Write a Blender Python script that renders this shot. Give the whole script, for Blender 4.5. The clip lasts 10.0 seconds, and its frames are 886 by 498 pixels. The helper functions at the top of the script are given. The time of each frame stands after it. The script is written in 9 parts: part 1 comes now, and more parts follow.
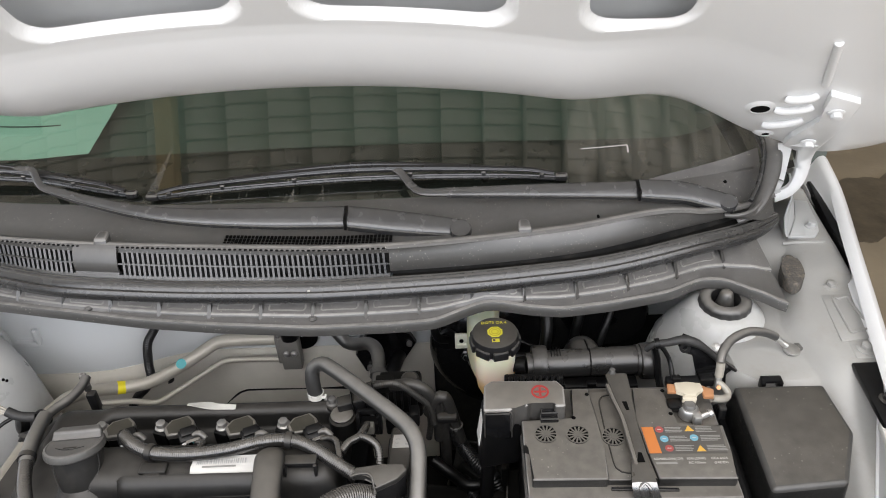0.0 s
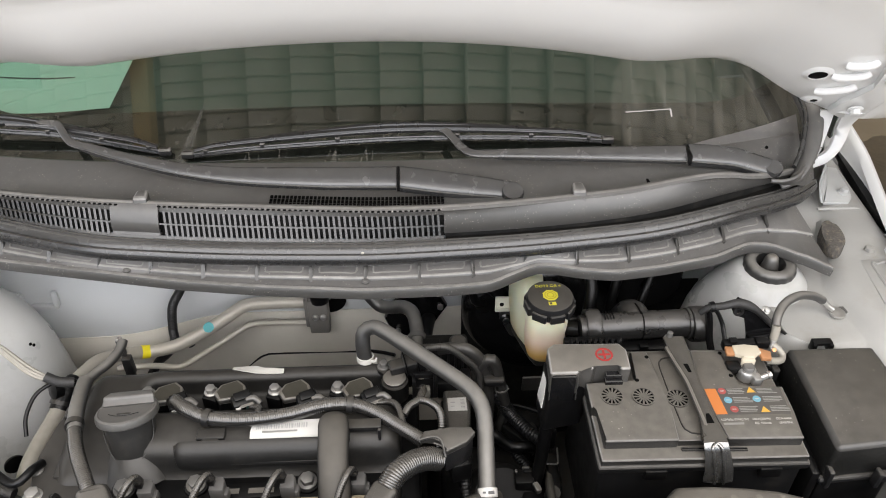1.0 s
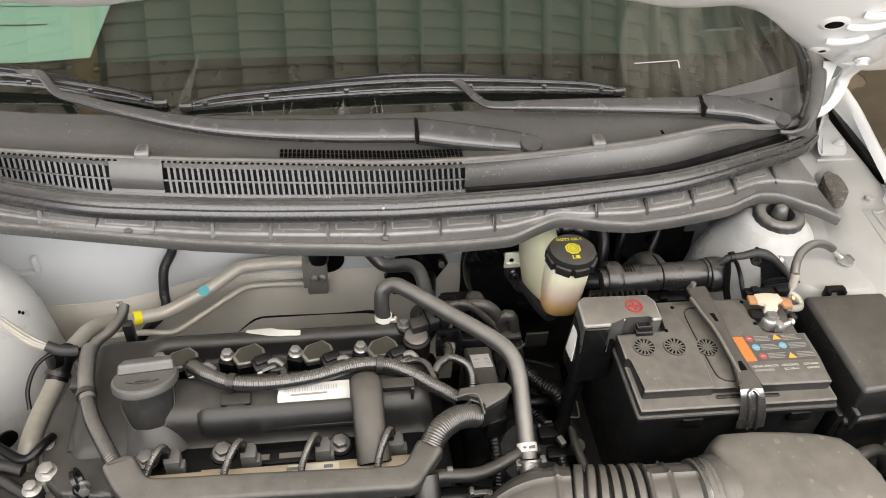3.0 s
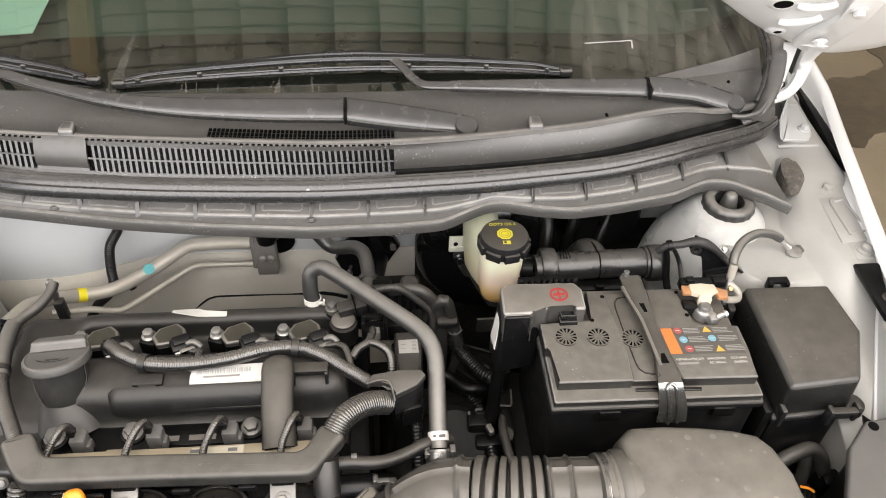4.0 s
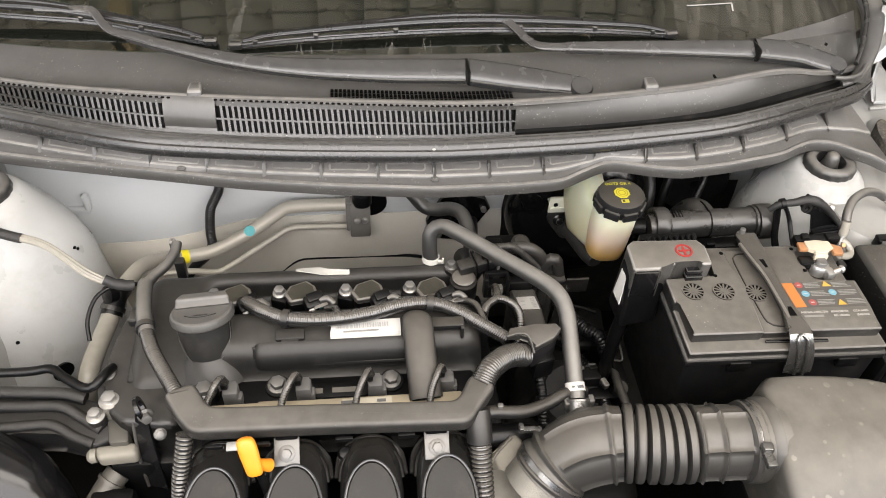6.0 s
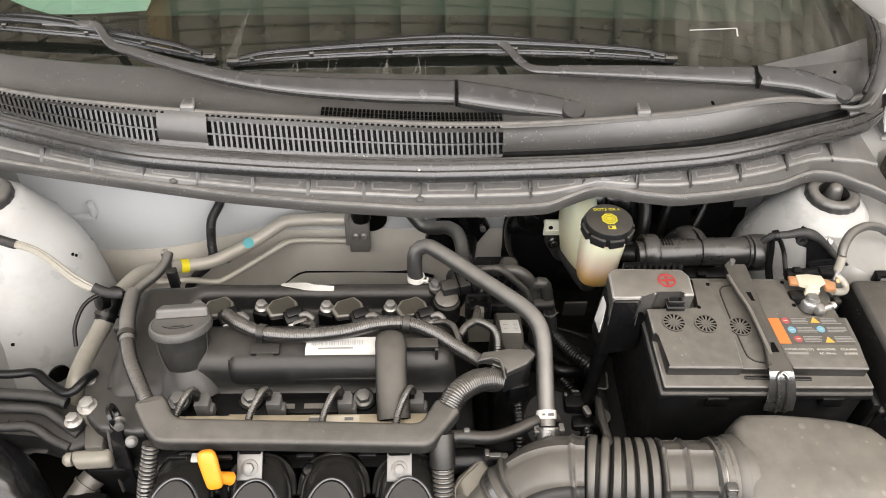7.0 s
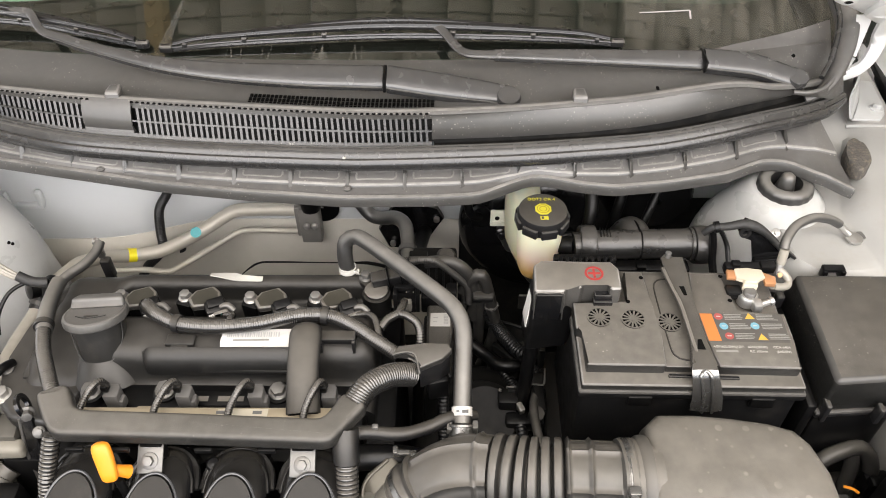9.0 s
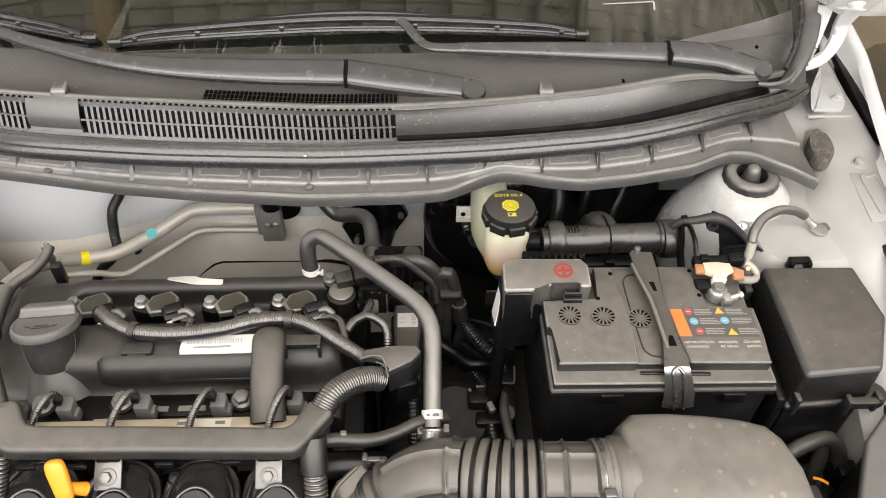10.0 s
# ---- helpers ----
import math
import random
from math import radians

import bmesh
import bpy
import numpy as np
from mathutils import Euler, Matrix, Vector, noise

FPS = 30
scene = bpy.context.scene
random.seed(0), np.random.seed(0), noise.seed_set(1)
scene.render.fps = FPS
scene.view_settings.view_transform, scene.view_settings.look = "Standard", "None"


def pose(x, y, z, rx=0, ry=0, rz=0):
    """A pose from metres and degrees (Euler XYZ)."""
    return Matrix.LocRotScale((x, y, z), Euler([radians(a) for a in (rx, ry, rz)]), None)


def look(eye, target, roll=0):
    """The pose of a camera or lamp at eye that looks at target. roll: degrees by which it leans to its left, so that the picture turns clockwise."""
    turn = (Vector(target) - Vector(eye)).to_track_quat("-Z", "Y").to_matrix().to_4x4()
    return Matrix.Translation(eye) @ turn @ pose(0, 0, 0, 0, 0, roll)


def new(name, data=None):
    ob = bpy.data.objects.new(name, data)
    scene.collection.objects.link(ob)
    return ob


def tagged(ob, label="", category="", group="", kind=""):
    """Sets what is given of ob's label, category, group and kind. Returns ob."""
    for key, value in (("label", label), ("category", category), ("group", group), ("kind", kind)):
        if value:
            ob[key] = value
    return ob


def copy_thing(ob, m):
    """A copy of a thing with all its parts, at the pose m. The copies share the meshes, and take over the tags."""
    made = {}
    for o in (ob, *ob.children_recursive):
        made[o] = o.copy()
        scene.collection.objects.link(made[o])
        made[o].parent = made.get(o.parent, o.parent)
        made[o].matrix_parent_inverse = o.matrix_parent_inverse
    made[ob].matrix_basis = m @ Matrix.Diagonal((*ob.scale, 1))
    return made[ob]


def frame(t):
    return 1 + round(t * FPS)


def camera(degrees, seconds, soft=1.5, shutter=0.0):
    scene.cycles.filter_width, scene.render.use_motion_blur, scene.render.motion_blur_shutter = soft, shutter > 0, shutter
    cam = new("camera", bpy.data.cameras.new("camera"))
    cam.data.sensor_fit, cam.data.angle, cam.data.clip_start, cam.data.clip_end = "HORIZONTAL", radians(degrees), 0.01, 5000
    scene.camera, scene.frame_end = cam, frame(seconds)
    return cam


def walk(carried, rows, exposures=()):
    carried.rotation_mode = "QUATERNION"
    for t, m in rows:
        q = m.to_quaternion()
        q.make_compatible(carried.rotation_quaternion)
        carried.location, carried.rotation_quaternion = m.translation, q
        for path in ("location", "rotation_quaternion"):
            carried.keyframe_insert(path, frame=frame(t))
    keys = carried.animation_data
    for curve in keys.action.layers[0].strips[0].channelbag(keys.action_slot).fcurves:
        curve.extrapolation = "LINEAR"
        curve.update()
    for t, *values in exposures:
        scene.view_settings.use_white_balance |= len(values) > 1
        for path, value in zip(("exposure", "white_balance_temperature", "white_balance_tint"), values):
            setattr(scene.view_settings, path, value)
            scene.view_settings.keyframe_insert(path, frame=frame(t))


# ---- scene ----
cam = camera(60.1, 10.0, soft=1.0)
METRES, EYE, TILT, LEAN, TURN = 1.03, 1.55, -36.0, 2.5, 0.0
ROWS = [
    (0.0, 0.0, 0.0, 0.0, 0.0, 0.0, 0.0),
    (0.5, -0.0342, -0.003, -0.0094, -1.12, -1.8, -0.68),
    (1.0, -0.1389, 0.0187, -0.0038, -3.85, -2.63, -0.53),
    (1.5, -0.2564, 0.0475, -0.0034, -7.17, -3.0, -0.03),
    (2.0, -0.3019, 0.0616, -0.0152, -9.21, -3.72, 0.23),
    (2.2, -0.3014, 0.0587, -0.0208, -9.37, -4.16, 0.33),
    (3.3, -0.2106, 0.0561, -0.0143, -8.77, -5.64, -0.27),
    (3.5, -0.1776, 0.055, -0.0091, -7.93, -5.94, -0.38),
    (4.0, -0.1226, 0.0588, -0.0138, -6.75, -6.83, -0.71),
    (4.5, -0.1097, 0.0669, -0.0174, -6.21, -7.72, -0.9),
    (5.0, -0.1601, 0.0756, -0.0194, -6.47, -8.4, -0.88),
    (5.5, -0.2551, 0.0733, -0.0346, -7.34, -8.8, -0.64),
    (5.7, -0.2906, 0.0625, -0.0391, -7.68, -8.87, -0.62),
    (6.8, -0.2578, 0.0447, -0.0143, -5.37, -8.50, -1.63),
    (7.0, -0.2094, 0.05, -0.0168, -3.78, -8.13, -2.14),
    (7.5, -0.0946, 0.0604, -0.0103, -0.5, -7.95, -3.33),
    (8.0, -0.0763, 0.0776, -0.0103, 1.03, -8.06, -3.4),
    (8.5, -0.0881, 0.0664, -0.0105, 0.52, -8.34, -2.69),
    (9.0, -0.0776, 0.0717, -0.0172, -1.23, -8.85, -2.1),
    (9.5, -0.0695, 0.0796, -0.0139, -2.96, -9.31, -1.74),
    (10.0, -0.0827, 0.0943, -0.0102, -4.23, -9.52, -1.52),
]
walk(cam, [(t, pose(0, 0, EYE, TILT, LEAN, TURN) @ pose(METRES * x, METRES * y, METRES * z, 90 + pitch, roll, yaw)) for t, x, y, z, yaw, pitch, roll in ROWS],
     exposures=[(0.0, 0.14, 6500, 12), (0.5, 0.26, 6570, 12), (1.0, 0.28, 6650, 12), (2.0, 0.38, 6800, 12), (4.0, 0.60, 6950, 13), (10.0, 0.65, 6950, 13)])
GATE_W, SIDE_W, ROOF_W = 212.0, 80.0, 116.0


def place(bm, m):
    bmesh.ops.transform(bm, matrix=m, verts=bm.verts)
    return bm


# ---------------------------------------------------------------- world and light
world = bpy.data.worlds.new("sky")
scene.world = world
world.use_nodes = True
wn = world.node_tree.nodes
sky = wn.new("ShaderNodeTexSky")
sky.sky_type = "NISHITA"
sky.sun_disc = False
sky.sun_elevation = radians(72)
sky.sun_rotation = radians(200)
world.node_tree.links.new(sky.outputs[0], wn["Background"].inputs[0])
wn["Background"].inputs[1].default_value = 0.12

sun_data = bpy.data.lights.new("sun", "SUN")
sun_data.energy = 4.0
sun_data.angle = radians(0.5)
sun_data.color = (1.0, 0.95, 0.88)
sun = new("sun", sun_data)
sun.matrix_world = look((0.4, -4.6, 8), (0.0, -2.0, 0))


def area(name, eye, target, sx, sy, watts, colour):
    d = bpy.data.lights.new(name, "AREA")
    d.shape, d.size, d.size_y, d.energy, d.color = "RECTANGLE", sx, sy, watts, colour
    ob = new(name, d)
    ob.matrix_world = look(eye, target)
    return ob


# daylight through the wide gate behind the camera, and an added fill lamp at the side
area("gate_daylight", (0.6, -1.45, 2.75), (0.6, 0.0, 2.45), 7.6, 2.4, GATE_W, (1.0, 0.985, 0.96))
area("side_fill", (-5.7, 1.6, 2.0), (0.0, 1.6, 2.6), 5.0, 3.4, SIDE_W, (1.0, 0.98, 0.95))

# overhead lamp added over the nose to brighten upward faces; the roof has no opening
area("overhead_fill", (0.5, -0.65, 4.27), (0.5, -0.65, 0.0), 6.0, 1.3, ROOF_W, (1.0, 0.985, 0.96))

# ---------------------------------------------------------------- materials
def mat(name, base, rough=0.5, metal=0.0, var=0.12, scale=60.0, bump=0.0, bump_scale=400.0,
        dust=0.0, dust_col=(0.35, 0.31, 0.26), dust_scale=14.0, coat=0.0, island=0.0, spec=0.5, rvar=0.15, dust_sheen=None, specks=None):
    """Principled surface with colour variation at two scales, dust flecks and fine relief."""
    m = bpy.data.materials.new(name)
    m.use_nodes = True
    nt = m.node_tree
    b = nt.nodes["Principled BSDF"]
    L = nt.links.new
    tc = nt.nodes.new("ShaderNodeTexCoord")
    pos = nt.nodes.new("ShaderNodeNewGeometry")
    n1 = nt.nodes.new("ShaderNodeTexNoise")
    n1.inputs["Scale"].default_value, n1.inputs["Detail"].default_value = scale, 6
    n2 = nt.nodes.new("ShaderNodeTexNoise")
    n2.inputs["Scale"].default_value, n2.inputs["Detail"].default_value = scale * 0.12, 3
    L(pos.outputs["Position"], n1.inputs["Vector"])
    L(pos.outputs["Position"], n2.inputs["Vector"])
    add = nt.nodes.new("ShaderNodeMath")
    add.operation = "ADD"
    L(n1.outputs["Fac"], add.inputs[0])
    L(n2.outputs["Fac"], add.inputs[1])
    ramp = nt.nodes.new("ShaderNodeMapRange")
    ramp.inputs["From Min"].default_value, ramp.inputs["From Max"].default_value = 0.6, 1.4
    ramp.inputs["To Min"].default_value, ramp.inputs["To Max"].default_value = 1 - var, 1 + var
    L(add.outputs[0], ramp.inputs["Value"])
    mul = nt.nodes.new("ShaderNodeMix")
    mul.data_type, mul.blend_type = "RGBA", "MULTIPLY"
    mul.inputs["Factor"].default_value = 1.0
    mul.inputs["A"].default_value = (*base, 1)
    L(ramp.outputs["Result"], mul.inputs["B"])
    col = mul.outputs["Result"]
    if dust > 0:
        n3 = nt.nodes.new("ShaderNodeTexNoise")
        n3.inputs["Scale"].default_value, n3.inputs["Detail"].default_value = dust_scale * 2.2, 10
        n3.inputs["Roughness"].default_value = 0.72
        L(pos.outputs["Position"], n3.inputs["Vector"])
        dr = nt.nodes.new("ShaderNodeMapRange")
        dr.inputs["From Min"].default_value, dr.inputs["From Max"].default_value = 0.50, 0.80
        dr.inputs["To Max"].default_value = dust
        L(n3.outputs["Fac"], dr.inputs["Value"])
        dm = nt.nodes.new("ShaderNodeMix")
        dm.data_type = "RGBA"
        L(dr.outputs["Result"], dm.inputs["Factor"])
        L(col, dm.inputs["A"])
        dm.inputs["B"].default_value = (*dust_col, 1)
        col = dm.outputs["Result"]
    if dust_sheen:
        # upward faces paler: settled dust, with the sheen of top light painted in
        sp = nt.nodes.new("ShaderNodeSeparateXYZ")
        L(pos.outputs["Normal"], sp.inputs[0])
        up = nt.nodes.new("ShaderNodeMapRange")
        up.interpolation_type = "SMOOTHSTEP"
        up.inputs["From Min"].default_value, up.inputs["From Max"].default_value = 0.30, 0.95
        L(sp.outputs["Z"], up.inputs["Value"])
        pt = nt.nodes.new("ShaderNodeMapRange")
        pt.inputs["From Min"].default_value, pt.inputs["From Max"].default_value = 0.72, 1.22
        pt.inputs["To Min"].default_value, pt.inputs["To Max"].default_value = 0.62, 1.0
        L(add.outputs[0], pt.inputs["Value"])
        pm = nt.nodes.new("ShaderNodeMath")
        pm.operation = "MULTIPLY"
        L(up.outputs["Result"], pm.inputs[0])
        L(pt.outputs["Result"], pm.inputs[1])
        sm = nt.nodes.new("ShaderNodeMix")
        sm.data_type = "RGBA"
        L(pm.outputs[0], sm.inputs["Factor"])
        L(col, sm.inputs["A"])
        sm.inputs["B"].default_value = (*dust_sheen, 1)
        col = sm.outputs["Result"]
    if specks:
        # scattered pale grit: cells per metre, radius in cells, strength
        per, rad, power = specks
        vo = nt.nodes.new("ShaderNodeTexVoronoi")
        vo.inputs["Scale"].default_value = per
        L(pos.outputs["Position"], vo.inputs["Vector"])
        sepc = nt.nodes.new("ShaderNodeSeparateColor")
        L(vo.outputs["Color"], sepc.inputs[0])
        size = nt.nodes.new("ShaderNodeMath")
        size.operation = "MULTIPLY"
        L(sepc.outputs[0], size.inputs[0])
        size.inputs[1].default_value = rad
        gap = nt.nodes.new("ShaderNodeMath")
        gap.operation = "SUBTRACT"
        L(size.outputs[0], gap.inputs[0])
        L(vo.outputs["Distance"], gap.inputs[1])
        soft = nt.nodes.new("ShaderNodeMapRange")
        soft.inputs["From Min"].default_value, soft.inputs["From Max"].default_value = 0.0, 0.08
        L(gap.outputs[0], soft.inputs["Value"])
        patch = nt.nodes.new("ShaderNodeTexNoise")
        patch.inputs["Scale"].default_value, patch.inputs["Detail"].default_value = 16.0, 3
        L(pos.outputs["Position"], patch.inputs["Vector"])
        there = nt.nodes.new("ShaderNodeMapRange")
        there.inputs["From Min"].default_value, there.inputs["From Max"].default_value = 0.45, 0.62
        there.inputs["To Max"].default_value = power
        L(patch.outputs["Fac"], there.inputs["Value"])
        both = nt.nodes.new("ShaderNodeMath")
        both.operation = "MULTIPLY"
        L(soft.outputs["Result"], both.inputs[0])
        L(there.outputs["Result"], both.inputs[1])
        gm = nt.nodes.new("ShaderNodeMix")
        gm.data_type = "RGBA"
        L(both.outputs[0], gm.inputs["Factor"])
        L(col, gm.inputs["A"])
        gm.inputs["B"].default_value = (0.50, 0.47, 0.41, 1)
        col = gm.outputs["Result"]
    L(col, b.inputs["Base Color"])
    rr = nt.nodes.new("ShaderNodeMapRange")
    rr.inputs["From Min"].default_value, rr.inputs["From Max"].default_value = 0.3, 0.7
    rr.inputs["To Min"].default_value, rr.inputs["To Max"].default_value = max(0.02, rough * (1 - rvar)), min(1, rough * (1 + rvar))
    L(n1.outputs["Fac"], rr.inputs["Value"])
    L(rr.outputs["Result"], b.inputs["Roughness"])
    b.inputs["Metallic"].default_value = metal
    b.inputs["Coat Weight"].default_value = coat
    b.inputs["Coat Roughness"].default_value = 0.06
    b.inputs["Specular IOR Level"].default_value = spec
    if bump > 0:
        nb = nt.nodes.new("ShaderNodeTexNoise")
        nb.inputs["Scale"].default_value, nb.inputs["Detail"].default_value = bump_scale, 4
        L(pos.outputs["Position"], nb.inputs["Vector"])
        bn = nt.nodes.new("ShaderNodeBump")
        bn.inputs["Strength"].default_value, bn.inputs["Distance"].default_value = bump, 0.002
        L(nb.outputs["Fac"], bn.inputs["Height"])
        L(bn.outputs["Normal"], b.inputs["Normal"])
    return m


WHITE = mat("white_car_paint", (0.68, 0.685, 0.685), 0.30, var=0.02, scale=9, coat=0.3, rvar=0.05)
# inner wing white: dusty, and darkened with shade put into the base
WHITE_DU = mat("dusty_shaded_wing_paint", (0.31, 0.307, 0.292), 0.36, var=0.10, scale=16, dust_scale=9, bump=0.05, bump_scale=60, dust_col=(0.24, 0.215, 0.17), dust=0.45)
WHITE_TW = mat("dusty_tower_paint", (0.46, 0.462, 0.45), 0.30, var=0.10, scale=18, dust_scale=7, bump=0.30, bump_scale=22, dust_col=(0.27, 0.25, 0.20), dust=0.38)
# hinge copy of the white paint, dimmed where light falls too bright
WHITE_HG = mat("dimmed_hinge_paint", (0.40, 0.405, 0.40), 0.38, var=0.05, scale=30, dust=0.15, dust_col=(0.3, 0.28, 0.24), dust_scale=14)
# lit copy of the bay's white paint, its brightness put into the colour
WHITE_BH = mat("lit_white_bulkhead_paint", (0.575, 0.59, 0.595), 0.36, var=0.03, scale=10, dust=0.12, dust_col=(0.6, 0.57, 0.5), dust_scale=6)
# greyed white: shade behind the bonnet openings, put into the paint
SHADE_GREY = mat("shade_grey_paint", (0.5, 0.505, 0.5), 0.45, var=0.06, scale=9, dust=0.1)
# greyed white for the lower bulkhead, its shade put into the colour
BULK = mat("shaded_bulkhead_grey", (0.56, 0.53, 0.465), 0.5, var=0.10, scale=20, dust_scale=7, metal=0.0, dust=0.15)
COWL = mat("grey_cowl_plastic", (0.052, 0.0505, 0.048), 0.40, scale=90, bump=0.07, bump_scale=900, dust_scale=24, var=0.08, spec=0.85, dust=0.08, specks=(280, 0.27, 0.7), dust_sheen=(0.128, 0.1235, 0.1175))
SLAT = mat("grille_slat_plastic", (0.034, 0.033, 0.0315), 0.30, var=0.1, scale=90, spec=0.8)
# near-black for holes, slots and cavities, whose shade it paints
COWL_D = mat("painted_cavity_shade", (0.002, 0.002, 0.002), 0.8, spec=0.1)
SEAL = mat("black_rubber_seal", (0.022, 0.022, 0.0225), 0.26, scale=50, dust_scale=30, spec=0.8, dust=0.03, var=0.05, dust_sheen=(0.05, 0.049, 0.047))
PLASTIC = mat("black_engine_plastic", (0.01, 0.01, 0.0105), 0.36, var=0.15, scale=70, bump=0.1, bump_scale=1100, dust_scale=26, dust=0.05, spec=0.4, dust_sheen=(0.055, 0.0506, 0.044))
PLASTIC_L = mat("worn_grey_plastic", (0.045, 0.043, 0.04), 0.34, var=0.12, scale=60, bump=0.2, bump_scale=1200, dust_scale=30, spec=0.9, dust=0.12, dust_sheen=(0.16, 0.1472, 0.128))
# near-black plastic; on deep parts it carries their shade in the colour
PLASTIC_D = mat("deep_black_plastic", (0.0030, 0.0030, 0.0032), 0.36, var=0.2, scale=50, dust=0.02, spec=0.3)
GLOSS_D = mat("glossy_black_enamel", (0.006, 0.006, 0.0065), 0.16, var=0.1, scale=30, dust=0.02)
BATT = mat("battery_cover_plastic", (0.016, 0.0155, 0.0145), 0.34, scale=80, bump=0.15, bump_scale=1500, dust_scale=40, var=0.04, dust=0.05, spec=0.6, specks=(190, 0.22, 0.35), dust_sheen=(0.125, 0.115, 0.1))
BATT_D = mat("battery_case_plastic", (0.006, 0.006, 0.0063), 0.4, var=0.1, scale=60, dust_scale=22, dust_sheen=(0.05, 0.046, 0.04), dust=0.04, spec=0.3)
AIRBOX = mat("air_box_plastic", (0.035, 0.033, 0.029), 0.45, scale=50, bump=0.12, bump_scale=1300, var=0.05, spec=0.4, dust_col=(0.36, 0.33, 0.28), dust_scale=14, specks=(75, 0.34, 0.22), dust=0.2, dust_sheen=(0.145, 0.1334, 0.116))
DUCT = mat("satin_duct_plastic", (0.012, 0.0118, 0.0115), 0.30, var=0.10, scale=60, bump=0.06, bump_scale=900, dust_scale=30, dust=0.04, spec=0.6, dust_sheen=(0.055, 0.0515, 0.047))
RUBTAPE = mat("matt_cloth_tape", (0.022, 0.0215, 0.021), 0.55, var=0.2, scale=120, bump=0.4, bump_scale=900, dust=0.08)
# rim paler than the runner: its reflection is painted into the colour
RIM = mat("sheen_painted_inlet_rim", (0.042, 0.044, 0.047), 0.24, var=0.12, scale=60, dust=0.08, spec=0.8)
PAD = mat("dark_inlet_face", (0.014, 0.0132, 0.0120), 0.34, var=0.2, scale=40, spec=0.25, dust=0.06)
STRAP = mat("dusty_strap_plastic", (0.012, 0.0118, 0.0112), 0.32, var=0.10, scale=70, bump=0.2, bump_scale=1200, dust_scale=30, dust=0.06, spec=0.5, dust_sheen=(0.075, 0.069, 0.060))
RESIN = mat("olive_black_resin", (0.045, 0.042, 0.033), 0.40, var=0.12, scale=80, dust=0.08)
RUBBER = mat("black_hose_rubber", (0.027, 0.0264, 0.0255), 0.38, var=0.10, scale=60, dust_scale=30, dust=0.06, spec=0.75, dust_sheen=(0.160, 0.152, 0.138))
CORR = mat("black_corrugated_conduit", (0.014, 0.0137, 0.0133), 0.17, var=0.15, scale=90, dust_scale=40, spec=1.0, dust=0.03, dust_sheen=(0.085, 0.079, 0.070))
VALVE = mat("grey_valve_cover_plastic", (0.007, 0.007, 0.0068), 0.40, scale=60, bump=0.08, bump_scale=900, dust_scale=18, var=0.08, dust=0.05, spec=0.32, dust_sheen=(0.043, 0.0402, 0.0362))
# darker copy of the cover plastic, shade of its front painted in
VALVE_F = mat("shaded_valve_cover_plastic", (0.008, 0.008, 0.0079), 0.36, scale=60, bump=0.08, bump_scale=900, dust_scale=18, var=0.08, dust=0.04, spec=0.32, dust_sheen=(0.030, 0.0283, 0.0258))
ALU = mat("dull_aluminium_pipe", (0.46, 0.43, 0.37), 0.5, var=0.10, scale=40, metal=0.3, dust=0.1)
CAST = mat("cast_aluminium", (0.22, 0.21, 0.185), 0.5, var=0.18, scale=90, bump=0.4, bump_scale=700, dust=0.25, metal=0.5)
STEEL = mat("zinc_plated_steel", (0.48, 0.47, 0.45), 0.36, var=0.15, scale=120, dust=0.1, metal=0.8)
TIN = mat("bare_steel_plate", (0.165, 0.161, 0.153), 0.42, var=0.15, scale=80, dust=0.2, metal=0.5)
RAIL = mat("champagne_fuel_rail", (0.38, 0.325, 0.235), 0.40, metal=0.35, var=0.10, scale=60, dust=0.1)
WHITE_PL = mat("white_label_paper", (0.54, 0.53, 0.505), 0.55, var=0.04, scale=80)
WHITE_TAPE = mat("white_tape", (0.58, 0.57, 0.53), 0.5, var=0.08, scale=90)
WRAP = mat("clear_wrapped_loom", (0.28, 0.262, 0.225), 0.35, var=0.15, scale=90, coat=0.3)
INK = mat("grey_print", (0.12, 0.12, 0.12), 0.6)
INK_L = mat("faded_grey_print", (0.36, 0.36, 0.35), 0.6)
PRINT_W = mat("white_print", (0.4, 0.39, 0.36), 0.6, var=0.05)
ORANGE = mat("orange_handle_plastic", (0.78, 0.27, 0.02), 0.40, var=0.06, scale=50)
ORANGE_L = mat("orange_label_print", (0.47, 0.155, 0.038), 0.5, var=0.04)
RED = mat("red_print", (0.33, 0.03, 0.027), 0.5, var=0.05)
REDPINK = mat("red_symbol_print", (0.30, 0.065, 0.058), 0.5)
BLUE = mat("blue_symbol_print", (0.13, 0.30, 0.38), 0.5)
YELLOW = mat("yellow_print", (0.85, 0.72, 0.02), 0.5, var=0.05)
YELLOW_D = mat("dulled_yellow_print", (0.50, 0.45, 0.035), 0.5, var=0.1)
AMBER = mat("amber_symbol_print", (0.52, 0.3, 0.05), 0.5)
TEAL = mat("teal_paint_mark", (0.06, 0.34, 0.36), 0.5, var=0.1)
COPPER = mat("copper_busbar", (0.55, 0.27, 0.13), 0.4, metal=0.5, var=0.1)
MINT = mat("mint_paper", (0.62, 0.80, 0.72), 0.6, var=0.03, scale=20)
FRIT = mat("black_ceramic_frit", (0.012, 0.011, 0.010), 0.30, var=0.1, scale=40)
DASH = mat("dark_dashboard_vinyl", (0.09, 0.105, 0.095), 0.6, var=0.12, scale=40, bump=0.3)
WIPER = mat("black_wiper_enamel", (0.034, 0.034, 0.0345), 0.25, scale=60, spec=0.9, var=0.03, dust_sheen=(0.085, 0.083, 0.081))
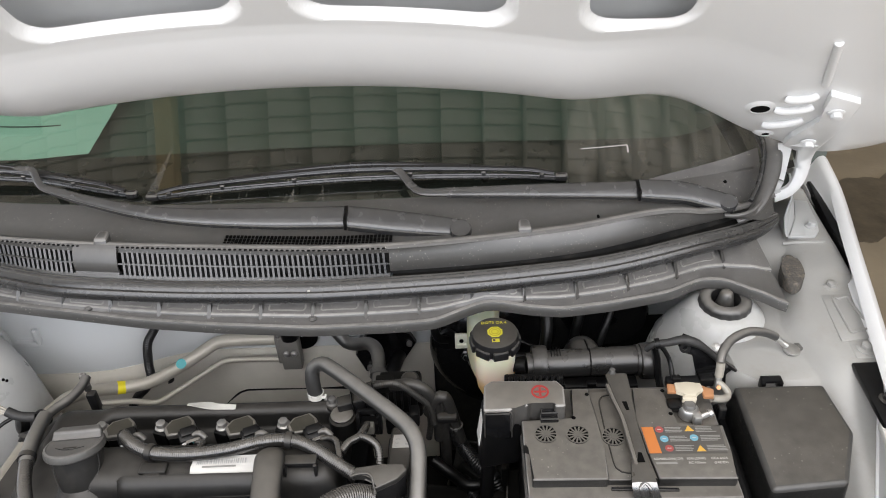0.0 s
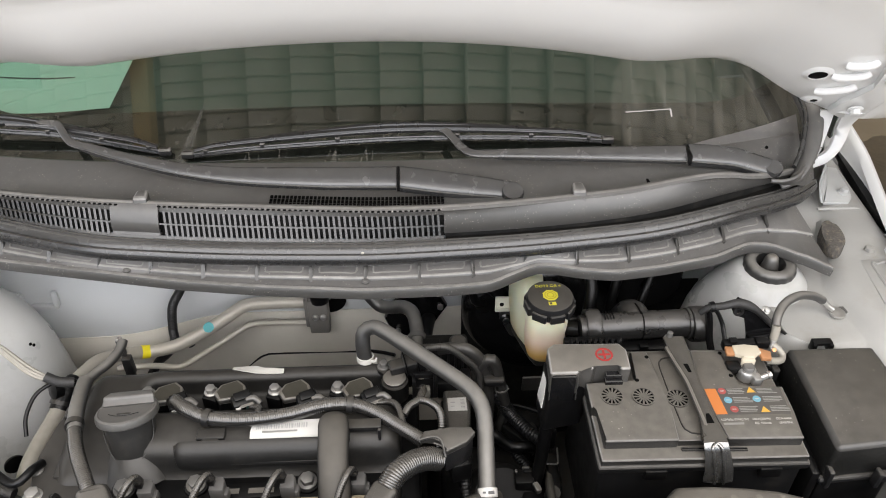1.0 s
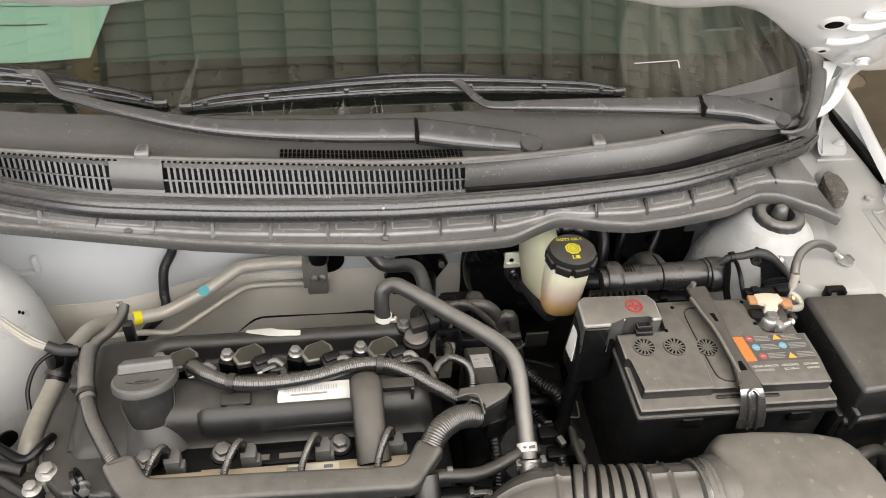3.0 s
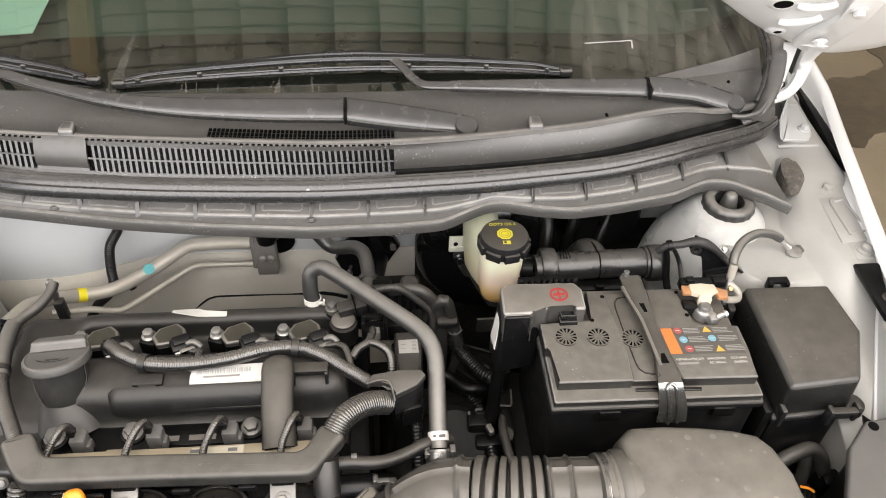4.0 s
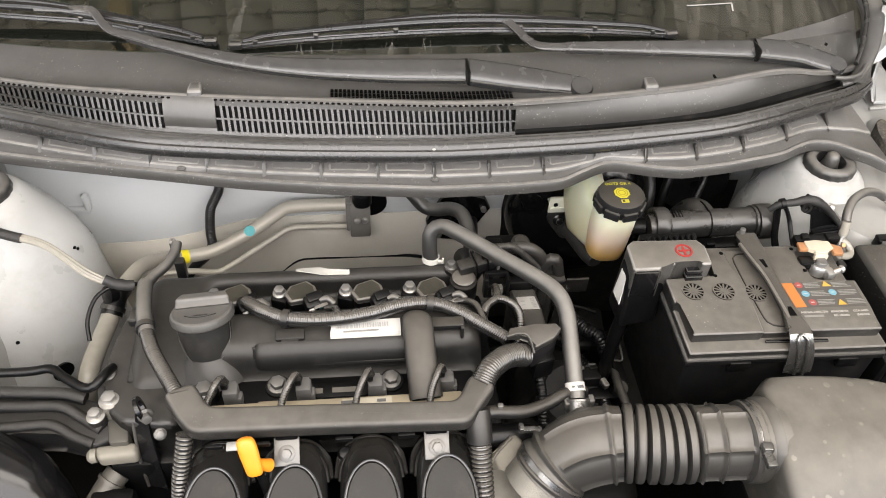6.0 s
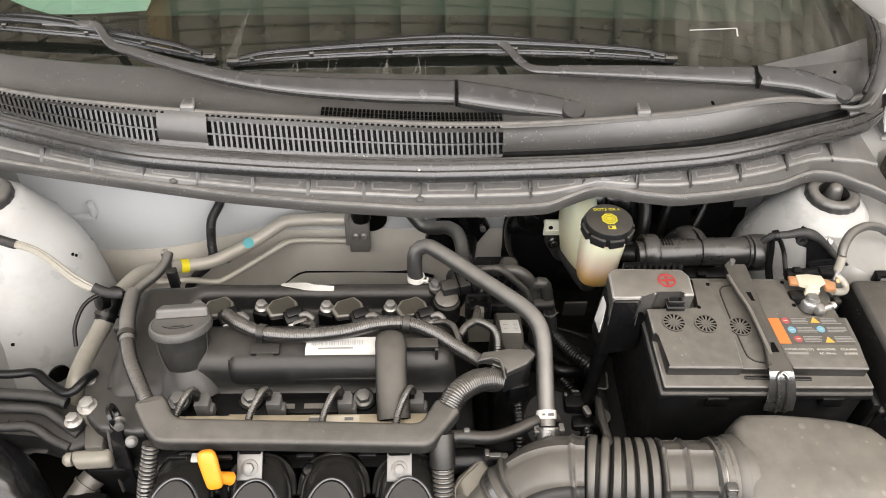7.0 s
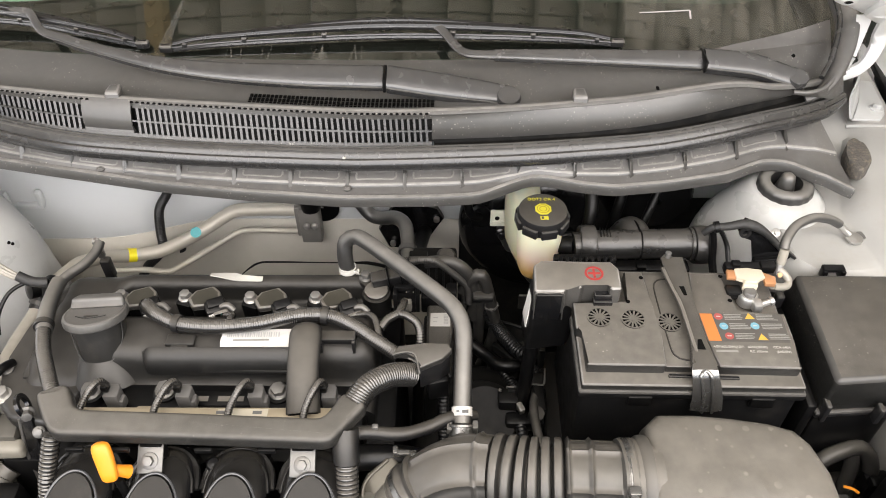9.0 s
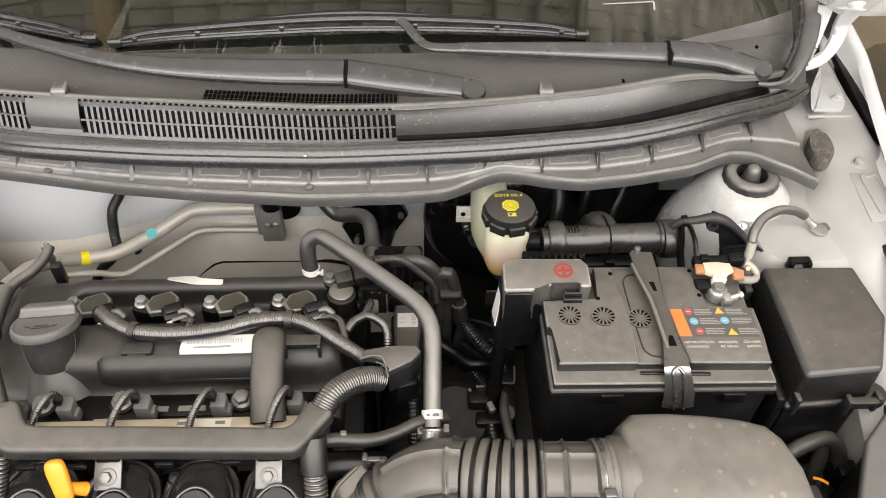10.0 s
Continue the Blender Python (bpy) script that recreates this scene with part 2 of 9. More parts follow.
BLADE = mat("black_blade_frame", (0.014, 0.014, 0.0145), 0.30, var=0.1, scale=60, spec=0.6)
FLOOR = mat("stained_concrete", (0.24, 0.195, 0.135), 0.6, var=0.25, scale=5, bump=0.3, bump_scale=60, dust=0.5, dust_col=(0.33, 0.28, 0.20), dust_scale=2)
WET = mat("damp_concrete", (0.10, 0.080, 0.055), 0.38, var=0.45, scale=14, bump=0.3, bump_scale=60, dust=0.4, dust_col=(0.17, 0.14, 0.10), dust_scale=9)
WALL = mat("painted_hall_wall", (0.55, 0.53, 0.48), 0.7, var=0.08, scale=3, bump=0.2, bump_scale=40)
SHEET = mat("corrugated_roof_sheet", (0.62, 0.60, 0.55), 0.45, scale=2.5, dust_col=(0.30, 0.26, 0.2), dust_scale=3, var=0.1, dust=0.15)
TIMBER = mat("tan_roof_beam", (0.50, 0.38, 0.20), 0.6, var=0.1, scale=8)
STREAK = mat("dried_water_streak", (0.45, 0.43, 0.38), 0.6, var=0.3, scale=200)
STREAK.node_tree.nodes["Principled BSDF"].inputs["Alpha"].default_value = 0.15
WIPE = mat("dusty_wipe_mark", (0.40, 0.39, 0.36), 0.7, var=0.5, scale=150)
WIPE.node_tree.nodes["Principled BSDF"].inputs["Alpha"].default_value = 0.07
INKBAR = mat("pale_small_print", (0.22, 0.215, 0.20), 0.5)
CLIPM = mat("dark_polished_steel", (0.18, 0.178, 0.172), 0.28, metal=0.85, var=0.1)
CLIP2 = mat("grey_spring_steel", (0.27, 0.266, 0.255), 0.26, metal=0.85, var=0.15, scale=60)
SPINE = mat("dull_blade_steel", (0.10, 0.10, 0.102), 0.42, metal=0.5, var=0.15)
CREAM = mat("cream_insulation", (0.52, 0.47, 0.37), 0.45, var=0.06)
FUSE = mat("dusty_fuse_box_lid", (0.008, 0.008, 0.0075), 0.4, var=0.10, scale=60, bump=0.2, bump_scale=1000, dust=0.05, dust_scale=80, spec=0.4, specks=(210, 0.24, 0.40), dust_sheen=(0.08, 0.0736, 0.064))
INTAKE = mat("grey_intake_rubber", (0.034, 0.0328, 0.0307), 0.4, var=0.12, scale=50, dust_scale=25, dust=0.05, dust_sheen=(0.108, 0.0995, 0.0870), spec=0.5)
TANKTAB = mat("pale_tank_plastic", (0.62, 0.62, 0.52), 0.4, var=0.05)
OILCAP = mat("oil_cap_plastic", (0.06, 0.059, 0.056), 0.42, var=0.08, scale=60, bump=0.08, bump_scale=1000, dust_scale=30, dust=0.1, spec=0.4, dust_sheen=(0.125, 0.120, 0.1125))
NECK = mat("filler_neck_plastic", (0.019, 0.0187, 0.0180), 0.40, var=0.08, scale=60, dust=0.08, spec=0.4, dust_sheen=(0.050, 0.048, 0.045))
HARN = mat("harness_cover_plastic", (0.02, 0.0193, 0.018), 0.42, var=0.10, scale=60, bump=0.3, bump_scale=1100, dust_scale=34, dust=0.06, spec=0.4, specks=(190, 0.16, 0.25), dust_sheen=(0.108, 0.101, 0.090))
SLEEVE = mat("soft_sleeve_rubber", (0.02, 0.0195, 0.0185), 0.5, var=0.10, scale=50, dust_scale=18, dust=0.1, spec=0.3, dust_sheen=(0.085, 0.078, 0.068))
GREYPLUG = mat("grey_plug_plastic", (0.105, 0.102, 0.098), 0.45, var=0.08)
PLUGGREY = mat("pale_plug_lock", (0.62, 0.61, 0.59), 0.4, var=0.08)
RUNNER = mat("glossy_inlet_plastic", (0.008, 0.008, 0.0085), 0.22, var=0.12, scale=50, dust=0.05, dust_sheen=(0.016, 0.0152, 0.0140), spec=0.35)
CABLE = mat("dusty_cable_rubber", (0.026, 0.0251, 0.0237), 0.42, var=0.15, scale=60, dust=0.06, spec=0.4, dust_sheen=(0.075, 0.0705, 0.0625))
# plastic low in the bay: dusty, and darkened with painted shade
DEEP = mat("dusty_shaded_plastic", (0.0045, 0.0045, 0.0044), 0.5, var=0.25, scale=30, dust=0.08, dust_scale=20, spec=0.2, dust_sheen=(0.009, 0.0085, 0.0077))
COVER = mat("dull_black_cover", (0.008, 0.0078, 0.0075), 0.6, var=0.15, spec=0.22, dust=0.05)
BLOCK = mat("dark_valve_block", (0.2, 0.19, 0.175), 0.5, var=0.15, dust=0.2, metal=0.3)
PALE = mat("pale_pipe_wrap", (0.20, 0.187, 0.157), 0.58, var=0.10, scale=50, dust=0.25)
# conduit black darkened further, the shade of deep runs put in
CORRD = mat("deep_black_conduit", (0.008, 0.008, 0.0085), 0.34, var=0.1)
FLANGE = mat("tan_cast_flange", (0.13, 0.12, 0.098), 0.45, var=0.15, scale=50, metal=0.4, bump=0.08, bump_scale=500, dust=0.1)
PIPE_D = mat("dull_grey_pipe", (0.085, 0.080, 0.070), 0.45, var=0.15, scale=50, metal=0.3, dust=0.1)
MOUNT = mat("black_cast_mount", (0.008, 0.008, 0.0083), 0.42, var=0.2, scale=120, bump=0.6, bump_scale=900, dust_sheen=(0.028, 0.026, 0.023), dust=0.06)


def tank_material(name, low, middle, high):
    """Milky translucent plastic, tinted by the fluid that stands behind it."""
    m = bpy.data.materials.new(name)
    m.use_nodes = True
    nt = m.node_tree
    b = nt.nodes["Principled BSDF"]
    geo = nt.nodes.new("ShaderNodeNewGeometry")
    sep = nt.nodes.new("ShaderNodeSeparateXYZ")
    nt.links.new(geo.outputs["Position"], sep.inputs[0])
    mr = nt.nodes.new("ShaderNodeMapRange")
    mr.inputs["From Min"].default_value, mr.inputs["From Max"].default_value = 0.735, 0.835
    nt.links.new(sep.outputs["Z"], mr.inputs["Value"])
    cr = nt.nodes.new("ShaderNodeValToRGB")
    cr.color_ramp.elements[0].color = (*low, 1)
    cr.color_ramp.elements[0].position = 0.1
    e = cr.color_ramp.elements.new(0.45)
    e.color = (*middle, 1)
    cr.color_ramp.elements[2].color = (*high, 1)
    cr.color_ramp.elements[2].position = 0.8
    nt.links.new(mr.outputs["Result"], cr.inputs["Fac"])
    nt.links.new(cr.outputs["Color"], b.inputs["Base Color"])
    b.inputs["Roughness"].default_value = 0.38
    b.inputs["Subsurface Weight"].default_value = 0.4
    b.inputs["Subsurface Radius"].default_value = (1.0, 0.7, 0.4)
    b.inputs["Subsurface Scale"].default_value = 0.02
    return m


TANK = tank_material("milky_tank_plastic", (0.64, 0.40, 0.13), (0.70, 0.56, 0.45), (0.66, 0.66, 0.50))
TANK_R = tank_material("pale_tank_side", (0.60, 0.57, 0.38), (0.64, 0.64, 0.46), (0.66, 0.67, 0.50))


def glass_material():
    """Green-tinted pane: clear through, mirror by Fresnel, with a film of dust outside the wiped arc."""
    m = bpy.data.materials.new("green_windscreen_glass")
    m.use_nodes = True
    nt = m.node_tree
    nt.nodes.clear()
    L = nt.links.new
    out = nt.nodes.new("ShaderNodeOutputMaterial")
    tr = nt.nodes.new("ShaderNodeBsdfTransparent")
    tr.inputs[0].default_value = (0.40, 0.56, 0.47, 1)
    gl = nt.nodes.new("ShaderNodeBsdfGlossy")
    gl.inputs["Roughness"].default_value = 0.015
    fr = nt.nodes.new("ShaderNodeFresnel")
    fr.inputs["IOR"].default_value = 2.15
    mix = nt.nodes.new("ShaderNodeMixShader")
    L(fr.outputs[0], mix.inputs[0])
    L(tr.outputs[0], mix.inputs[1])
    L(gl.outputs[0], mix.inputs[2])
    # dust film
    geo = nt.nodes.new("ShaderNodeNewGeometry")
    dist = nt.nodes.new("ShaderNodeVectorMath")
    dist.operation = "DISTANCE"
    dist.inputs[1].default_value = (0.385, 1.03, 0.975)
    L(geo.outputs["Position"], dist.inputs[0])
    mr = nt.nodes.new("ShaderNodeMapRange")
    mr.inputs["From Min"].default_value, mr.inputs["From Max"].default_value = 0.216, 0.222
    mr.inputs["To Min"].default_value, mr.inputs["To Max"].default_value = 1.0, 0.0
    L(dist.outputs["Value"], mr.inputs["Value"])
    mp = nt.nodes.new("ShaderNodeMapping")
    mp.inputs["Rotation"].default_value = (0, 0, 0.5)
    mp.inputs["Scale"].default_value = (60, 9, 9)
    L(geo.outputs["Position"], mp.inputs["Vector"])
    nz = nt.nodes.new("ShaderNodeTexNoise")
    nz.inputs["Scale"].default_value, nz.inputs["Detail"].default_value = 1.0, 6
    L(mp.outputs[0], nz.inputs["Vector"])
    m2 = nt.nodes.new("ShaderNodeMapRange")
    m2.inputs["From Min"].default_value, m2.inputs["From Max"].default_value = 0.35, 0.75
    m2.inputs["To Min"].default_value, m2.inputs["To Max"].default_value = 0.03, 0.16
    L(nz.outputs["Fac"], m2.inputs["Value"])
    mu = nt.nodes.new("ShaderNodeMath")
    mu.operation = "MULTIPLY_ADD"
    L(mr.outputs["Result"], mu.inputs[0])
    L(m2.outputs["Result"], mu.inputs[1])
    mu.inputs[2].default_value = 0.008
    df = nt.nodes.new("ShaderNodeBsdfDiffuse")
    df.inputs[0].default_value = (0.40, 0.37, 0.32, 1)
    mix2 = nt.nodes.new("ShaderNodeMixShader")
    L(mu.outputs[0], mix2.inputs[0])
    L(mix.outputs[0], mix2.inputs[1])
    L(df.outputs[0], mix2.inputs[2])
    L(mix2.outputs[0], out.inputs[0])
    return m


GLASS = glass_material()

# paler, smoother edges: rubbed by handling, with their highlights painted in
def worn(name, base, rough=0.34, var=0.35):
    return mat("worn_lit_edge_of_" + name, base, rough, var=var, scale=70, spec=0.5)


LIT_EDGE = {}
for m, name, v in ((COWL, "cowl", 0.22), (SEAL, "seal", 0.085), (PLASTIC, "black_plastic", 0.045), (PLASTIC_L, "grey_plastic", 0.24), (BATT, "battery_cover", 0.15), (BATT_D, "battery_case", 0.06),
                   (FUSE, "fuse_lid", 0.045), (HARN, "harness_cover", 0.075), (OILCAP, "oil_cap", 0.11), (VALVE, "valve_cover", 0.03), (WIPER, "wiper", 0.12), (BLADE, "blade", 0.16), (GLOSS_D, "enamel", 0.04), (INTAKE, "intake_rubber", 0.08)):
    LIT_EDGE[m] = worn(name, (v, v * 0.96, v * 0.90))

# ---------------------------------------------------------------- building blocks
def mesh_of(name, bm, material, smooth=True, angle=40):
    me = bpy.data.meshes.new(name)
    bmesh.ops.recalc_face_normals(bm, faces=bm.faces)
    if smooth:
        lim = radians(angle)
        for f in bm.faces:
            f.smooth = True
        for e in bm.edges:
            if len(e.link_faces) == 2 and e.calc_face_angle(0) > lim:
                e.smooth = False
    bm.to_mesh(me)
    bm.free()
    me.materials.append(material)
    if any(p.material_index for p in me.polygons):
        me.materials.append(LIT_EDGE.get(material, material))
    return me


def empty(name, at, label="", category="", group="", kind=""):
    ob = new(name)
    ob.empty_display_size = 0.02
    ob.matrix_basis = at if isinstance(at, Matrix) else Matrix.Translation(at)
    return tagged(ob, label, category, group, kind)


def part(name, bm, material, parent, label="", local=False, angle=40):
    """One mesh under a thing or a part. The bmesh is in world coordinates, or in the parent's own when local."""
    ob = new(name, mesh_of(name, bm, material, angle=angle))
    ob.parent = parent
    if not local:
        top = parent
        while top.parent:
            top = top.parent
        if parent is top:
            ob.matrix_parent_inverse = top.matrix_basis.inverted()
    return tagged(ob, label)


def thing(name, bm, material, label, category, group="", kind="", angle=40):
    """A top-level thing of one mesh, its origin set at the middle of its base."""
    vs = [v.co for v in bm.verts]
    lo = Vector([min(v[i] for v in vs) for i in range(3)])
    hi = Vector([max(v[i] for v in vs) for i in range(3)])
    at = Vector(((lo.x + hi.x) / 2, (lo.y + hi.y) / 2, lo.z))
    place(bm, Matrix.Translation(-at))
    ob = new(name, mesh_of(name, bm, material, angle=angle))
    ob.location = at
    return tagged(ob, label, category, group, kind)


def tint_bevel(made):
    """Gives upper bevel faces the paler edge colour: wear, and the edge highlight painted in."""
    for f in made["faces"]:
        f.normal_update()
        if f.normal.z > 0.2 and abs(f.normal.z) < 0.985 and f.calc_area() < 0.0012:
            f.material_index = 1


def box(cx, cy, cz, sx, sy, sz, bev=0.003, seg=2, m=None):
    bm = bmesh.new()
    bmesh.ops.create_cube(bm, size=1.0)
    place(bm, Matrix.Translation((cx, cy, cz)) @ Matrix.Diagonal((sx, sy, sz, 1)))
    if bev > 0:
        tint_bevel(bmesh.ops.bevel(bm, geom=list(bm.edges), offset=min(bev, 0.45 * min(sx, sy, sz)), segments=seg, profile=0.5, affect="EDGES"))
    return place(bm, m) if m is not None else bm


def join(*bms):
    out = bmesh.new()
    for b in bms:
        me = bpy.data.meshes.new("tmp")
        b.to_mesh(me)
        b.free()
        out.from_mesh(me)
        bpy.data.meshes.remove(me)
    return out


def prism(poly, z0, z1, bev=0.003, seg=2, m=None):
    """Upright prism on a polygon in x, y."""
    bm = bmesh.new()
    lo = [bm.verts.new((x, y, z0)) for x, y in poly]
    hi = [bm.verts.new((x, y, z1)) for x, y in poly]
    n = len(poly)
    bm.faces.new(lo[::-1])
    bm.faces.new(hi)
    for i in range(n):
        bm.faces.new((lo[i], lo[(i + 1) % n], hi[(i + 1) % n], hi[i]))
    if bev > 0:
        tint_bevel(bmesh.ops.bevel(bm, geom=list(bm.edges), offset=bev, segments=seg, profile=0.5, affect="EDGES"))
    return place(bm, m) if m is not None else bm


def loft(sections, close=False, caps=False, highlit=()):
    """Skin over rows of points; close joins the last point of each row to the first."""
    bm = bmesh.new()
    rows = [[bm.verts.new(p) for p in s] for s in sections]
    k = len(rows[0])
    for a, b in zip(rows, rows[1:]):
        for i in range(k if close else k - 1):
            j = (i + 1) % k
            f = bm.faces.new((a[i], a[j], b[j], b[i]))
            # these strips take the paler edge colour, a painted highlight line
            if i in highlit:
                f.material_index = 1
    if caps:
        bm.faces.new(rows[0][::-1])
        bm.faces.new(rows[-1])
    return bm


def thick(bm, d):
    """Gives a skin its thickness."""
    bmesh.ops.recalc_face_normals(bm, faces=bm.faces)
    bmesh.ops.solidify(bm, geom=list(bm.faces), thickness=d)
    return bm


def revolve(profile, at=(0, 0, 0), axis=(0, 0, 1), n=28):
    """Turned body: profile of (radius, height) along the axis from at."""
    q = Vector((0, 0, 1)).rotation_difference(Vector(axis).normalized()).to_matrix().to_4x4()
    rows = []
    for r, h in profile:
        r = max(r, 1e-5)
        rows.append([(r * math.cos(2 * math.pi * i / n), r * math.sin(2 * math.pi * i / n), h) for i in range(n)])
    hollow = min(profile[0][0], profile[-1][0]) > 0.0029
    bm = loft(rows + rows[:1], close=True) if hollow else loft(rows, close=True, caps=True)
    bmesh.ops.remove_doubles(bm, verts=bm.verts, dist=2e-5)
    return place(bm, Matrix.Translation(at) @ q)


def spline(pts, step):
    """Points of a smooth curve through pts, about step apart."""
    P = [Vector(p) for p in pts]
    P = [2 * P[0] - P[1]] + P + [2 * P[-1] - P[-2]]
    out = []
    for i in range(1, len(P) - 2):
        a, b, c, d = P[i - 1:i + 3]
        n = max(2, int((c - b).length / step))
        for k in range(n):
            t = k / n
            out.append(0.5 * ((2 * b) + (c - a) * t + (2 * a - 5 * b + 4 * c - d) * t * t + (3 * b - a - 3 * c + d) * t ** 3))
    out.append(P[-2])
    return out


def tube(pts, r, n=12, step=0.006, pitch=0.0, depth=0.0, radii=None, flat=1.0):
    """Hose along a smooth curve; pitch and depth make it corrugated; radii scales it along its length."""
    if pitch:
        step = pitch / 6
    C = spline(pts, step)
    t0 = (C[1] - C[0]).normalized()
    up = Vector((0, 0, 1)) if abs(t0.z) < 0.9 else Vector((0, 1, 0))
    u = t0.cross(up).normalized()
    rows = []
    s = 0.0
    total = sum((b - a).length for a, b in zip(C, C[1:]))
    for i, c in enumerate(C):
        t = (C[min(i + 1, len(C) - 1)] - C[max(i - 1, 0)]).normalized()
        u = (u - t * u.dot(t)).normalized()
        v = t.cross(u)
        if i:
            s += (c - C[i - 1]).length
        rr = r
        if radii:
            f = s / total * (len(radii) - 1)
            k = min(int(f), len(radii) - 2)
            rr *= radii[k] + (radii[k + 1] - radii[k]) * (f - k)
        if pitch:
            rr *= 1 - depth * (0.5 - 0.5 * math.cos(2 * math.pi * s / pitch)) ** 2
        rows.append([c + rr * (u * math.cos(2 * math.pi * k / n) + flat * v * math.sin(2 * math.pi * k / n)) for k in range(n)])
    return loft(rows, close=True, caps=True)


def hexbolt(r=0.006, h=0.006, flange=0.009):
    """Flanged hexagon bolt head standing on z = 0."""
    a = revolve([(flange * 0.2, 0), (flange, 0), (flange, 0.0014), (r * 1.05, 0.0026), (r * 0.3, 0.0026)], n=20)
    b = prism([(r * math.cos(math.pi / 3 * i), r * math.sin(math.pi / 3 * i)) for i in range(6)], 0.002, h, bev=0.0007, seg=2)
    return join(a, b)


def circle(cx, cy, r, n=24, a0=0.0):
    return [(cx + r * math.cos(2 * math.pi * i / n + a0), cy + r * math.sin(2 * math.pi * i / n + a0)) for i in range(n)]


def rounded(poly, r, n=4):
    """Outline with its corners eased over the length r."""
    out = []
    for i, p in enumerate(poly):
        p, a, b = Vector(p), Vector(poly[i - 1]), Vector(poly[(i + 1) % len(poly)])
        u = p + (a - p).normalized() * min(r, 0.45 * (a - p).length)
        v = p + (b - p).normalized() * min(r, 0.45 * (b - p).length)
        for k in range(n + 1):
            f = k / n
            q = u * (1 - f) ** 2 + p * 2 * f * (1 - f) + v * f * f
            out.append((q.x, q.y))
    return out


def shell(poly, profile):
    """Cover over an outline: rows of (height, distance in from the outline), closed on top and below."""
    n = len(poly)
    out = []
    for i in range(n):
        a, b = Vector(poly[i - 1]), Vector(poly[(i + 1) % n])
        d = (b - a).normalized()
        out.append((-d.y, d.x))
    return loft([[(p[0] + q[0] * d, p[1] + q[1] * d, z) for p, q in zip(poly, out)] for z, d in profile], close=True, caps=True)


def lettering(body, size, m, extrude=0.0002):
    """Flat raised letters as a bmesh."""
    c = bpy.data.curves.new("letters", "FONT")
    c.body, c.size, c.extrude, c.align_x, c.align_y = body, size, extrude, "CENTER", "CENTER"
    c.resolution_u = 3
    ob = new("letters", c)
    dg = bpy.context.evaluated_depsgraph_get()
    me = bpy.data.meshes.new_from_object(ob.evaluated_get(dg))
    bm = bmesh.new()
    bm.from_mesh(me)
    bpy.data.objects.remove(ob)
    bpy.data.curves.remove(c)
    bpy.data.meshes.remove(me)
    return place(bm, m)


def lerp(x, table):
    """Piecewise-linear value at x from rows (x, value)."""
    if x <= table[0][0]:
        return table[0][1]
    for (a, va), (b, vb) in zip(table, table[1:]):
        if x <= b:
            return va + (vb - va) * (x - a) / (b - a)
    return table[-1][1]


def smoothed(x, table, w=0.02):
    return sum(lerp(x + w * k / 2, table) * g for k, g in ((-2, 1), (-1, 2), (0, 3), (1, 2), (2, 1))) / 9

# ---------------------------------------------------------------- the hall
ground = thing("ground", box(0, 0, -0.05, 160, 160, 0.1, 0), FLOOR, "brown stained concrete floor", "floor", kind="structure")
damp = [(0.7, 2.05), (1.1, 2.08), (1.4, 2.10), (1.55, 2.11), (1.72, 2.18), (2.1, 2.26), (2.7, 2.4), (2.7, 3.3), (2.1, 3.1), (1.97, 2.90), (1.96, 2.70), (1.92, 2.61), (1.75, 2.57), (1.6, 2.51), (1.45, 2.48), (1.3, 2.45), (0.7, 2.40)]
damp = [(p.x, p.y) for p in spline([(x, y, 0) for x, y in damp], 0.03)]
thing("damp_patch", prism([(x + 0.012 * math.sin(37 * y + 11 * x), y + 0.014 * math.sin(29 * x + 3) + 0.008 * math.sin(71 * x)) for x, y in damp], 0.0, 0.004, 0), WET, "dark damp patch on the concrete floor", "floor", kind="structure")
HX, Y0, Y1, HZ = 5.9, -1.6, 8.5, 4.3
thing("wall_back", box(0, Y1 + 0.1, HZ / 2, 2 * HX + 0.4, 0.2, HZ, 0), WALL, "plain painted hall wall", "wall", kind="structure")
# the opening is made up to suit the added side lamp
thing("wall_left", join(box(-HX - 0.1, -1.25, HZ / 2, 0.2, 0.7, HZ, 0), box(-HX - 0.1, 6.3, HZ / 2, 0.2, 4.4, HZ, 0), box(-HX - 0.1, 1.6, 4.05, 0.2, 5.0, 0.5, 0)), WALL, "plain painted hall wall with an opening added for the side lamp", "wall", kind="structure")
thing("wall_front", join(box(-5.0, Y0 - 0.1, HZ / 2, 1.8, 0.2, HZ, 0), box(4.7, Y0 - 0.1, HZ / 2, 2.4, 0.2, HZ, 0), box(-0.3, Y0 - 0.1, 4.2, 7.6, 0.2, 0.2, 0)), WALL,
      "plain painted hall wall round a wide gate", "wall", kind="structure")
thing("wall_right", box(HX + 0.1, (Y0 + Y1) / 2, HZ / 2, 0.2, Y1 - Y0, HZ, 0), WALL, "plain painted hall wall", "wall", kind="structure")


def roof_sheet():
    """Roof sheeting: long bowed pans between folded seams, each crossed by shallow pressed steps."""
    xs = []
    x = -HX - 0.2
    while x < HX + 0.2:
        xs += [(x + 0.29 * u, 0.20 * u * u) for u in (0.0, 0.15, 0.3, 0.45, 0.6, 0.75, 0.9, 0.97)] + [(x + 0.286, 0.235)]
        x += 0.29
    ys = []
    y = Y0 - 0.2
    while y < Y1 + 0.2:
        ys += [(y, 0.0), (y + 0.05, 0.004), (y + 0.078, 0.012), (y + 0.088, 0.040), (y + 0.0955, 0.040)]
        y += 0.0960
    return loft([[(x, y, HZ + dz + dy) for x, dz in xs] for y, dy in ys])


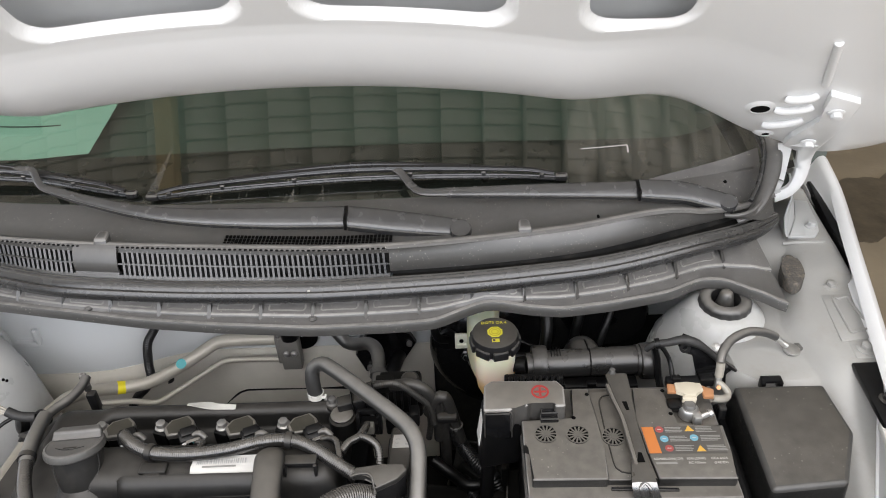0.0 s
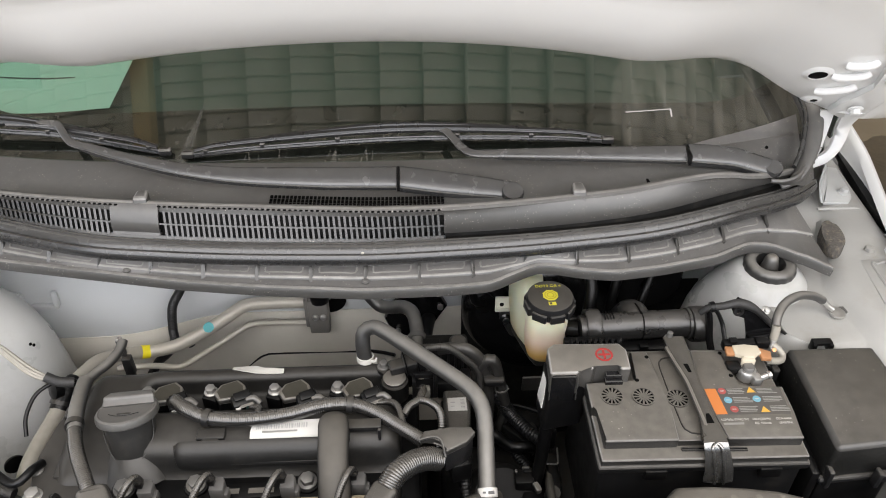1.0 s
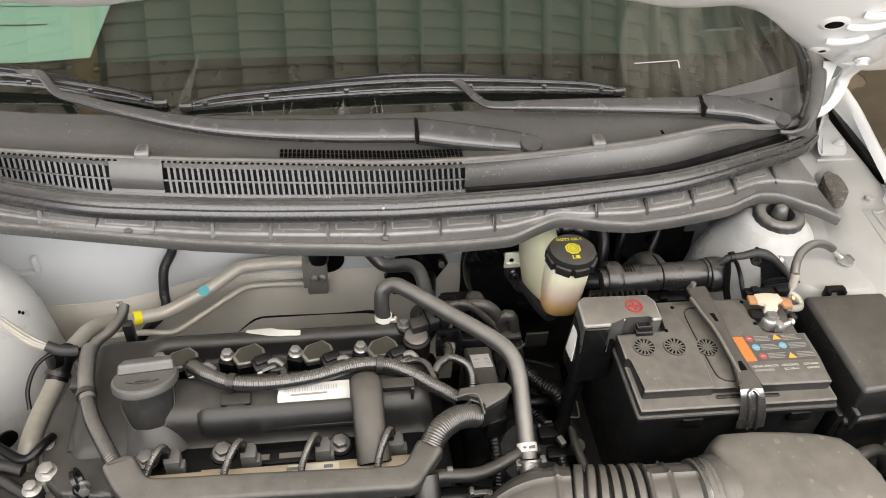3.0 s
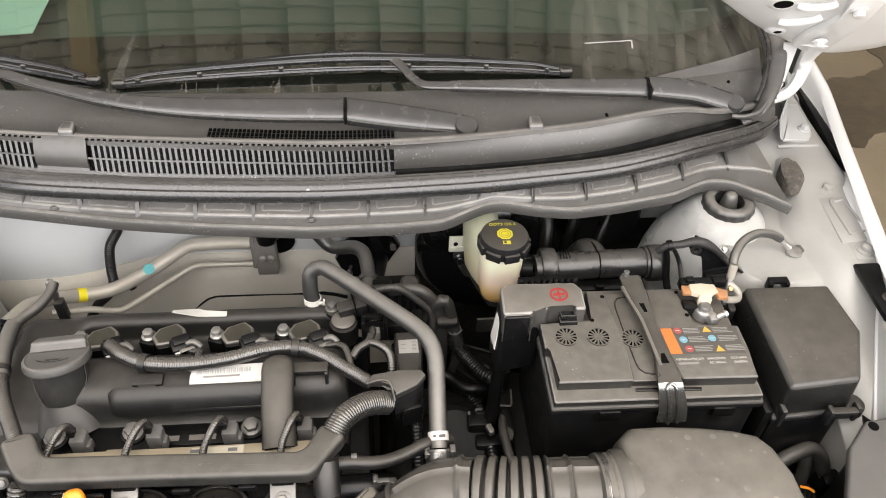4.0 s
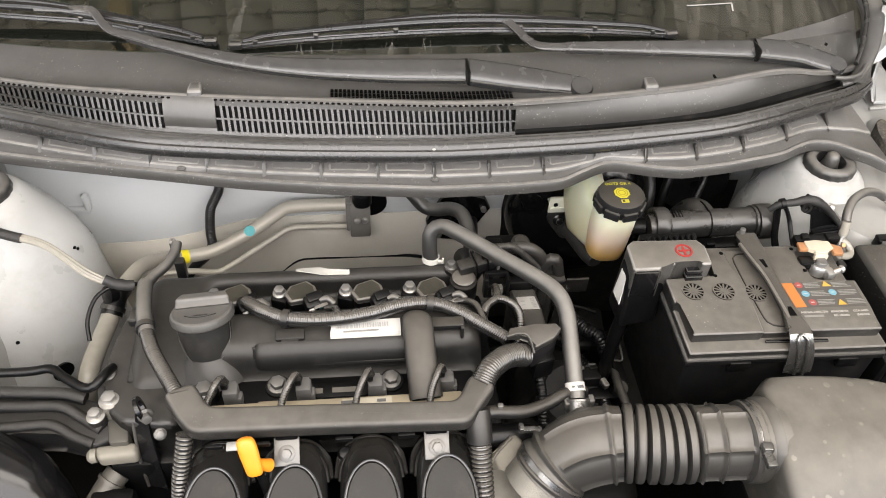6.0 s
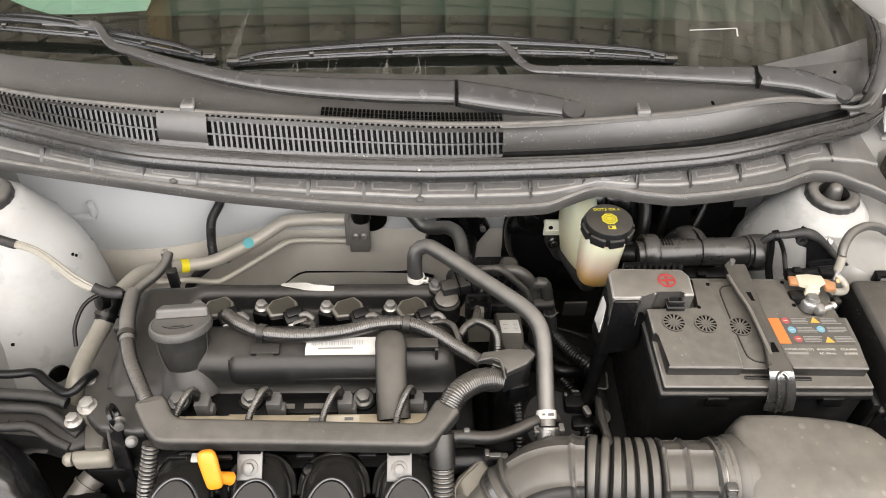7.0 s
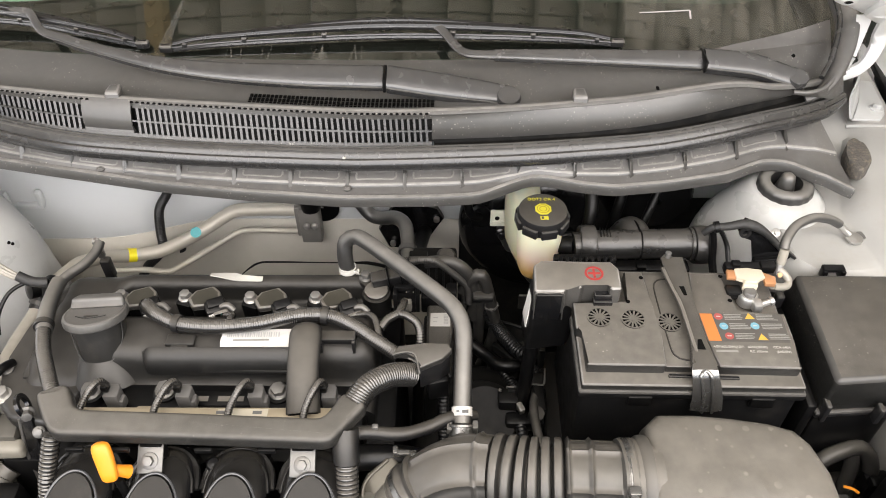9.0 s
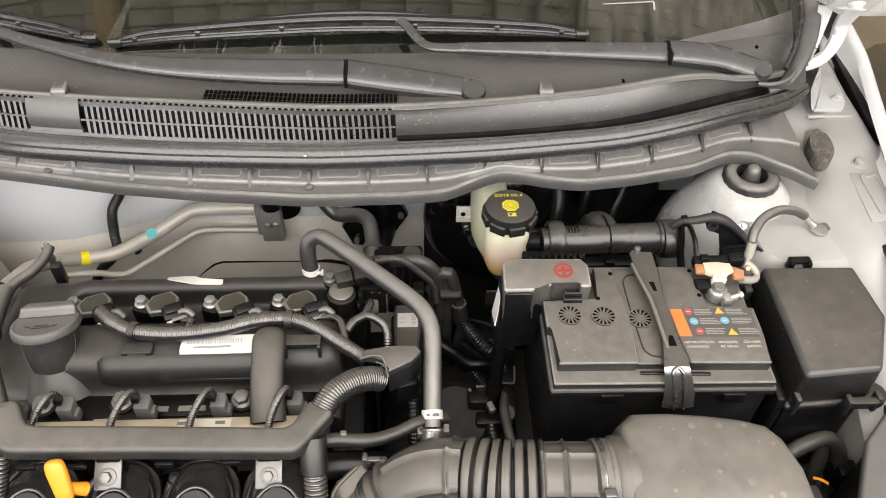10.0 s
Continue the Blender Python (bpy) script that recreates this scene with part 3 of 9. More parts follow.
thing("ceiling", roof_sheet(), SHEET, "ribbed metal roof sheeting", "ceiling", kind="structure", angle=20)
thing("roof_beam", box(-1.86, (Y0 + Y1) / 2, HZ - 0.06, 0.13, Y1 - Y0, 0.12, 0.005), TIMBER, "tan roof beam under the sheeting", "beam", kind="structure")

# ---------------------------------------------------------------- bay of the car
CX = -0.19


def firewall():
    """Bulkhead behind the engine: white upper panel with a rounded swelling on the passenger side."""
    rows = []
    for i in range(61):
        x = -0.88 + 1.32 * i / 60
        b = math.exp(-((x + 0.74) / 0.20) ** 4)
        row = []
        for z, d in ((0.92, -0.05), (0.86, -0.03), (0.80, -0.012), (0.74, -0.002), (0.69, 0.0), (0.64, 0.002), (0.60, 0.006), (0.565, 0.010), (0.54, 0.012), (0.50, 0.014), (0.40, 0.016), (0.25, 0.016)):
            bulge = -0.05 * b * math.exp(-((max(z, 0.66) - 0.66) / 0.11) ** 2)
            row.append((x, 1.008 + d + bulge, z))
        rows.append(row)
    return thick(loft(rows), 0.004)


wall = empty("bulkhead", (CX, 1.05, 0.25), "white painted bulkhead behind the engine, its shaded lower part painted greyer", "bulkhead", kind="structure")
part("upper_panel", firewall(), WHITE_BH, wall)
part("lower_panel", thick(loft([[(-0.86 + 0.80 * i / 20, y - 0.05 * math.exp(-((-0.86 + 0.80 * i / 20 + 0.74) / 0.20) ** 4), z) for y, z in ((1.012, 0.612), (1.008, 0.602), (1.0035, 0.590), (1.002, 0.560), (1.002, 0.50), (1.002, 0.40), (1.01, 0.26))] for i in range(21)]), 0.006), BULK, wall, "greyer panel with the shade of the lower bulkhead painted in")
# pressed letters-like ribs of the white panel
for k, (x, z, w, h) in enumerate(((-0.80, 0.715, 0.05, 0.010), (-0.775, 0.700, 0.010, 0.035), (-0.74, 0.690, 0.045, 0.010), (-0.72, 0.705, 0.010, 0.030))):
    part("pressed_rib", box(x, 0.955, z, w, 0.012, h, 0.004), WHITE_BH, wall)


def tower(sx):
    """Suspension tower with its rubber top mount; sx is the side."""
    cx = 0.366 if sx > 0 else -0.785
    t = empty("strut_tower", (cx, 0.828, 0.45), "white painted suspension tower with a black rubber top mount", "strut tower", group="strut towers", kind="structure")
    prof = [(0.028, 0.836), (0.040, 0.836), (0.0455, 0.832), (0.051, 0.826), (0.058, 0.816), (0.066, 0.800), (0.078, 0.780), (0.090, 0.755), (0.099, 0.72), (0.106, 0.66), (0.112, 0.58), (0.118, 0.45), (0.02, 0.45)]
    bm = revolve([(r, z - 0.0) for r, z in prof], (cx, 0.828, 0.0), n=48)
    for v in bm.verts:
        a = math.atan2(v.co.y - 0.828, v.co.x - cx)
        r = 1 + 0.05 * math.sin(3 * a + 1.0) * max(0, min(1, (0.83 - v.co.z) / 0.08))
        dent = 1 + 0.02 * math.sin(5 * a + 14 * v.co.z) * math.sin(31 * v.co.z + 2 * a) * max(0, min(1, (0.82 - v.co.z) / 0.05))
        v.co.x, v.co.y = cx + (v.co.x - cx) * r * dent, 0.828 + (v.co.y - 0.828) * r * dent
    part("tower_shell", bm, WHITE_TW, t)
    ring = [(0.0185, 0.822), (0.0190, 0.842), (0.0205, 0.8475), (0.025, 0.8500), (0.030, 0.8500), (0.0340, 0.8475), (0.0358, 0.843), (0.0362, 0.838), (0.0352, 0.833)]
    bm = revolve(ring, (cx, 0.828, 0), n=72)
    for v in bm.verts:
        a = math.atan2(v.co.y - 0.828, v.co.x - cx)
        d = math.hypot(v.co.x - cx, v.co.y - 0.828)
        if d > 0.0335:
            k = 1 + 0.014 * math.sin(18 * a)
            v.co.x, v.co.y = cx + (v.co.x - cx) * k, 0.828 + (v.co.y - 0.828) * k
    part("rubber_mount", bm, mat_ring, t, "black rubber mount ring")
    part("mount_well", revolve([(0.002, 0.826), (0.0205, 0.826), (0.0205, 0.822), (0.002, 0.822)], (cx, 0.828, 0), n=30), PLASTIC_D, t)
    part("mount_nub", revolve([(0.002, 0.824), (0.0135, 0.824), (0.0128, 0.836), (0.0102, 0.850), (0.0088, 0.856), (0.006, 0.859), (0.002, 0.860)], (cx, 0.828, 0), n=24), PLASTIC_L, t, "grey dust cap")
    return t


mat_ring = RUBBER
tower(1)
tower(-1)


def apron(sx):
    """Inner wing: shelf beside the tower, step, and a rail that carries the wing's flange and the bonnet hinge."""
    def X(x):
        return x if sx > 0 else 2 * CX - x
    a = empty("inner_wing", (X(0.47), 0.75, 0.40), "white painted inner wing with bolt holes and a raised rail", "inner wing", group="inner wings", kind="structure")
    rows = []
    for i in range(46):
        y = 0.20 + 0.90 * i / 45
        zin = lerp(y, ((0.2, 0.70), (0.50, 0.70), (0.66, 0.775), (0.70, 0.812), (0.92, 0.815), (0.96, 0.835), (1.1, 0.84)))
        zr = smoothed(y, ((0.2, 0.72), (0.50, 0.72), (0.64, 0.79), (0.70, 0.832), (0.865, 0.835), (0.875, 0.843), (1.1, 0.848)), 0.01)
        inner = lerp(y, ((0.2, 0.44), (0.60, 0.44), (0.68, 0.40), (0.71, 0.34), (0.80, 0.33), (0.90, 0.36), (1.1, 0.40)))
        inner += 0.07 if sx < 0 else 0.0
        st = lerp(y, ((0.2, 0.452), (0.70, 0.450), (0.80, 0.436), (0.86, 0.455), (0.95, 0.485), (1.1, 0.50)))
        out = lerp(y, ((0.2, 0.546), (0.80, 0.552), (0.885, 0.5585), (0.9385, 0.563), (1.014, 0.566), (1.1, 0.572)))
        rows.append([(X(x), y, z) for x, z in ((inner, 0.42), (inner, zin - 0.05), (inner + 0.006, zin - 0.012), (inner + 0.018, zin - 0.001), (st, zin + 0.001), (st + 0.006, zin + 0.003), (st + 0.014, zr - 0.009), (st + 0.028, zr - 0.002), (st + 0.036, zr), (out - 0.004, zr + 0.001), (out, zr - 0.001), (out + 0.001, zr - 0.03))])
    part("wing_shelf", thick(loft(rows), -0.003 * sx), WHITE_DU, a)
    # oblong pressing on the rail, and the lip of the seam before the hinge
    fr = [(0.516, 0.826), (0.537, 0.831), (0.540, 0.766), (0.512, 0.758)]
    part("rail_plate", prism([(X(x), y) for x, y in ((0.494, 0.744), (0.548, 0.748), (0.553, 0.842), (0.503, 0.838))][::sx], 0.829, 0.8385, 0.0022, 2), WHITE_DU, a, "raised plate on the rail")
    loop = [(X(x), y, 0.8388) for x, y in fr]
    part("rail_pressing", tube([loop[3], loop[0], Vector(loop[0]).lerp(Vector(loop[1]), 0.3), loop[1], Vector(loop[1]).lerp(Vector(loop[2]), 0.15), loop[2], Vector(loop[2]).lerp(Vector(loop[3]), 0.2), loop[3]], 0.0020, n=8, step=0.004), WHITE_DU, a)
    # added grey line that draws in the shading of the shelf's step
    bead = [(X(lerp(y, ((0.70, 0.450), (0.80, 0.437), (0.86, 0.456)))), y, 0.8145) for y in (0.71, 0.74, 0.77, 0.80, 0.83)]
    part("step_edge_line", tube(bead, 0.0016, n=6), SHADE_GREY, a, "grey line added for the shading of the step edge")
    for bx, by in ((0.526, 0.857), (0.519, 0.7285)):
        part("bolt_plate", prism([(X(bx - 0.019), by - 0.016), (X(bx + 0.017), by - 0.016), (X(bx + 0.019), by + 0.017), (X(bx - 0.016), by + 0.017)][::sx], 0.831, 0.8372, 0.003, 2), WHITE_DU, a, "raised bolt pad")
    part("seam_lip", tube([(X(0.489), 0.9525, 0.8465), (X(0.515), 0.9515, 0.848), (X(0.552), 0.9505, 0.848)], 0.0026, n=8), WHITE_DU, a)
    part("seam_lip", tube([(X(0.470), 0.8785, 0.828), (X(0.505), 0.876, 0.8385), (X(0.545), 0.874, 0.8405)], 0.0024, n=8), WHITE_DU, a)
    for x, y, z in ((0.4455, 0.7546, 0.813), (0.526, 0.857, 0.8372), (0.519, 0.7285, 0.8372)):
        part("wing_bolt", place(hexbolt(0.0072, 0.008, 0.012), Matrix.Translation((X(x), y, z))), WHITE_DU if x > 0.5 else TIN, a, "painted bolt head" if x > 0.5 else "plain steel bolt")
    part("drain_hole", revolve([(0.0005, 0), (0.0062, 0), (0.0062, 0.0012), (0.0005, 0.0012)], (X(0.4349), 0.8117, 0.8136), n=18), COWL_D, a, "dark round hole")
    part("drain_hole", revolve([(0.0005, 0), (0.0040, 0), (0.0040, 0.0012), (0.0005, 0.0012)], (X(0.458), 0.8400, 0.8145), n=14), COWL_D, a, "dark round hole")
    return a


apron(1)
apron(-1)


def wing(sx):
    """Outer front wing: rolled upper edge, inner wall down to the gap, flange on the rail, skin falling to the sill."""
    def X(x):
        return x if sx > 0 else 2 * CX - x
    w = empty("front_wing", (X(0.62), 0.7, 0.25), "white front wing with a rolled edge beside the bonnet gap", "car wing", group="front wings", kind="structure")
    rows = []
    for i in range(46):
        y = 0.10 + 1.10 * i / 45
        e = smoothed(y, ((0.10, 0.395), (0.45, 0.470), (0.753, 0.541), (0.8615, 0.5655), (0.9557, 0.5857), (1.0697, 0.6117), (1.126, 0.618), (1.2, 0.625)), 0.02)
        zt = lerp(y, ((0.1, 0.80), (0.45, 0.80), (0.6, 0.852), (0.8, 0.860), (0.9, 0.866), (1.2, 0.885)))
        bx = smoothed(y, ((0.1, 0.37), (0.45, 0.445), (0.70, 0.526), (0.75, 0.532), (0.86, 0.551), (0.893, 0.5745), (0.967, 0.5835), (1.062, 0.586), (1.2, 0.59)), 0.008)
        bz = lerp(y, ((0.1, 0.72), (0.50, 0.725), (0.64, 0.795), (0.70, 0.837), (0.87, 0.839), (1.2, 0.846)))
        k = min(0.5, 0.012 / max(0.004, e - bx))
        rows.append([(X(x), y, z) for x, z in ((bx - 0.001, bz - 0.02), (bx, bz - 0.001), (bx + 0.003, bz + 0.001), (bx + (e - bx) * 0.45, bz + (zt - bz) * 0.45), (e - 0.011, zt - 0.006), (e - 0.006, zt - 0.001), (e - 0.001, zt), (e + 0.004, zt - 0.003), (e + 0.012, zt - 0.016), (e + 0.03, zt - 0.05), (e + 0.05, zt - 0.12), (e + 0.06, zt - 0.25), (e + 0.055, zt - 0.40), (e + 0.03, zt - 0.58))])
    part("wing_skin", thick(loft(rows), -0.002 * sx), WHITE, w)
    gap = [[(X(lerp(y, ((0.1, 0.40), (0.66, 0.497), (0.87, 0.556), (0.9, 0.566), (0.94, 0.573), (1.2, 0.580))) + d), y, lerp(y, ((0.1, 0.70), (0.6, 0.74), (0.84, 0.81), (0.9, 0.832), (1.2, 0.838)))) for d in (-0.014, 0.0, 0.014)] for y in [0.15 + 0.05 * i for i in range(20)]]
    # black strip added so that the gap beside the wing reads dark
    strip_xy = [(0.570, 0.890), (0.581, 0.897), (0.585, 0.94), (0.590, 0.985), (0.596, 1.06), (0.600, 1.12), (0.588, 1.12), (0.582, 1.06), (0.573, 0.985), (0.569, 0.94)]
    part("gap_dark_strip", prism([(X(x), y) for x, y in strip_xy][::sx], 0.838, 0.853, 0.002), PLASTIC_D, w, "black strip added to show the dark bonnet gap")
    part("gap_seal", thick(loft(gap), 0.004), PLASTIC_D, w, "black gap under the wing edge")
    return w


wing(1)
wing(-1)
# added black sheets: dark gaps below, low front light blocked
thing("bay_dark_floor", box(CX, 0.62, 0.30, 1.36, 0.90, 0.02, 0.004), PLASTIC_D, "added black sheet that keeps the gaps below the engine dark", "undertray", kind="structure")
thing("bay_front_baffle", box(CX, 0.21, 0.555, 1.20, 0.02, 0.51, 0.004), PLASTIC_D, "unseen black panel keeping low front light out of the bay", "panel", kind="structure")

# black stepped panel at the front of the driver's side
side = empty("headlamp_shield", (0.46, 0.36, 0.55), "grey steel headlamp panel beside the white inner wing", "panel")
part("panel_plate", prism([(0.345, 0.20), (0.46, 0.20), (0.52, 0.50), (0.470, 0.512), (0.430, 0.507), (0.394, 0.474), (0.355, 0.403)], 0.765, 0.779, 0.004, 3), GREYPLUG, side)
part("panel_side", prism([(0.352, 0.20), (0.45, 0.20), (0.51, 0.49), (0.470, 0.504), (0.434, 0.499), (0.400, 0.470), (0.361, 0.403)], 0.55, 0.767, 0.004, 2), PLASTIC_D, side, "black side below the panel")
part("panel_hole", revolve([(0.0004, 0), (0.006, 0), (0.006, 0.0012), (0.0004, 0.0012)], (0.4349, 0.4985, 0.7786), n=16), COWL_D, side)

# black striker bracket on the rail
br = empty("wing_bracket", (0.505, 0.66, 0.81), "black wing bracket bolted to the white rail", "bracket")
part("bracket_plate", prism([(0.484, 0.600), (0.515, 0.600), (0.525, 0.705), (0.490, 0.705)], 0.829, 0.838, 0.003), PLASTIC_D, br)
part("bracket_tail", prism([(0.478, 0.575), (0.493, 0.572), (0.497, 0.610), (0.484, 0.612)], 0.822, 0.833, 0.003), WHITE_TAPE, br, "white clip")
part("bracket_bolt", place(hexbolt(0.006, 0.008, 0.010), Matrix.Translation((0.505, 0.640, 0.838))), PLASTIC, br)

# ---------------------------------------------------------------- cowl cover below the windscreen
SEALY = ((0, 0.797), (0.02, 0.7975), (0.10, 0.801), (0.19, 0.806), (0.24, 0.811), (0.376, 0.8275), (0.476, 0.8575), (0.60, 0.907), (0.65, 0.938), (0.68, 0.965), (0.80, 1.05))


def seal_y(x):
    return smoothed(abs(x - CX), SEALY, 0.05)


LIP = ((-1.0, 0.93), (-0.80, 0.875), (-0.70, 0.851), (-0.577, 0.825), (-0.447, 0.798), (-0.342, 0.783), (-0.209, 0.770), (-0.097, 0.772), (-0.04, 0.7765), (0.006, 0.802), (0.03, 0.813), (0.055, 0.809), (0.087, 0.799), (0.131, 0.792), (0.20, 0.801), (0.282, 0.819), (0.315, 0.836), (0.338, 0.846), (0.368, 0.842), (0.385, 0.828), (0.40, 0.815), (0.432, 0.800), (0.47, 0.80))
LIPZ = ((-1.0, 0.866), (0.41, 0.866), (0.45, 0.852))


def top_z(x):
    return smoothed(x, ((-1.0, 0.925), (-0.80, 0.940), (-0.62, 0.948), (0.15, 0.948), (0.27, 0.954), (0.31, 0.951), (0.36, 0.936), (0.42, 0.926), (0.46, 0.922)), 0.04)


def top_y(x):
    return seal_y(x) + smoothed(x, ((-1.0, 0.02), (-0.75, 0.030), (-0.565, 0.048), (-0.372, 0.050), (-0.10, 0.040), (0.05, 0.044), (0.2, 0.048), (0.286, 0.040), (0.36, 0.022), (0.42, 0.010), (0.46, 0.006)), 0.04)


cowl = empty("cowl_cover", (CX, 0.88, 0.85), "dark grey plastic cowl cover with slotted air grilles, dusty", "cowl cover")
NX = 120
XS = [-0.90 + 1.375 * i / NX for i in range(NX + 1)]

# front tray with its lip
rows = []
for x in XS:
    s, l, lz = seal_y(x), smoothed(x, LIP, 0.012), lerp(x, LIPZ)
    b = max(s + 0.014, l + 0.018)
    if x > 0.449:
        continue
    g = l + 0.50 * (b - l)
    rows.append([(x, l + 0.004, lz - 0.012), (x, l + 0.001, lz - 0.011), (x, l, lz - 0.0025), (x, l + 0.0012, lz - 0.0004), (x, l + 0.0034, lz), (x, l + 0.0050, lz - 0.0012), (x, l + 0.0066, lz - 0.0022), (x, g, lz + 0.0005), (x, g + 0.0012, lz + 0.0035), (x, g + 0.0030, lz + 0.0048), (x, b - 0.004, lz + 0.008), (x, b, lz + 0.012), (x, b + 0.001, 0.900)])
part("front_tray", thick(loft(rows, highlit=(3, 8)), 0.0025), COWL, cowl)
# stiffening ribs and raised pads of the tray
for k in range(-7, 10):
    x = -0.208 + 0.0725 * k
    s, l = seal_y(x), smoothed(x, LIP, 0.012)
    y1 = max(s + 0.012, l + 0.018)
    if x > 0.43:
        continue
    y0 = max(l + 0.008, l + 0.5 * (y1 - l) - 0.006)
    bm = bmesh.new()
    p = [(x - 0.0012, y0, 0.868), (x - 0.0012, y1, 0.868), (x - 0.0012, y1, 0.890), (x + 0.0042, y0 + 0.004, 0.868), (x + 0.0042, y1, 0.868), (x + 0.0020, y1, 0.889)]
    v = [bm.verts.new(q) for q in p]
    for f in ((0, 1, 2), (5, 4, 3), (0, 2, 5, 3), (0, 3, 4, 1), (1, 4, 5, 2)):
        bm.faces.new([v[i] for i in f])
    part("tray_rib", bm, SLAT, cowl)
    if k < 9 and x + 0.06 < 0.43:
        ends = []
        for xx in (x + 0.012, x + 0.020, x + 0.040, x + 0.060):
            ll = smoothed(xx, LIP, 0.012)
            bb = max(seal_y(xx) + 0.014, ll + 0.018)
            ends.append((xx, ll + 0.5 * (bb - ll), bb))
        pts = [(ends[0][0], ends[0][2] - 0.003, 0.8765)] + [(xx, gg + 0.40 * (bb - gg), 0.8737) for xx, gg, bb in ends]
        # bead in the pale edge colour: its glint is painted
        part("tray_bead", tube(pts + [(ends[3][0] + 0.002, ends[3][2] - 0.003, 0.8765)], 0.0016, n=6, step=0.004), LIT_EDGE[COWL], cowl, "raised bead painted pale for its glint")
for x, y in ((-0.207, 0.787), (-0.53, 0.825)):
    part("tray_screw", place(hexbolt(0.0035, 0.003, 0.0058), Matrix.Translation((x, y, 0.869))), COWL, cowl, "plastic push screw")
foam = [(0.4725 + 0.0155 * math.cos(a) * (1 - 0.15 * math.sin(a)) + 0.007 * math.sin(a), 0.8740 + 0.035 * math.sin(a)) for a in [2 * math.pi * i / 28 for i in range(28)]]
part("foam_block", prism(foam, 0.838, 0.860, 0.005, 3),
     mat("crumbling_foam", (0.075, 0.068, 0.06), 0.9, var=0.6, scale=220, bump=0.9, bump_scale=260, dust=0.75, dust_col=(0.30, 0.25, 0.18), dust_scale=60), cowl, "crumbling black foam pad")

# rubber seal: three-ridged strip
def ridge(x, dy, dz):
    return (x, seal_y(x) + dy, SZ(x) + dz)


def SZ(x):
    return smoothed(x, ((-1.0, 0.895), (-0.8, 0.900), (-0.7, 0.905), (0.33, 0.905), (0.44, 0.895), (0.47, 0.890)), 0.04)


def end_size(x):
    """The seal thins out towards its end."""
    return 1.0 - 0.45 * max(0.0, min(1.0, (x - 0.435) / 0.04)) ** 1.5


PRO = [(-0.006, -0.012), (-0.009, -0.006), (-0.008, 0.000), (-0.0045, 0.0035), (-0.0005, 0.003), (0.0015, 0.001), (0.0035, 0.004), (0.0075, 0.008), (0.0115, 0.0085), (0.0145, 0.006), (0.016, 0.003), (0.0185, 0.005), (0.021, 0.0055), (0.0235, 0.003), (0.024, -0.004), (0.016, -0.012)]
# pale lines painted along the ridges as their highlights
part("bonnet_seal", loft([[ridge(x, dy * end_size(x) + 0.012 * (1 - end_size(x)), dz * end_size(x)) for dy, dz in PRO] for x in XS], close=True, caps=True, highlit=(3, 7, 11)), SEAL, cowl, "ridged black rubber bonnet seal")
bm = revolve([(0.0003, 0), (0.0022, 0), (0.0022, 0.0006), (0.0003, 0.0006)], (-0.2085, seal_y(-0.2085) + 0.0005, 0.9085), n=12)
part("paint_fleck", bm, WHITE_TAPE, cowl, "white paint fleck")

# upright grille panel and the plate behind it, up to the glass
GR = ((-0.80, -0.545), (-0.480, -0.100))


def panel_row(x):
    yb, zb, yt, zt = seal_y(x) + 0.0235, 0.909, top_y(x), top_z(x)
    if x > 0.3:
        zb = min(zb, zt - 0.008)
    yt = max(yt, yb + 0.004)
    return yb, zb, yt, zt


def panel_piece(xa, xb, kind):
    n = max(2, int((xb - xa) / 0.012))
    rows = []
    for i in range(n + 1):
        x = xa + (xb - xa) * i / n
        yb, zb, yt, zt = panel_row(x)
        if kind == "face":
            lo = 0.08 + 0.16 * min(1.0, max(0.0, (x - 0.10) / 0.2))
            rows.append([(x, yb + 0.012, zb + (lo - 0.02) * (zt - zb)), (x, yb + 0.0075, zb + lo * (zt - zb)), (x, yb + 0.005 + 0.06 * (yt - yb), zb + 0.32 * (zt - zb)), (x, yb + 0.004 + 0.22 * (yt - yb), zb + 0.52 * (zt - zb)), (x, yb + 0.002 + 0.5 * (yt - yb), zb + 0.74 * (zt - zb)), (x, yb + 0.78 * (yt - yb), zb + 0.90 * (zt - zb)), (x, yt - 0.004, zt - 0.003)])
        elif kind == "low":
            rows.append([(x, yb, zb), (x, yb + 0.09 * (yt - yb), zb + 0.10 * (zt - zb))])
        elif kind == "high":
            rows.append([(x, yb + 0.76 * (yt - yb), zb + 0.78 * (zt - zb)), (x, yt - 0.004, zt - 0.003)])
        elif kind == "crown":
            rows.append([(x, yt - 0.004, zt - 0.003), (x, yt - 0.001, zt - 0.0005), (x, yt + 0.003, zt), (x, yt + 0.008, zt - 0.002), (x, yt + 0.011, zt - 0.008), (x, yt + 0.014, zt - 0.014)])
        else:
            ye = glass_y(x) - 0.004
            y0 = yt + 0.014
            rows.append([(x, y0, zt - 0.014), (x, y0 + 0.08 * (ye - y0), zt - 0.017), (x, y0 + 0.5 * (ye - y0), 0.5 * (zt - 0.015 + 0.936)), (x, ye, 0.942), (x, ye + 0.012, 0.941)])
    return thick(loft(rows, highlit=(1,) if kind == "crown" else ()), -0.002)


def glass_y(x):
    """Where the glass leaves the cowl."""
    return 0.962 + 0.035 * ((x - CX) / 0.6) ** 2 + 0.012 * ((x - CX) / 0.6) ** 6


XA, XB = -0.90, 0.468
part("grille_panel", panel_piece(GR[1][1], XB, "face"), COWL, cowl)
part("grille_panel", panel_piece(GR[0][1], GR[1][0], "face"), COWL, cowl)
part("grille_panel", panel_piece(XA, GR[0][0], "face"), COWL, cowl)
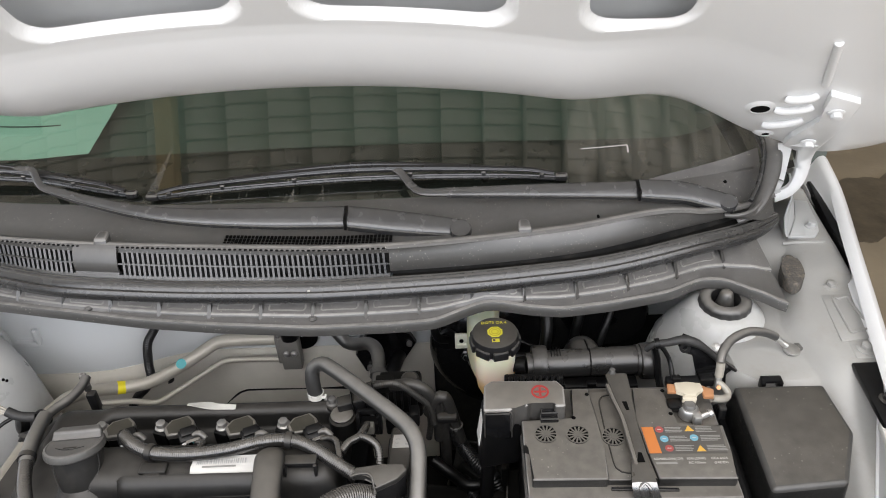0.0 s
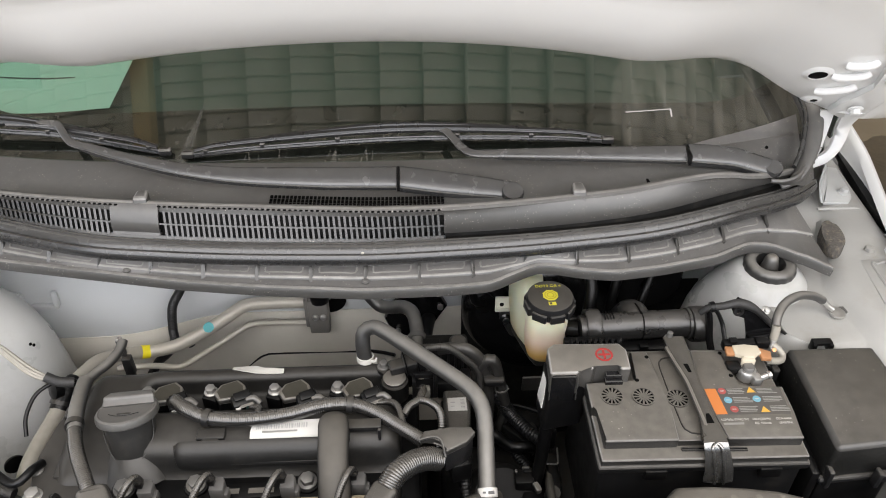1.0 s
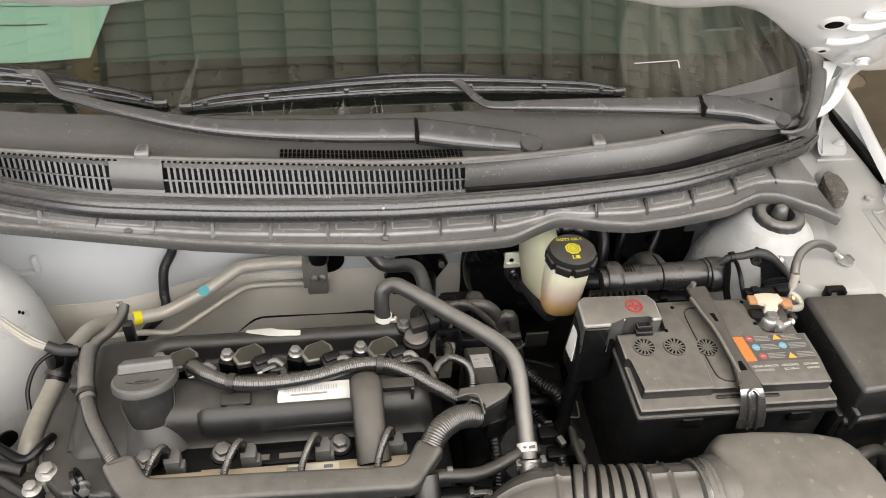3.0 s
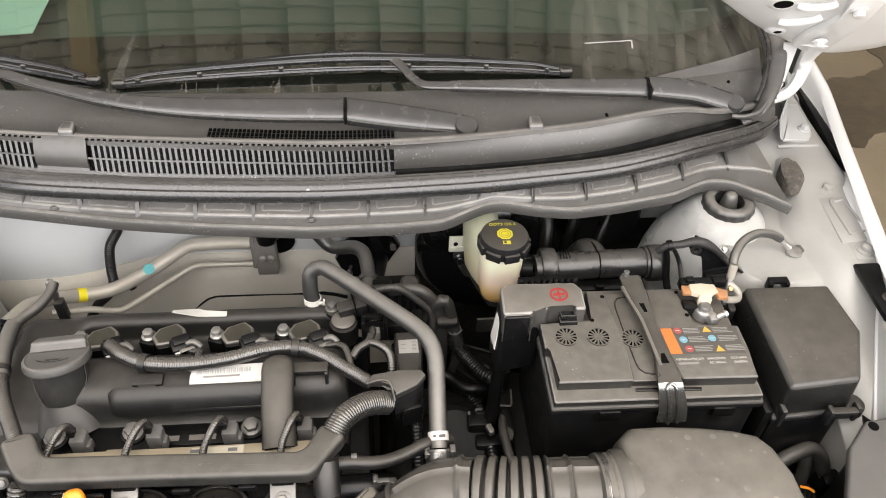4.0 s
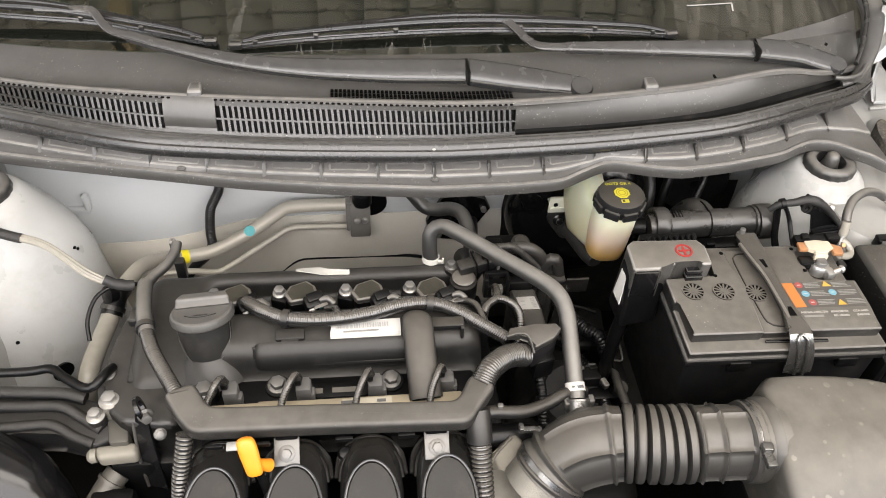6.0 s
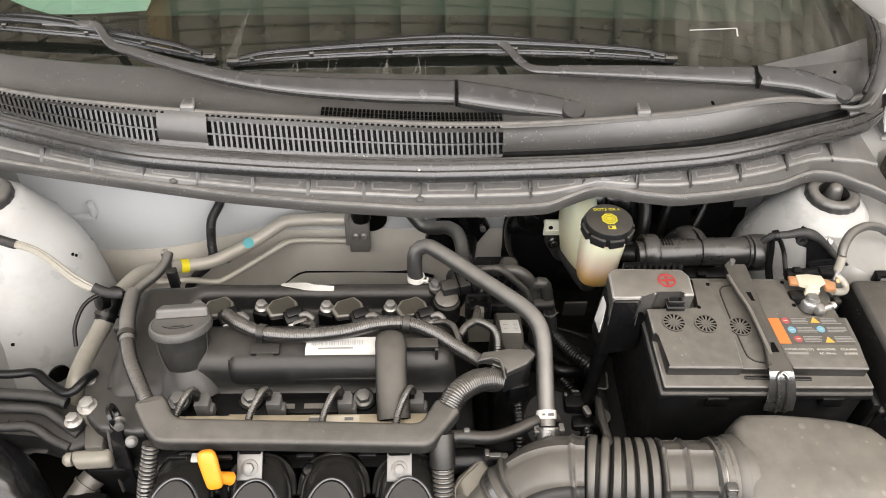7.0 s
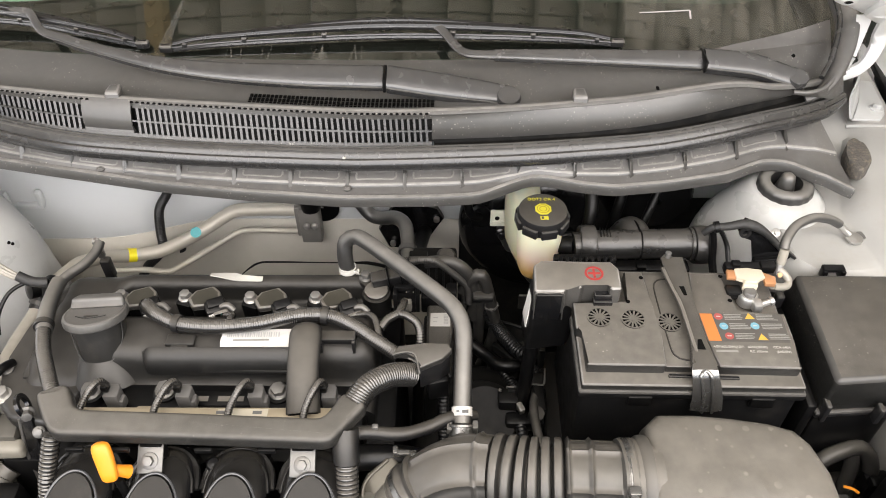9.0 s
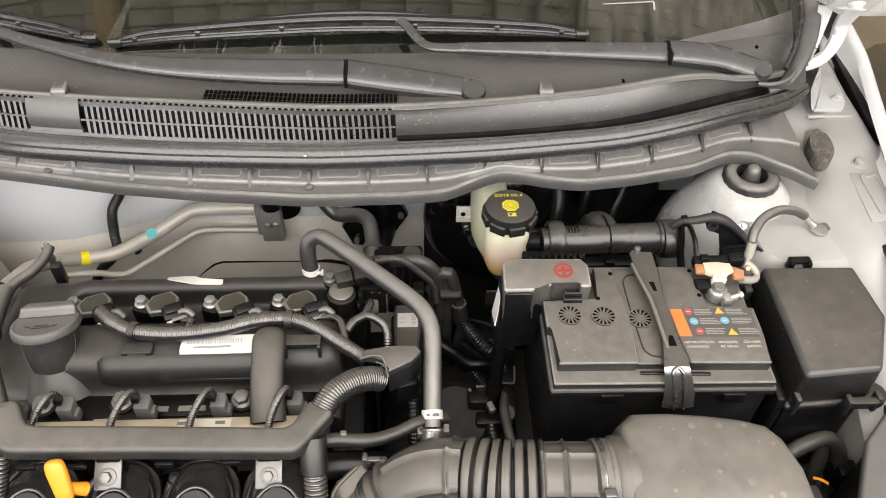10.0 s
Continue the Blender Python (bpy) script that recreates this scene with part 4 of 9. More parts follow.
part("grille_edge", panel_piece(GR[0][1], GR[1][0], "low"), COWL, cowl)
part("panel_foot", thick(loft([[(x, panel_row(x)[0] + 0.002, 0.9085), (x, panel_row(x)[0] + 0.0075, 0.9145), (x, panel_row(x)[0] + 0.0085, 0.919)] for x in [GR[0][1] + (GR[1][0] - GR[0][1]) * i / 6 for i in range(7)]]), 0.002), COWL, cowl)
part("panel_crown", panel_piece(XA, XB, "crown"), COWL, cowl)
part("trough_plate", panel_piece(XA, XB - 0.02, "plate"), COWL, cowl)
# dark sheets that paint the shade behind the grille and the seal
part("grille_shade_sheet", thick(loft([[(x, panel_row(x)[0] + 0.014, 0.905), (x, panel_row(x)[2] + 0.006, 0.934)] for x in XS if x < -0.095]), 0.002), DEEP, cowl, "dark sheet painted as the shade in the air intake")
part("gap_shade_sheet", thick(loft([[(x, panel_row(x)[0] - 0.001, 0.903), (x, panel_row(x)[0] + 0.010, 0.904), (x, panel_row(x)[0] + 0.016, panel_row(x)[1] + 0.35 * (panel_row(x)[3] - panel_row(x)[1]))] for x in XS if -0.10 < x < 0.455]), 0.0015), DEEP, cowl, "dark sheet painted as the shade behind the seal")
slat_mesh = None
for xa, xb in GR:
    part("grille_edge", panel_piece(xa, xb, "low"), COWL, cowl)
    part("grille_edge", panel_piece(xa, xb, "high"), COWL, cowl)
    # middle bar
    bar = [[(x, panel_row(x)[0] + f * (panel_row(x)[2] - panel_row(x)[0]) - 0.0006, 0.909 + f * (panel_row(x)[3] - 0.909)) for f in (0.42, 0.465)] for x in [xa + (xb - xa) * i / 30 for i in range(31)]]
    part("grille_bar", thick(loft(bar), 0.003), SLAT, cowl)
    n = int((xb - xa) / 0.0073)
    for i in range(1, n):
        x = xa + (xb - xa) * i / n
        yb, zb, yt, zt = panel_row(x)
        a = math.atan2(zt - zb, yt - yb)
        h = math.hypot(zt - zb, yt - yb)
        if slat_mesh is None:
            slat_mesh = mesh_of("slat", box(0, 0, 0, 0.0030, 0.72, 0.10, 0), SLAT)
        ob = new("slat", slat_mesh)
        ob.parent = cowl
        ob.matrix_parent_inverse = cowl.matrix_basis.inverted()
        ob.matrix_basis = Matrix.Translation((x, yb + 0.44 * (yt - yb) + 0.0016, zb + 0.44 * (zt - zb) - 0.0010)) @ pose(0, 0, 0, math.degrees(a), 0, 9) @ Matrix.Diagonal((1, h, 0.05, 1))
# row of small oval holes under the crown, painted as dark dots
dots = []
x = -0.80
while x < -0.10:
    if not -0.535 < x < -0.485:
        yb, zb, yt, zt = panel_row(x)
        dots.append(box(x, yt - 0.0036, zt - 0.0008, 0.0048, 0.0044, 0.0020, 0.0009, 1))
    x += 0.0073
tagged(part("vent_strip", join(*dots), COWL_D, cowl, "row of dark dots painted as small vent holes"), kind="stuff")
# mesh screen in the plate, behind the grille; its holes are painted dark squares
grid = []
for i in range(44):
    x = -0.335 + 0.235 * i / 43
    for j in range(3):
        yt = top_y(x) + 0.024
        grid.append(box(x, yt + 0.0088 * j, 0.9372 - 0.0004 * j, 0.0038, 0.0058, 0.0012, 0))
tagged(part("screen_mesh", join(*grid), COWL_D, cowl, "dark squares painted as small screen holes"), kind="stuff")
for x, y in ((-0.505, 0.869), (0.086, 0.8635)):
    yb, zb, yt, zt = panel_row(x)
    bm = prism([(x - 0.012, yt - 0.006), (x + 0.012, yt - 0.006), (x + 0.009, yt + 0.016), (x - 0.009, yt + 0.016)], zt - 0.012, zt + 0.009, 0.004, 2)
    for v in bm.verts:
        if v.co.z > zt:
            v.co.y += 0.006
            v.co.x = x + (v.co.x - x) * 0.8
    part("locating_tab", bm, COWL, cowl)
part("trough_slot", box(0.195, top_y(0.195) + 0.030, 0.9355, 0.004, 0.014, 0.003, 0.001), COWL_D, cowl)
# end piece that rises along the screen pillar
rows = []
for i in range(17):
    x = 0.235 + 0.225 * i / 16
    f = i / 16
    s = smoothed(x, ((0.235, -0.004), (0.30, 0.010), (0.36, 0.018), (0.42, 0.026), (0.46, 0.034)), 0.02)
    top = Vector((x, glass_y(x) + s * 0.866 - 0.003, 0.940 + s * 0.50 + 0.005))
    low = Vector((x, glass_y(x) - 0.026 - 0.012 * f, 0.932 - 0.020 * f))
    rows.append([low, low.lerp(top, 0.35) + Vector((0, 0.002, -0.001)), low.lerp(top, 0.75) + Vector((0, 0.001, 0)), top, top + Vector((0, 0.003, -0.006))])
part("cowl_end", thick(loft(rows), 0.002), COWL, cowl)
part("end_hole", revolve([(0.0004, 0), (0.0030, 0), (0.0030, 0.0012), (0.0004, 0.0012)], (0.397, 0.9905, 0.9372), (0, -0.35, 0.94), n=14), COWL_D, cowl)
trim = [(0.398, 0.920, 0.914), (0.414, 0.921, 0.922), (0.430, 0.934, 0.930), (0.446, 0.958, 0.941), (0.460, 0.987, 0.956), (0.466, 1.010, 0.974), (0.463, 1.037, 0.990), (0.450, 1.077, 1.015), (0.427, 1.13, 1.05)]
part("pillar_trim", tube(trim, 0.0155, n=16, flat=0.7, radii=[0.4, 0.6, 0.85, 1.0, 1.0, 1.0, 1.0, 1.0, 1.0]), COWL, cowl, "black rubber pillar trim")
lip = [(0.372, 0.9055, 0.934), (0.390, 0.9035, 0.9345), (0.411, 0.911, 0.935), (0.426, 0.926, 0.9355), (0.438, 0.942, 0.938), (0.452, 0.966, 0.945)]
low = [(0.374, 0.9065, 0.930), (0.393, 0.9055, 0.927), (0.416, 0.914, 0.920), (0.433, 0.926, 0.910), (0.447, 0.936, 0.904), (0.464, 0.952, 0.905)]
part("corner_panel", thick(loft([[a, Vector(a).lerp(Vector(b), 0.35) + Vector((0, -0.003, 0.002)), Vector(a).lerp(Vector(b), 0.75) + Vector((0, -0.002, 0.001)), b] for a, b in zip([Vector(p) for p in lip], [Vector(p) for p in low])]), 0.003), COWL, cowl)
part("corner_lip", tube(lip, 0.0032, n=10, step=0.004), COWL, cowl)
part("trim_lip", tube([(x - 0.012, y + 0.002, z + 0.007) for x, y, z in trim[2:]], 0.0035, n=10), SEAL, cowl, "black rubber lip")

# ---------------------------------------------------------------- windscreen
def glass_pt(x, s, lift=0.0):
    """Point of the glass at x, s metres up the slope from the cowl."""
    y0 = glass_y(x)
    return (x, y0 + s * 0.866 - lift * 0.5, 0.940 + s * 0.50 + lift * 0.866)


def glass_sheet(s0, s1, lift, xa=-0.92, xb=0.52, n=48, k=8, d=0.003):
    rows = []
    for i in range(n + 1):
        x = xa + (xb - xa) * i / n
        a, b = s0(x) if callable(s0) else s0, s1(x) if callable(s1) else s1
        rows.append([glass_pt(x, a + (b - a) * j / k, lift) for j in range(k + 1)])
    return thick(loft(rows), d) if d else loft(rows)


def frit_top(x):
    return 0.105 - 0.028 * ((x - CX) / 0.55) ** 2 + (0.05 * max(0, (abs(x - CX) - 0.50) / 0.15) ** 2)


screen = empty("windscreen", (CX, 1.0, 0.93), "green-tinted windscreen with a black band along its foot", "windscreen", kind="structure")
pane = part("glass", glass_sheet(0.0, 0.85, 0.0, d=0.0), GLASS, screen)
pane.visible_shadow = False
part("black_band", glass_sheet(-0.01, frit_top, -0.005, d=0.0), FRIT, screen, "black printed glass border")
part("pillar_border", glass_sheet(0.0, 0.85, -0.006, xa=0.445, xb=0.52, n=8, d=0.0), FRIT, screen, "black printed glass border")
# serial number window
part("number_strip", glass_sheet(0.0705, 0.0722, 0.0015, xa=0.186, xb=0.258, n=10, k=1, d=0.0004), INK_L, screen, "small white line in the glass border")
part("number_strip", glass_sheet(0.058, 0.0705, 0.0015, xa=0.2565, xb=0.259, n=2, k=2, d=0.0004), INK_L, screen)
# dried streaks under the blade
for x, w, h, l in ((-0.375, 0.003, 0.030, -0.004), (-0.335, 0.002, 0.032, 0.003), (-0.255, 0.010, 0.026, 0.004), (-0.205, 0.003, 0.030, -0.003), (-0.475, 0.018, 0.110, 0.03), (-0.385, 0.0015, 0.028, 0.006), (-0.362, 0.0015, 0.030, -0.002), (-0.327, 0.0015, 0.031, 0.008), (-0.268, 0.0020, 0.022, 0.010), (-0.243, 0.0020, 0.020, -0.009), (-0.216, 0.0015, 0.030, 0.012), (-0.198, 0.0015, 0.024, 0.0)):
    rows = [[glass_pt(x - w / 2 * (1 - t) + l * t, 0.004 + h * t, 0.0012), glass_pt(x + w / 2 * (1 - t) + l * t + 0.0004, 0.004 + h * t, 0.0012)] for t in (0, 0.35, 0.7, 1.0)]
    part("dried_streak", loft(rows), WIPE if h > 0.1 else STREAK, screen)

cabin = empty("dashboard", (CX, 1.3, 0.80), "dark vinyl dashboard behind the glass", "dashboard", kind="structure")
part("dash_top", thick(loft([[(x, y, z) for y, z in ((1.02, 0.895), (1.10, 0.915), (1.20, 0.935), (1.35, 0.965), (1.50, 0.965), (1.62, 0.90), (1.64, 0.60))] for x in [-0.90 + 1.42 * i / 10 for i in range(11)]]), 0.01), DASH, cabin)
# unseen walls and roof, added to keep stray light off the dashboard
for s in (1, -1):
    thing("cabin_shade_wall", box(CX + s * 0.80, 1.75, 0.95, 0.03, 1.2, 1.0, 0), DASH, "unseen dark wall keeping side light off the dashboard", "interior", kind="structure")
thing("cabin_back", box(CX, 2.3, 0.95, 1.5, 0.04, 1.1, 0), DASH, "unseen dark wall closing the cabin against light", "interior", kind="structure")
thing("car_roof", thick(loft([[(x, y, z) for y, z in ((1.66, 1.345), (1.85, 1.41), (2.1, 1.44), (2.35, 1.45))] for x in [-0.86 + 1.34 * i / 8 for i in range(9)]]), 0.02), WHITE, "unseen white roof panel closing the cabin", "roof", kind="structure")
for s in (1, -1):
    def X(x):
        return x if s > 0 else 2 * CX - x
    thing("screen_pillar", tube([(X(0.50), 1.10, 0.93), (X(0.49), 1.2, 1.02), (X(0.47), 1.45, 1.24), (X(0.46), 1.68, 1.35)], 0.03, n=12), WHITE, "white screen pillar beside the windscreen", "pillar", kind="structure")
    thing("door_skin", box(X(0.55), 1.80, 0.62, 0.05, 0.95, 0.35, 0.01), WHITE, "white painted car side", "car side", kind="structure")

# mint sheet lying behind the glass
sheet = empty("paper_sheet", (-0.80, 1.20, 0.95), "mint green printed paper sheet lying on the dashboard", "paper")
def under(x, y, z):
    """Set back below the pane."""
    return (-0.1 + 1.06 * (x + 0.1), 0.05 + 1.06 * (y - 0.05), 1.53 + 1.06 * (z - 1.53))


rows = [[under(-0.948 + 0.36 * i / 14 + 0.10 * (j / 10) * 0.35, 1.065 + 0.33 * j / 10, 0.985 + 0.075 * (j / 10) + 0.004 * math.sin(i * 0.5)) for j in range(11)] for i in range(15)]
part("sheet", thick(loft(rows), 0.0006), MINT, sheet)
for k, (a, b, j, w) in enumerate(((0.25, 0.80, 5.2, 0.0022), (0.20, 0.85, 3.6, 0.0016), (0.30, 0.78, 2.3, 0.003), (0.05, 0.16, 4.5, 0.003), (0.05, 0.16, 3.2, 0.003), (0.05, 0.17, 2.2, 0.003))):
    bm = loft([[under(-0.948 + 0.36 * u + 0.10 * (jj / 10) * 0.35, 1.065 + 0.33 * jj / 10, 0.9862 + 0.075 * (jj / 10) + 0.004 * math.sin(u * 14 * 0.5)) for jj in (j, j + w * 30)] for u in [a + (b - a) * q / 8 for q in range(9)]])
    part("print_line", bm, INK, sheet)

# ---------------------------------------------------------------- bonnet, raised
def bonnet_edge(x):
    u = abs(x - CX)
    return 0.86 + 0.04 * (u / 0.45) ** 2, 1.179 - (0.313 if x < CX else 0.370) * u * u


SL = radians(49)
OPENED = radians(2.4)


def bonnet_pt(x, s, n):
    """Point s metres up the bonnet from its rear edge, n metres out of the inner side."""
    y, z = bonnet_edge(x)
    u = abs(x - CX)
    g = min(1.0, max(0.0, (u - 0.46) / 0.16))
    if s < 0.06:
        s -= 0.036 * g * g * (3 - 2 * g) * (0.06 - max(s, -0.01)) / 0.06
    f = min(1.0, max(0.0, (u - 0.30) / 0.20))
    f = f * f * (3 - 2 * f)
    if n > 0:
        n *= 1 - 0.75 * f
    n -= 0.018 * f
    s += 0.09 * max(0.0, (u - 0.68) / 0.10) ** 2
    py, pz = y - s * math.cos(SL) - n * math.sin(SL) - 1.0, z + s * math.sin(SL) - n * math.cos(SL) - 0.92
    c, w = math.cos(OPENED), math.sin(OPENED)
    return (x, 1.0 + py * c + pz * w, 0.92 + pz * c - py * w)


bonnet = empty("bonnet", (CX, 0.95, 1.02), "white car bonnet raised open, ribbed inner side", "bonnet")
BX = [-0.98 + 1.585 * i / 60 for i in range(61)]
outer = [[bonnet_pt(x, s, n) for s, n in ((0.0, 0.0), (-0.006, -0.006), (-0.002, -0.014), (0.03, -0.022), (0.2, -0.035), (0.5, -0.045), (0.72, -0.035), (0.80, -0.005))] for x in BX]
part("outer_skin", thick(loft(outer), 0.002), WHITE, bonnet)
BEAM = ((-0.004, -0.003), (0.0, 0.003), (0.007, 0.012), (0.015, 0.0215), (0.023, 0.0285), (0.032, 0.0325), (0.050, 0.0370), (0.080, 0.041), (0.105, 0.040), (0.130, 0.036), (0.145, 0.033), (0.16, 0.031), (0.80, 0.030))
OPEN = ((-0.634, -0.503), (-0.438, -0.205), (-0.155, 0.058), (0.123, 0.254))


def panel_n(x, s):
    """Height of the pressed inner panel, sunk at its openings."""
    n = lerp(s, BEAM)
    sunk = 0.0
    for xa, xb in OPEN:
        cx, hx, cs, hs, r = (xa + xb) / 2, (xb - xa) / 2, 0.407, 0.238, 0.035
        if abs(x - CX) > 0.30:
            cs, hs = 0.4135, 0.2315
        qx, qs = max(abs(x - cx) - hx + r, 0.0), max(abs(s - cs) - hs + r, 0.0)
        q = math.hypot(qx, qs) - r + min(0.0, max(abs(x - cx) - hx + r, abs(s - cs) - hs + r))
        f = min(1.0, max(0.0, 0.5 - q / 0.008))
        sunk = max(sunk, f * f * (3 - 2 * f))
    return n - 0.012 * sunk, sunk


NBX = [-0.98 + 1.585 * i / 528 for i in range(529)]
SS = [s for s, n in BEAM[:10]] + [0.136 + 0.0025 * i for i in range(28)] + [0.21 + 0.03 * i for i in range(14)] + [0.61 + 0.006 * i for i in range(9)] + [0.68, 0.72, 0.76, 0.79]


def inner_panel():
    rows = [[panel_n(x, s) for s in SS] for x in NBX]
    bm = bmesh.new()
    vs = [[bm.verts.new(bonnet_pt(x, s, h[0])) for s, h in zip(SS, row)] for x, row in zip(NBX, rows)]
    for i in range(len(NBX) - 1):
        for j in range(len(SS) - 1):
            if min(rows[i][j][1], rows[i + 1][j][1], rows[i][j + 1][1], rows[i + 1][j + 1][1]) < 0.97:
                bm.faces.new((vs[i][j], vs[i + 1][j], vs[i + 1][j + 1], vs[i][j + 1]))
    bmesh.ops.delete(bm, geom=[v for v in bm.verts if not v.link_faces], context="VERTS")
    # even out the cut edges of the openings
    rim = {}
    for ed in bm.edges:
        if len(ed.link_faces) == 1:
            for v in ed.verts:
                rim.setdefault(v, []).append(ed.other_vert(v))
    outer_rim = {v for row in (vs[0], vs[-1]) for v in row if v.is_valid} | {row[k] for row in vs for k in (0, -1) if row[k].is_valid}
    for _ in range(14):
        moved = {v: (v.co + sum((w.co for w in ws), Vector())) / (1 + len(ws)) for v, ws in rim.items() if v not in outer_rim}
        for v, co in moved.items():
            v.co = co
    return bm


part("inner_panel", inner_panel(), WHITE, bonnet, "pressed white inner panel with openings")
part("inner_skin", thick(loft([[bonnet_pt(x, s, n) for s, n in ((0.02, -0.012), (0.06, -0.016), (0.1, -0.020), (0.2, -0.028), (0.3, -0.030), (0.5, -0.034), (0.7, -0.030), (0.79, -0.012))] for x in BX]), 0.002), SHADE_GREY, bonnet, "inner skin painted grey for the shade behind the openings")


def on_bonnet(p, n):
    """Frame on the inner side near the hinge: z out of the sheet."""
    return Matrix.Translation(p) @ pose(0, 0, 0, 90 + 41, 0, 0) if n is None else Matrix.Translation(p) @ Vector((0, 0, 1)).rotation_difference(Vector(n)).to_matrix().to_4x4()


NB = Vector((-0.12, -math.sin(SL), -math.cos(SL))).normalized()



def on_panel(x, s, lift=0.0):
    """Point of the plain inner panel, lifted off it."""
    return Vector(bonnet_pt(x, s, lerp(s, BEAM))) + NB * lift


for x, s, r in ((0.392, 0.050, 0.012), (0.430, 0.009, 0.0055)):
    p = on_panel(x, s)
    part("bonnet_hole", revolve([(0.0004, 0.0), (r, 0.0), (r, 0.0022), (0.0004, 0.0022)], p, NB, n=24), COWL_D, bonnet, "dark round hole")
    part("hole_rim", revolve([(r, -0.003), (r, 0.003), (r + 0.004, 0.0026), (r + 0.012, -0.003), (r, -0.004)], p, NB, n=28), WHITE, bonnet)
for xa, sa, xb, sb in ((0.413, 0.087, 0.445, 0.116), (0.412, 0.056, 0.451, 0.090), (0.4144, 0.026, 0.454, 0.056)):
    a, b = on_panel(xa, sa, 0.001), on_panel(xb, sb, 0.001)
    part("stiffening_bead", tube([a, a.lerp(b, 0.15) + NB * 0.003, a.lerp(b, 0.5) + NB * 0.004, a.lerp(b, 0.85) + NB * 0.003, b], 0.0055, n=10), WHITE, bonnet)
part("stiffening_bead", tube([on_panel(0.444, 0.142, 0.001), on_panel(0.432, 0.18, 0.002), on_panel(0.419, 0.22, 0.001)], 0.005, n=10), WHITE, bonnet)


def strip(inner, outer, d=0.004, crown=0.003):
    """Pressed strip between two edge curves, slightly crowned."""
    A, B = spline(inner, 0.006), spline(outer, 0.006)
    n = 24
    rows = []
    for i in range(n + 1):
        a, b = A[round(i * (len(A) - 1) / n)], B[round(i * (len(B) - 1) / n)]
        rows.append([a + Vector((0, 0.006, 0)), a, a.lerp(b, 0.2) - Vector((0, crown, 0)), a.lerp(b, 0.5) - Vector((0, crown * 1.3, 0)), a.lerp(b, 0.8) - Vector((0, crown, 0)), b, b + Vector((0, 0.008, 0))])
    return thick(loft(rows), d)


def hinge(sx):
    def X(x):
        return x if sx > 0 else 2 * CX - x
    def V(pts):
        return [(X(a), b, c) for a, b, c in pts]
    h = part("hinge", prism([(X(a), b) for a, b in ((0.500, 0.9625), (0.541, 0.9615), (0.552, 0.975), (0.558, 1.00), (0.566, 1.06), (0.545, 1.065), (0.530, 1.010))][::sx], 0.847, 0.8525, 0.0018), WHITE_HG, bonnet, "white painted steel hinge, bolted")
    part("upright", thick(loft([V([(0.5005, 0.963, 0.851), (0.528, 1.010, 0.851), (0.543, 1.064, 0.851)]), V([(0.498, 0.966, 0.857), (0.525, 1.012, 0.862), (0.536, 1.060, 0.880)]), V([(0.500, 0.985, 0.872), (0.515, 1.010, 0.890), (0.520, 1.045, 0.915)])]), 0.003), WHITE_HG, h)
    # swan-neck arm
    def L(x, s, lift):
        p = on_panel(x, s, lift)
        return (X(p.x), p.y, p.z)
    inner = V([(0.4800, 1.003, 0.905), (0.4989, 1.0, 0.9192), (0.5045, 1.0, 0.9438), (0.5020, 1.0, 0.9600)]) + [L(0.482, 0.014, 0.006), L(0.468, 0.010, 0.008)]
    outer = V([(0.4862, 1.003, 0.8885), (0.5071, 1.0, 0.9016), (0.5198, 1.0, 0.9213), (0.5240, 1.0, 0.9450), (0.5235, 1.0, 0.965)]) + [L(0.512, 0.016, 0.006), L(0.506, 0.030, 0.008)]
    part("swan_neck", strip(inner, outer), WHITE, h)
    part("pivot_lug", thick(loft([V([(0.4707, 1.006, 0.9324), (0.4740, 1.006, 0.905), (0.484, 1.006, 0.900)]), V([(0.4912, 1.004, 0.9276), (0.488, 1.004, 0.915), (0.492, 1.004, 0.908)])]), 0.004), WHITE_HG, h)
    part("pivot_pin", revolve([(0.0005, -0.004), (0.006, -0.004), (0.006, 0.003), (0.0005, 0.004)], (X(0.481), 1.0, 0.920), (0, -0.9, 0.4), n=16), WHITE_HG, h)
    part("guard_tongue", thick(loft([V([(0.4688, 1.004, 0.9932), (0.4800, 1.002, 0.9935), (0.4890, 1.0, 0.9945)]), V([(0.4735, 1.004, 0.975), (0.4815, 1.002, 0.973), (0.489, 1.0, 0.972)]), V([(0.4700, 1.006, 0.938), (0.481, 1.004, 0.934), (0.4912, 1.004, 0.929)])]), 0.003), WHITE, h)
    foot = [Vector(L(*q, 0.002)) for q in ((0.462, 0.006), (0.486, 0.004), (0.508, 0.022), (0.506, 0.080), (0.499, 0.142), (0.456, 0.135), (0.462, 0.105), (0.472, 0.075), (0.458, 0.030))]
    bm = bmesh.new()
    up = Vector((NB.x * sx, NB.y, NB.z))
    top = [bm.verts.new(p + up * 0.007) for p in foot]
    bot = [bm.verts.new(p - up * 0.004) for p in foot]
    bm.faces.new(top)
    bm.faces.new(bot[::-1])
    for i in range(len(foot)):
        j = (i + 1) % len(foot)
        bm.faces.new((top[i], bot[i], bot[j], top[j]))
    bmesh.ops.bevel(bm, geom=list(bm.edges), offset=0.0015, segments=2, profile=0.5, affect="EDGES")
    part("hinge_leaf", bm, WHITE, h)
    for q in ((0.484, 0.032), (0.479, 0.108)):
        m = on_bonnet(L(*q, 0.009), up)
        part("hinge_bolt", place(hexbolt(0.0075, 0.009, 0.0105), m), WHITE, h, "painted bolt head")
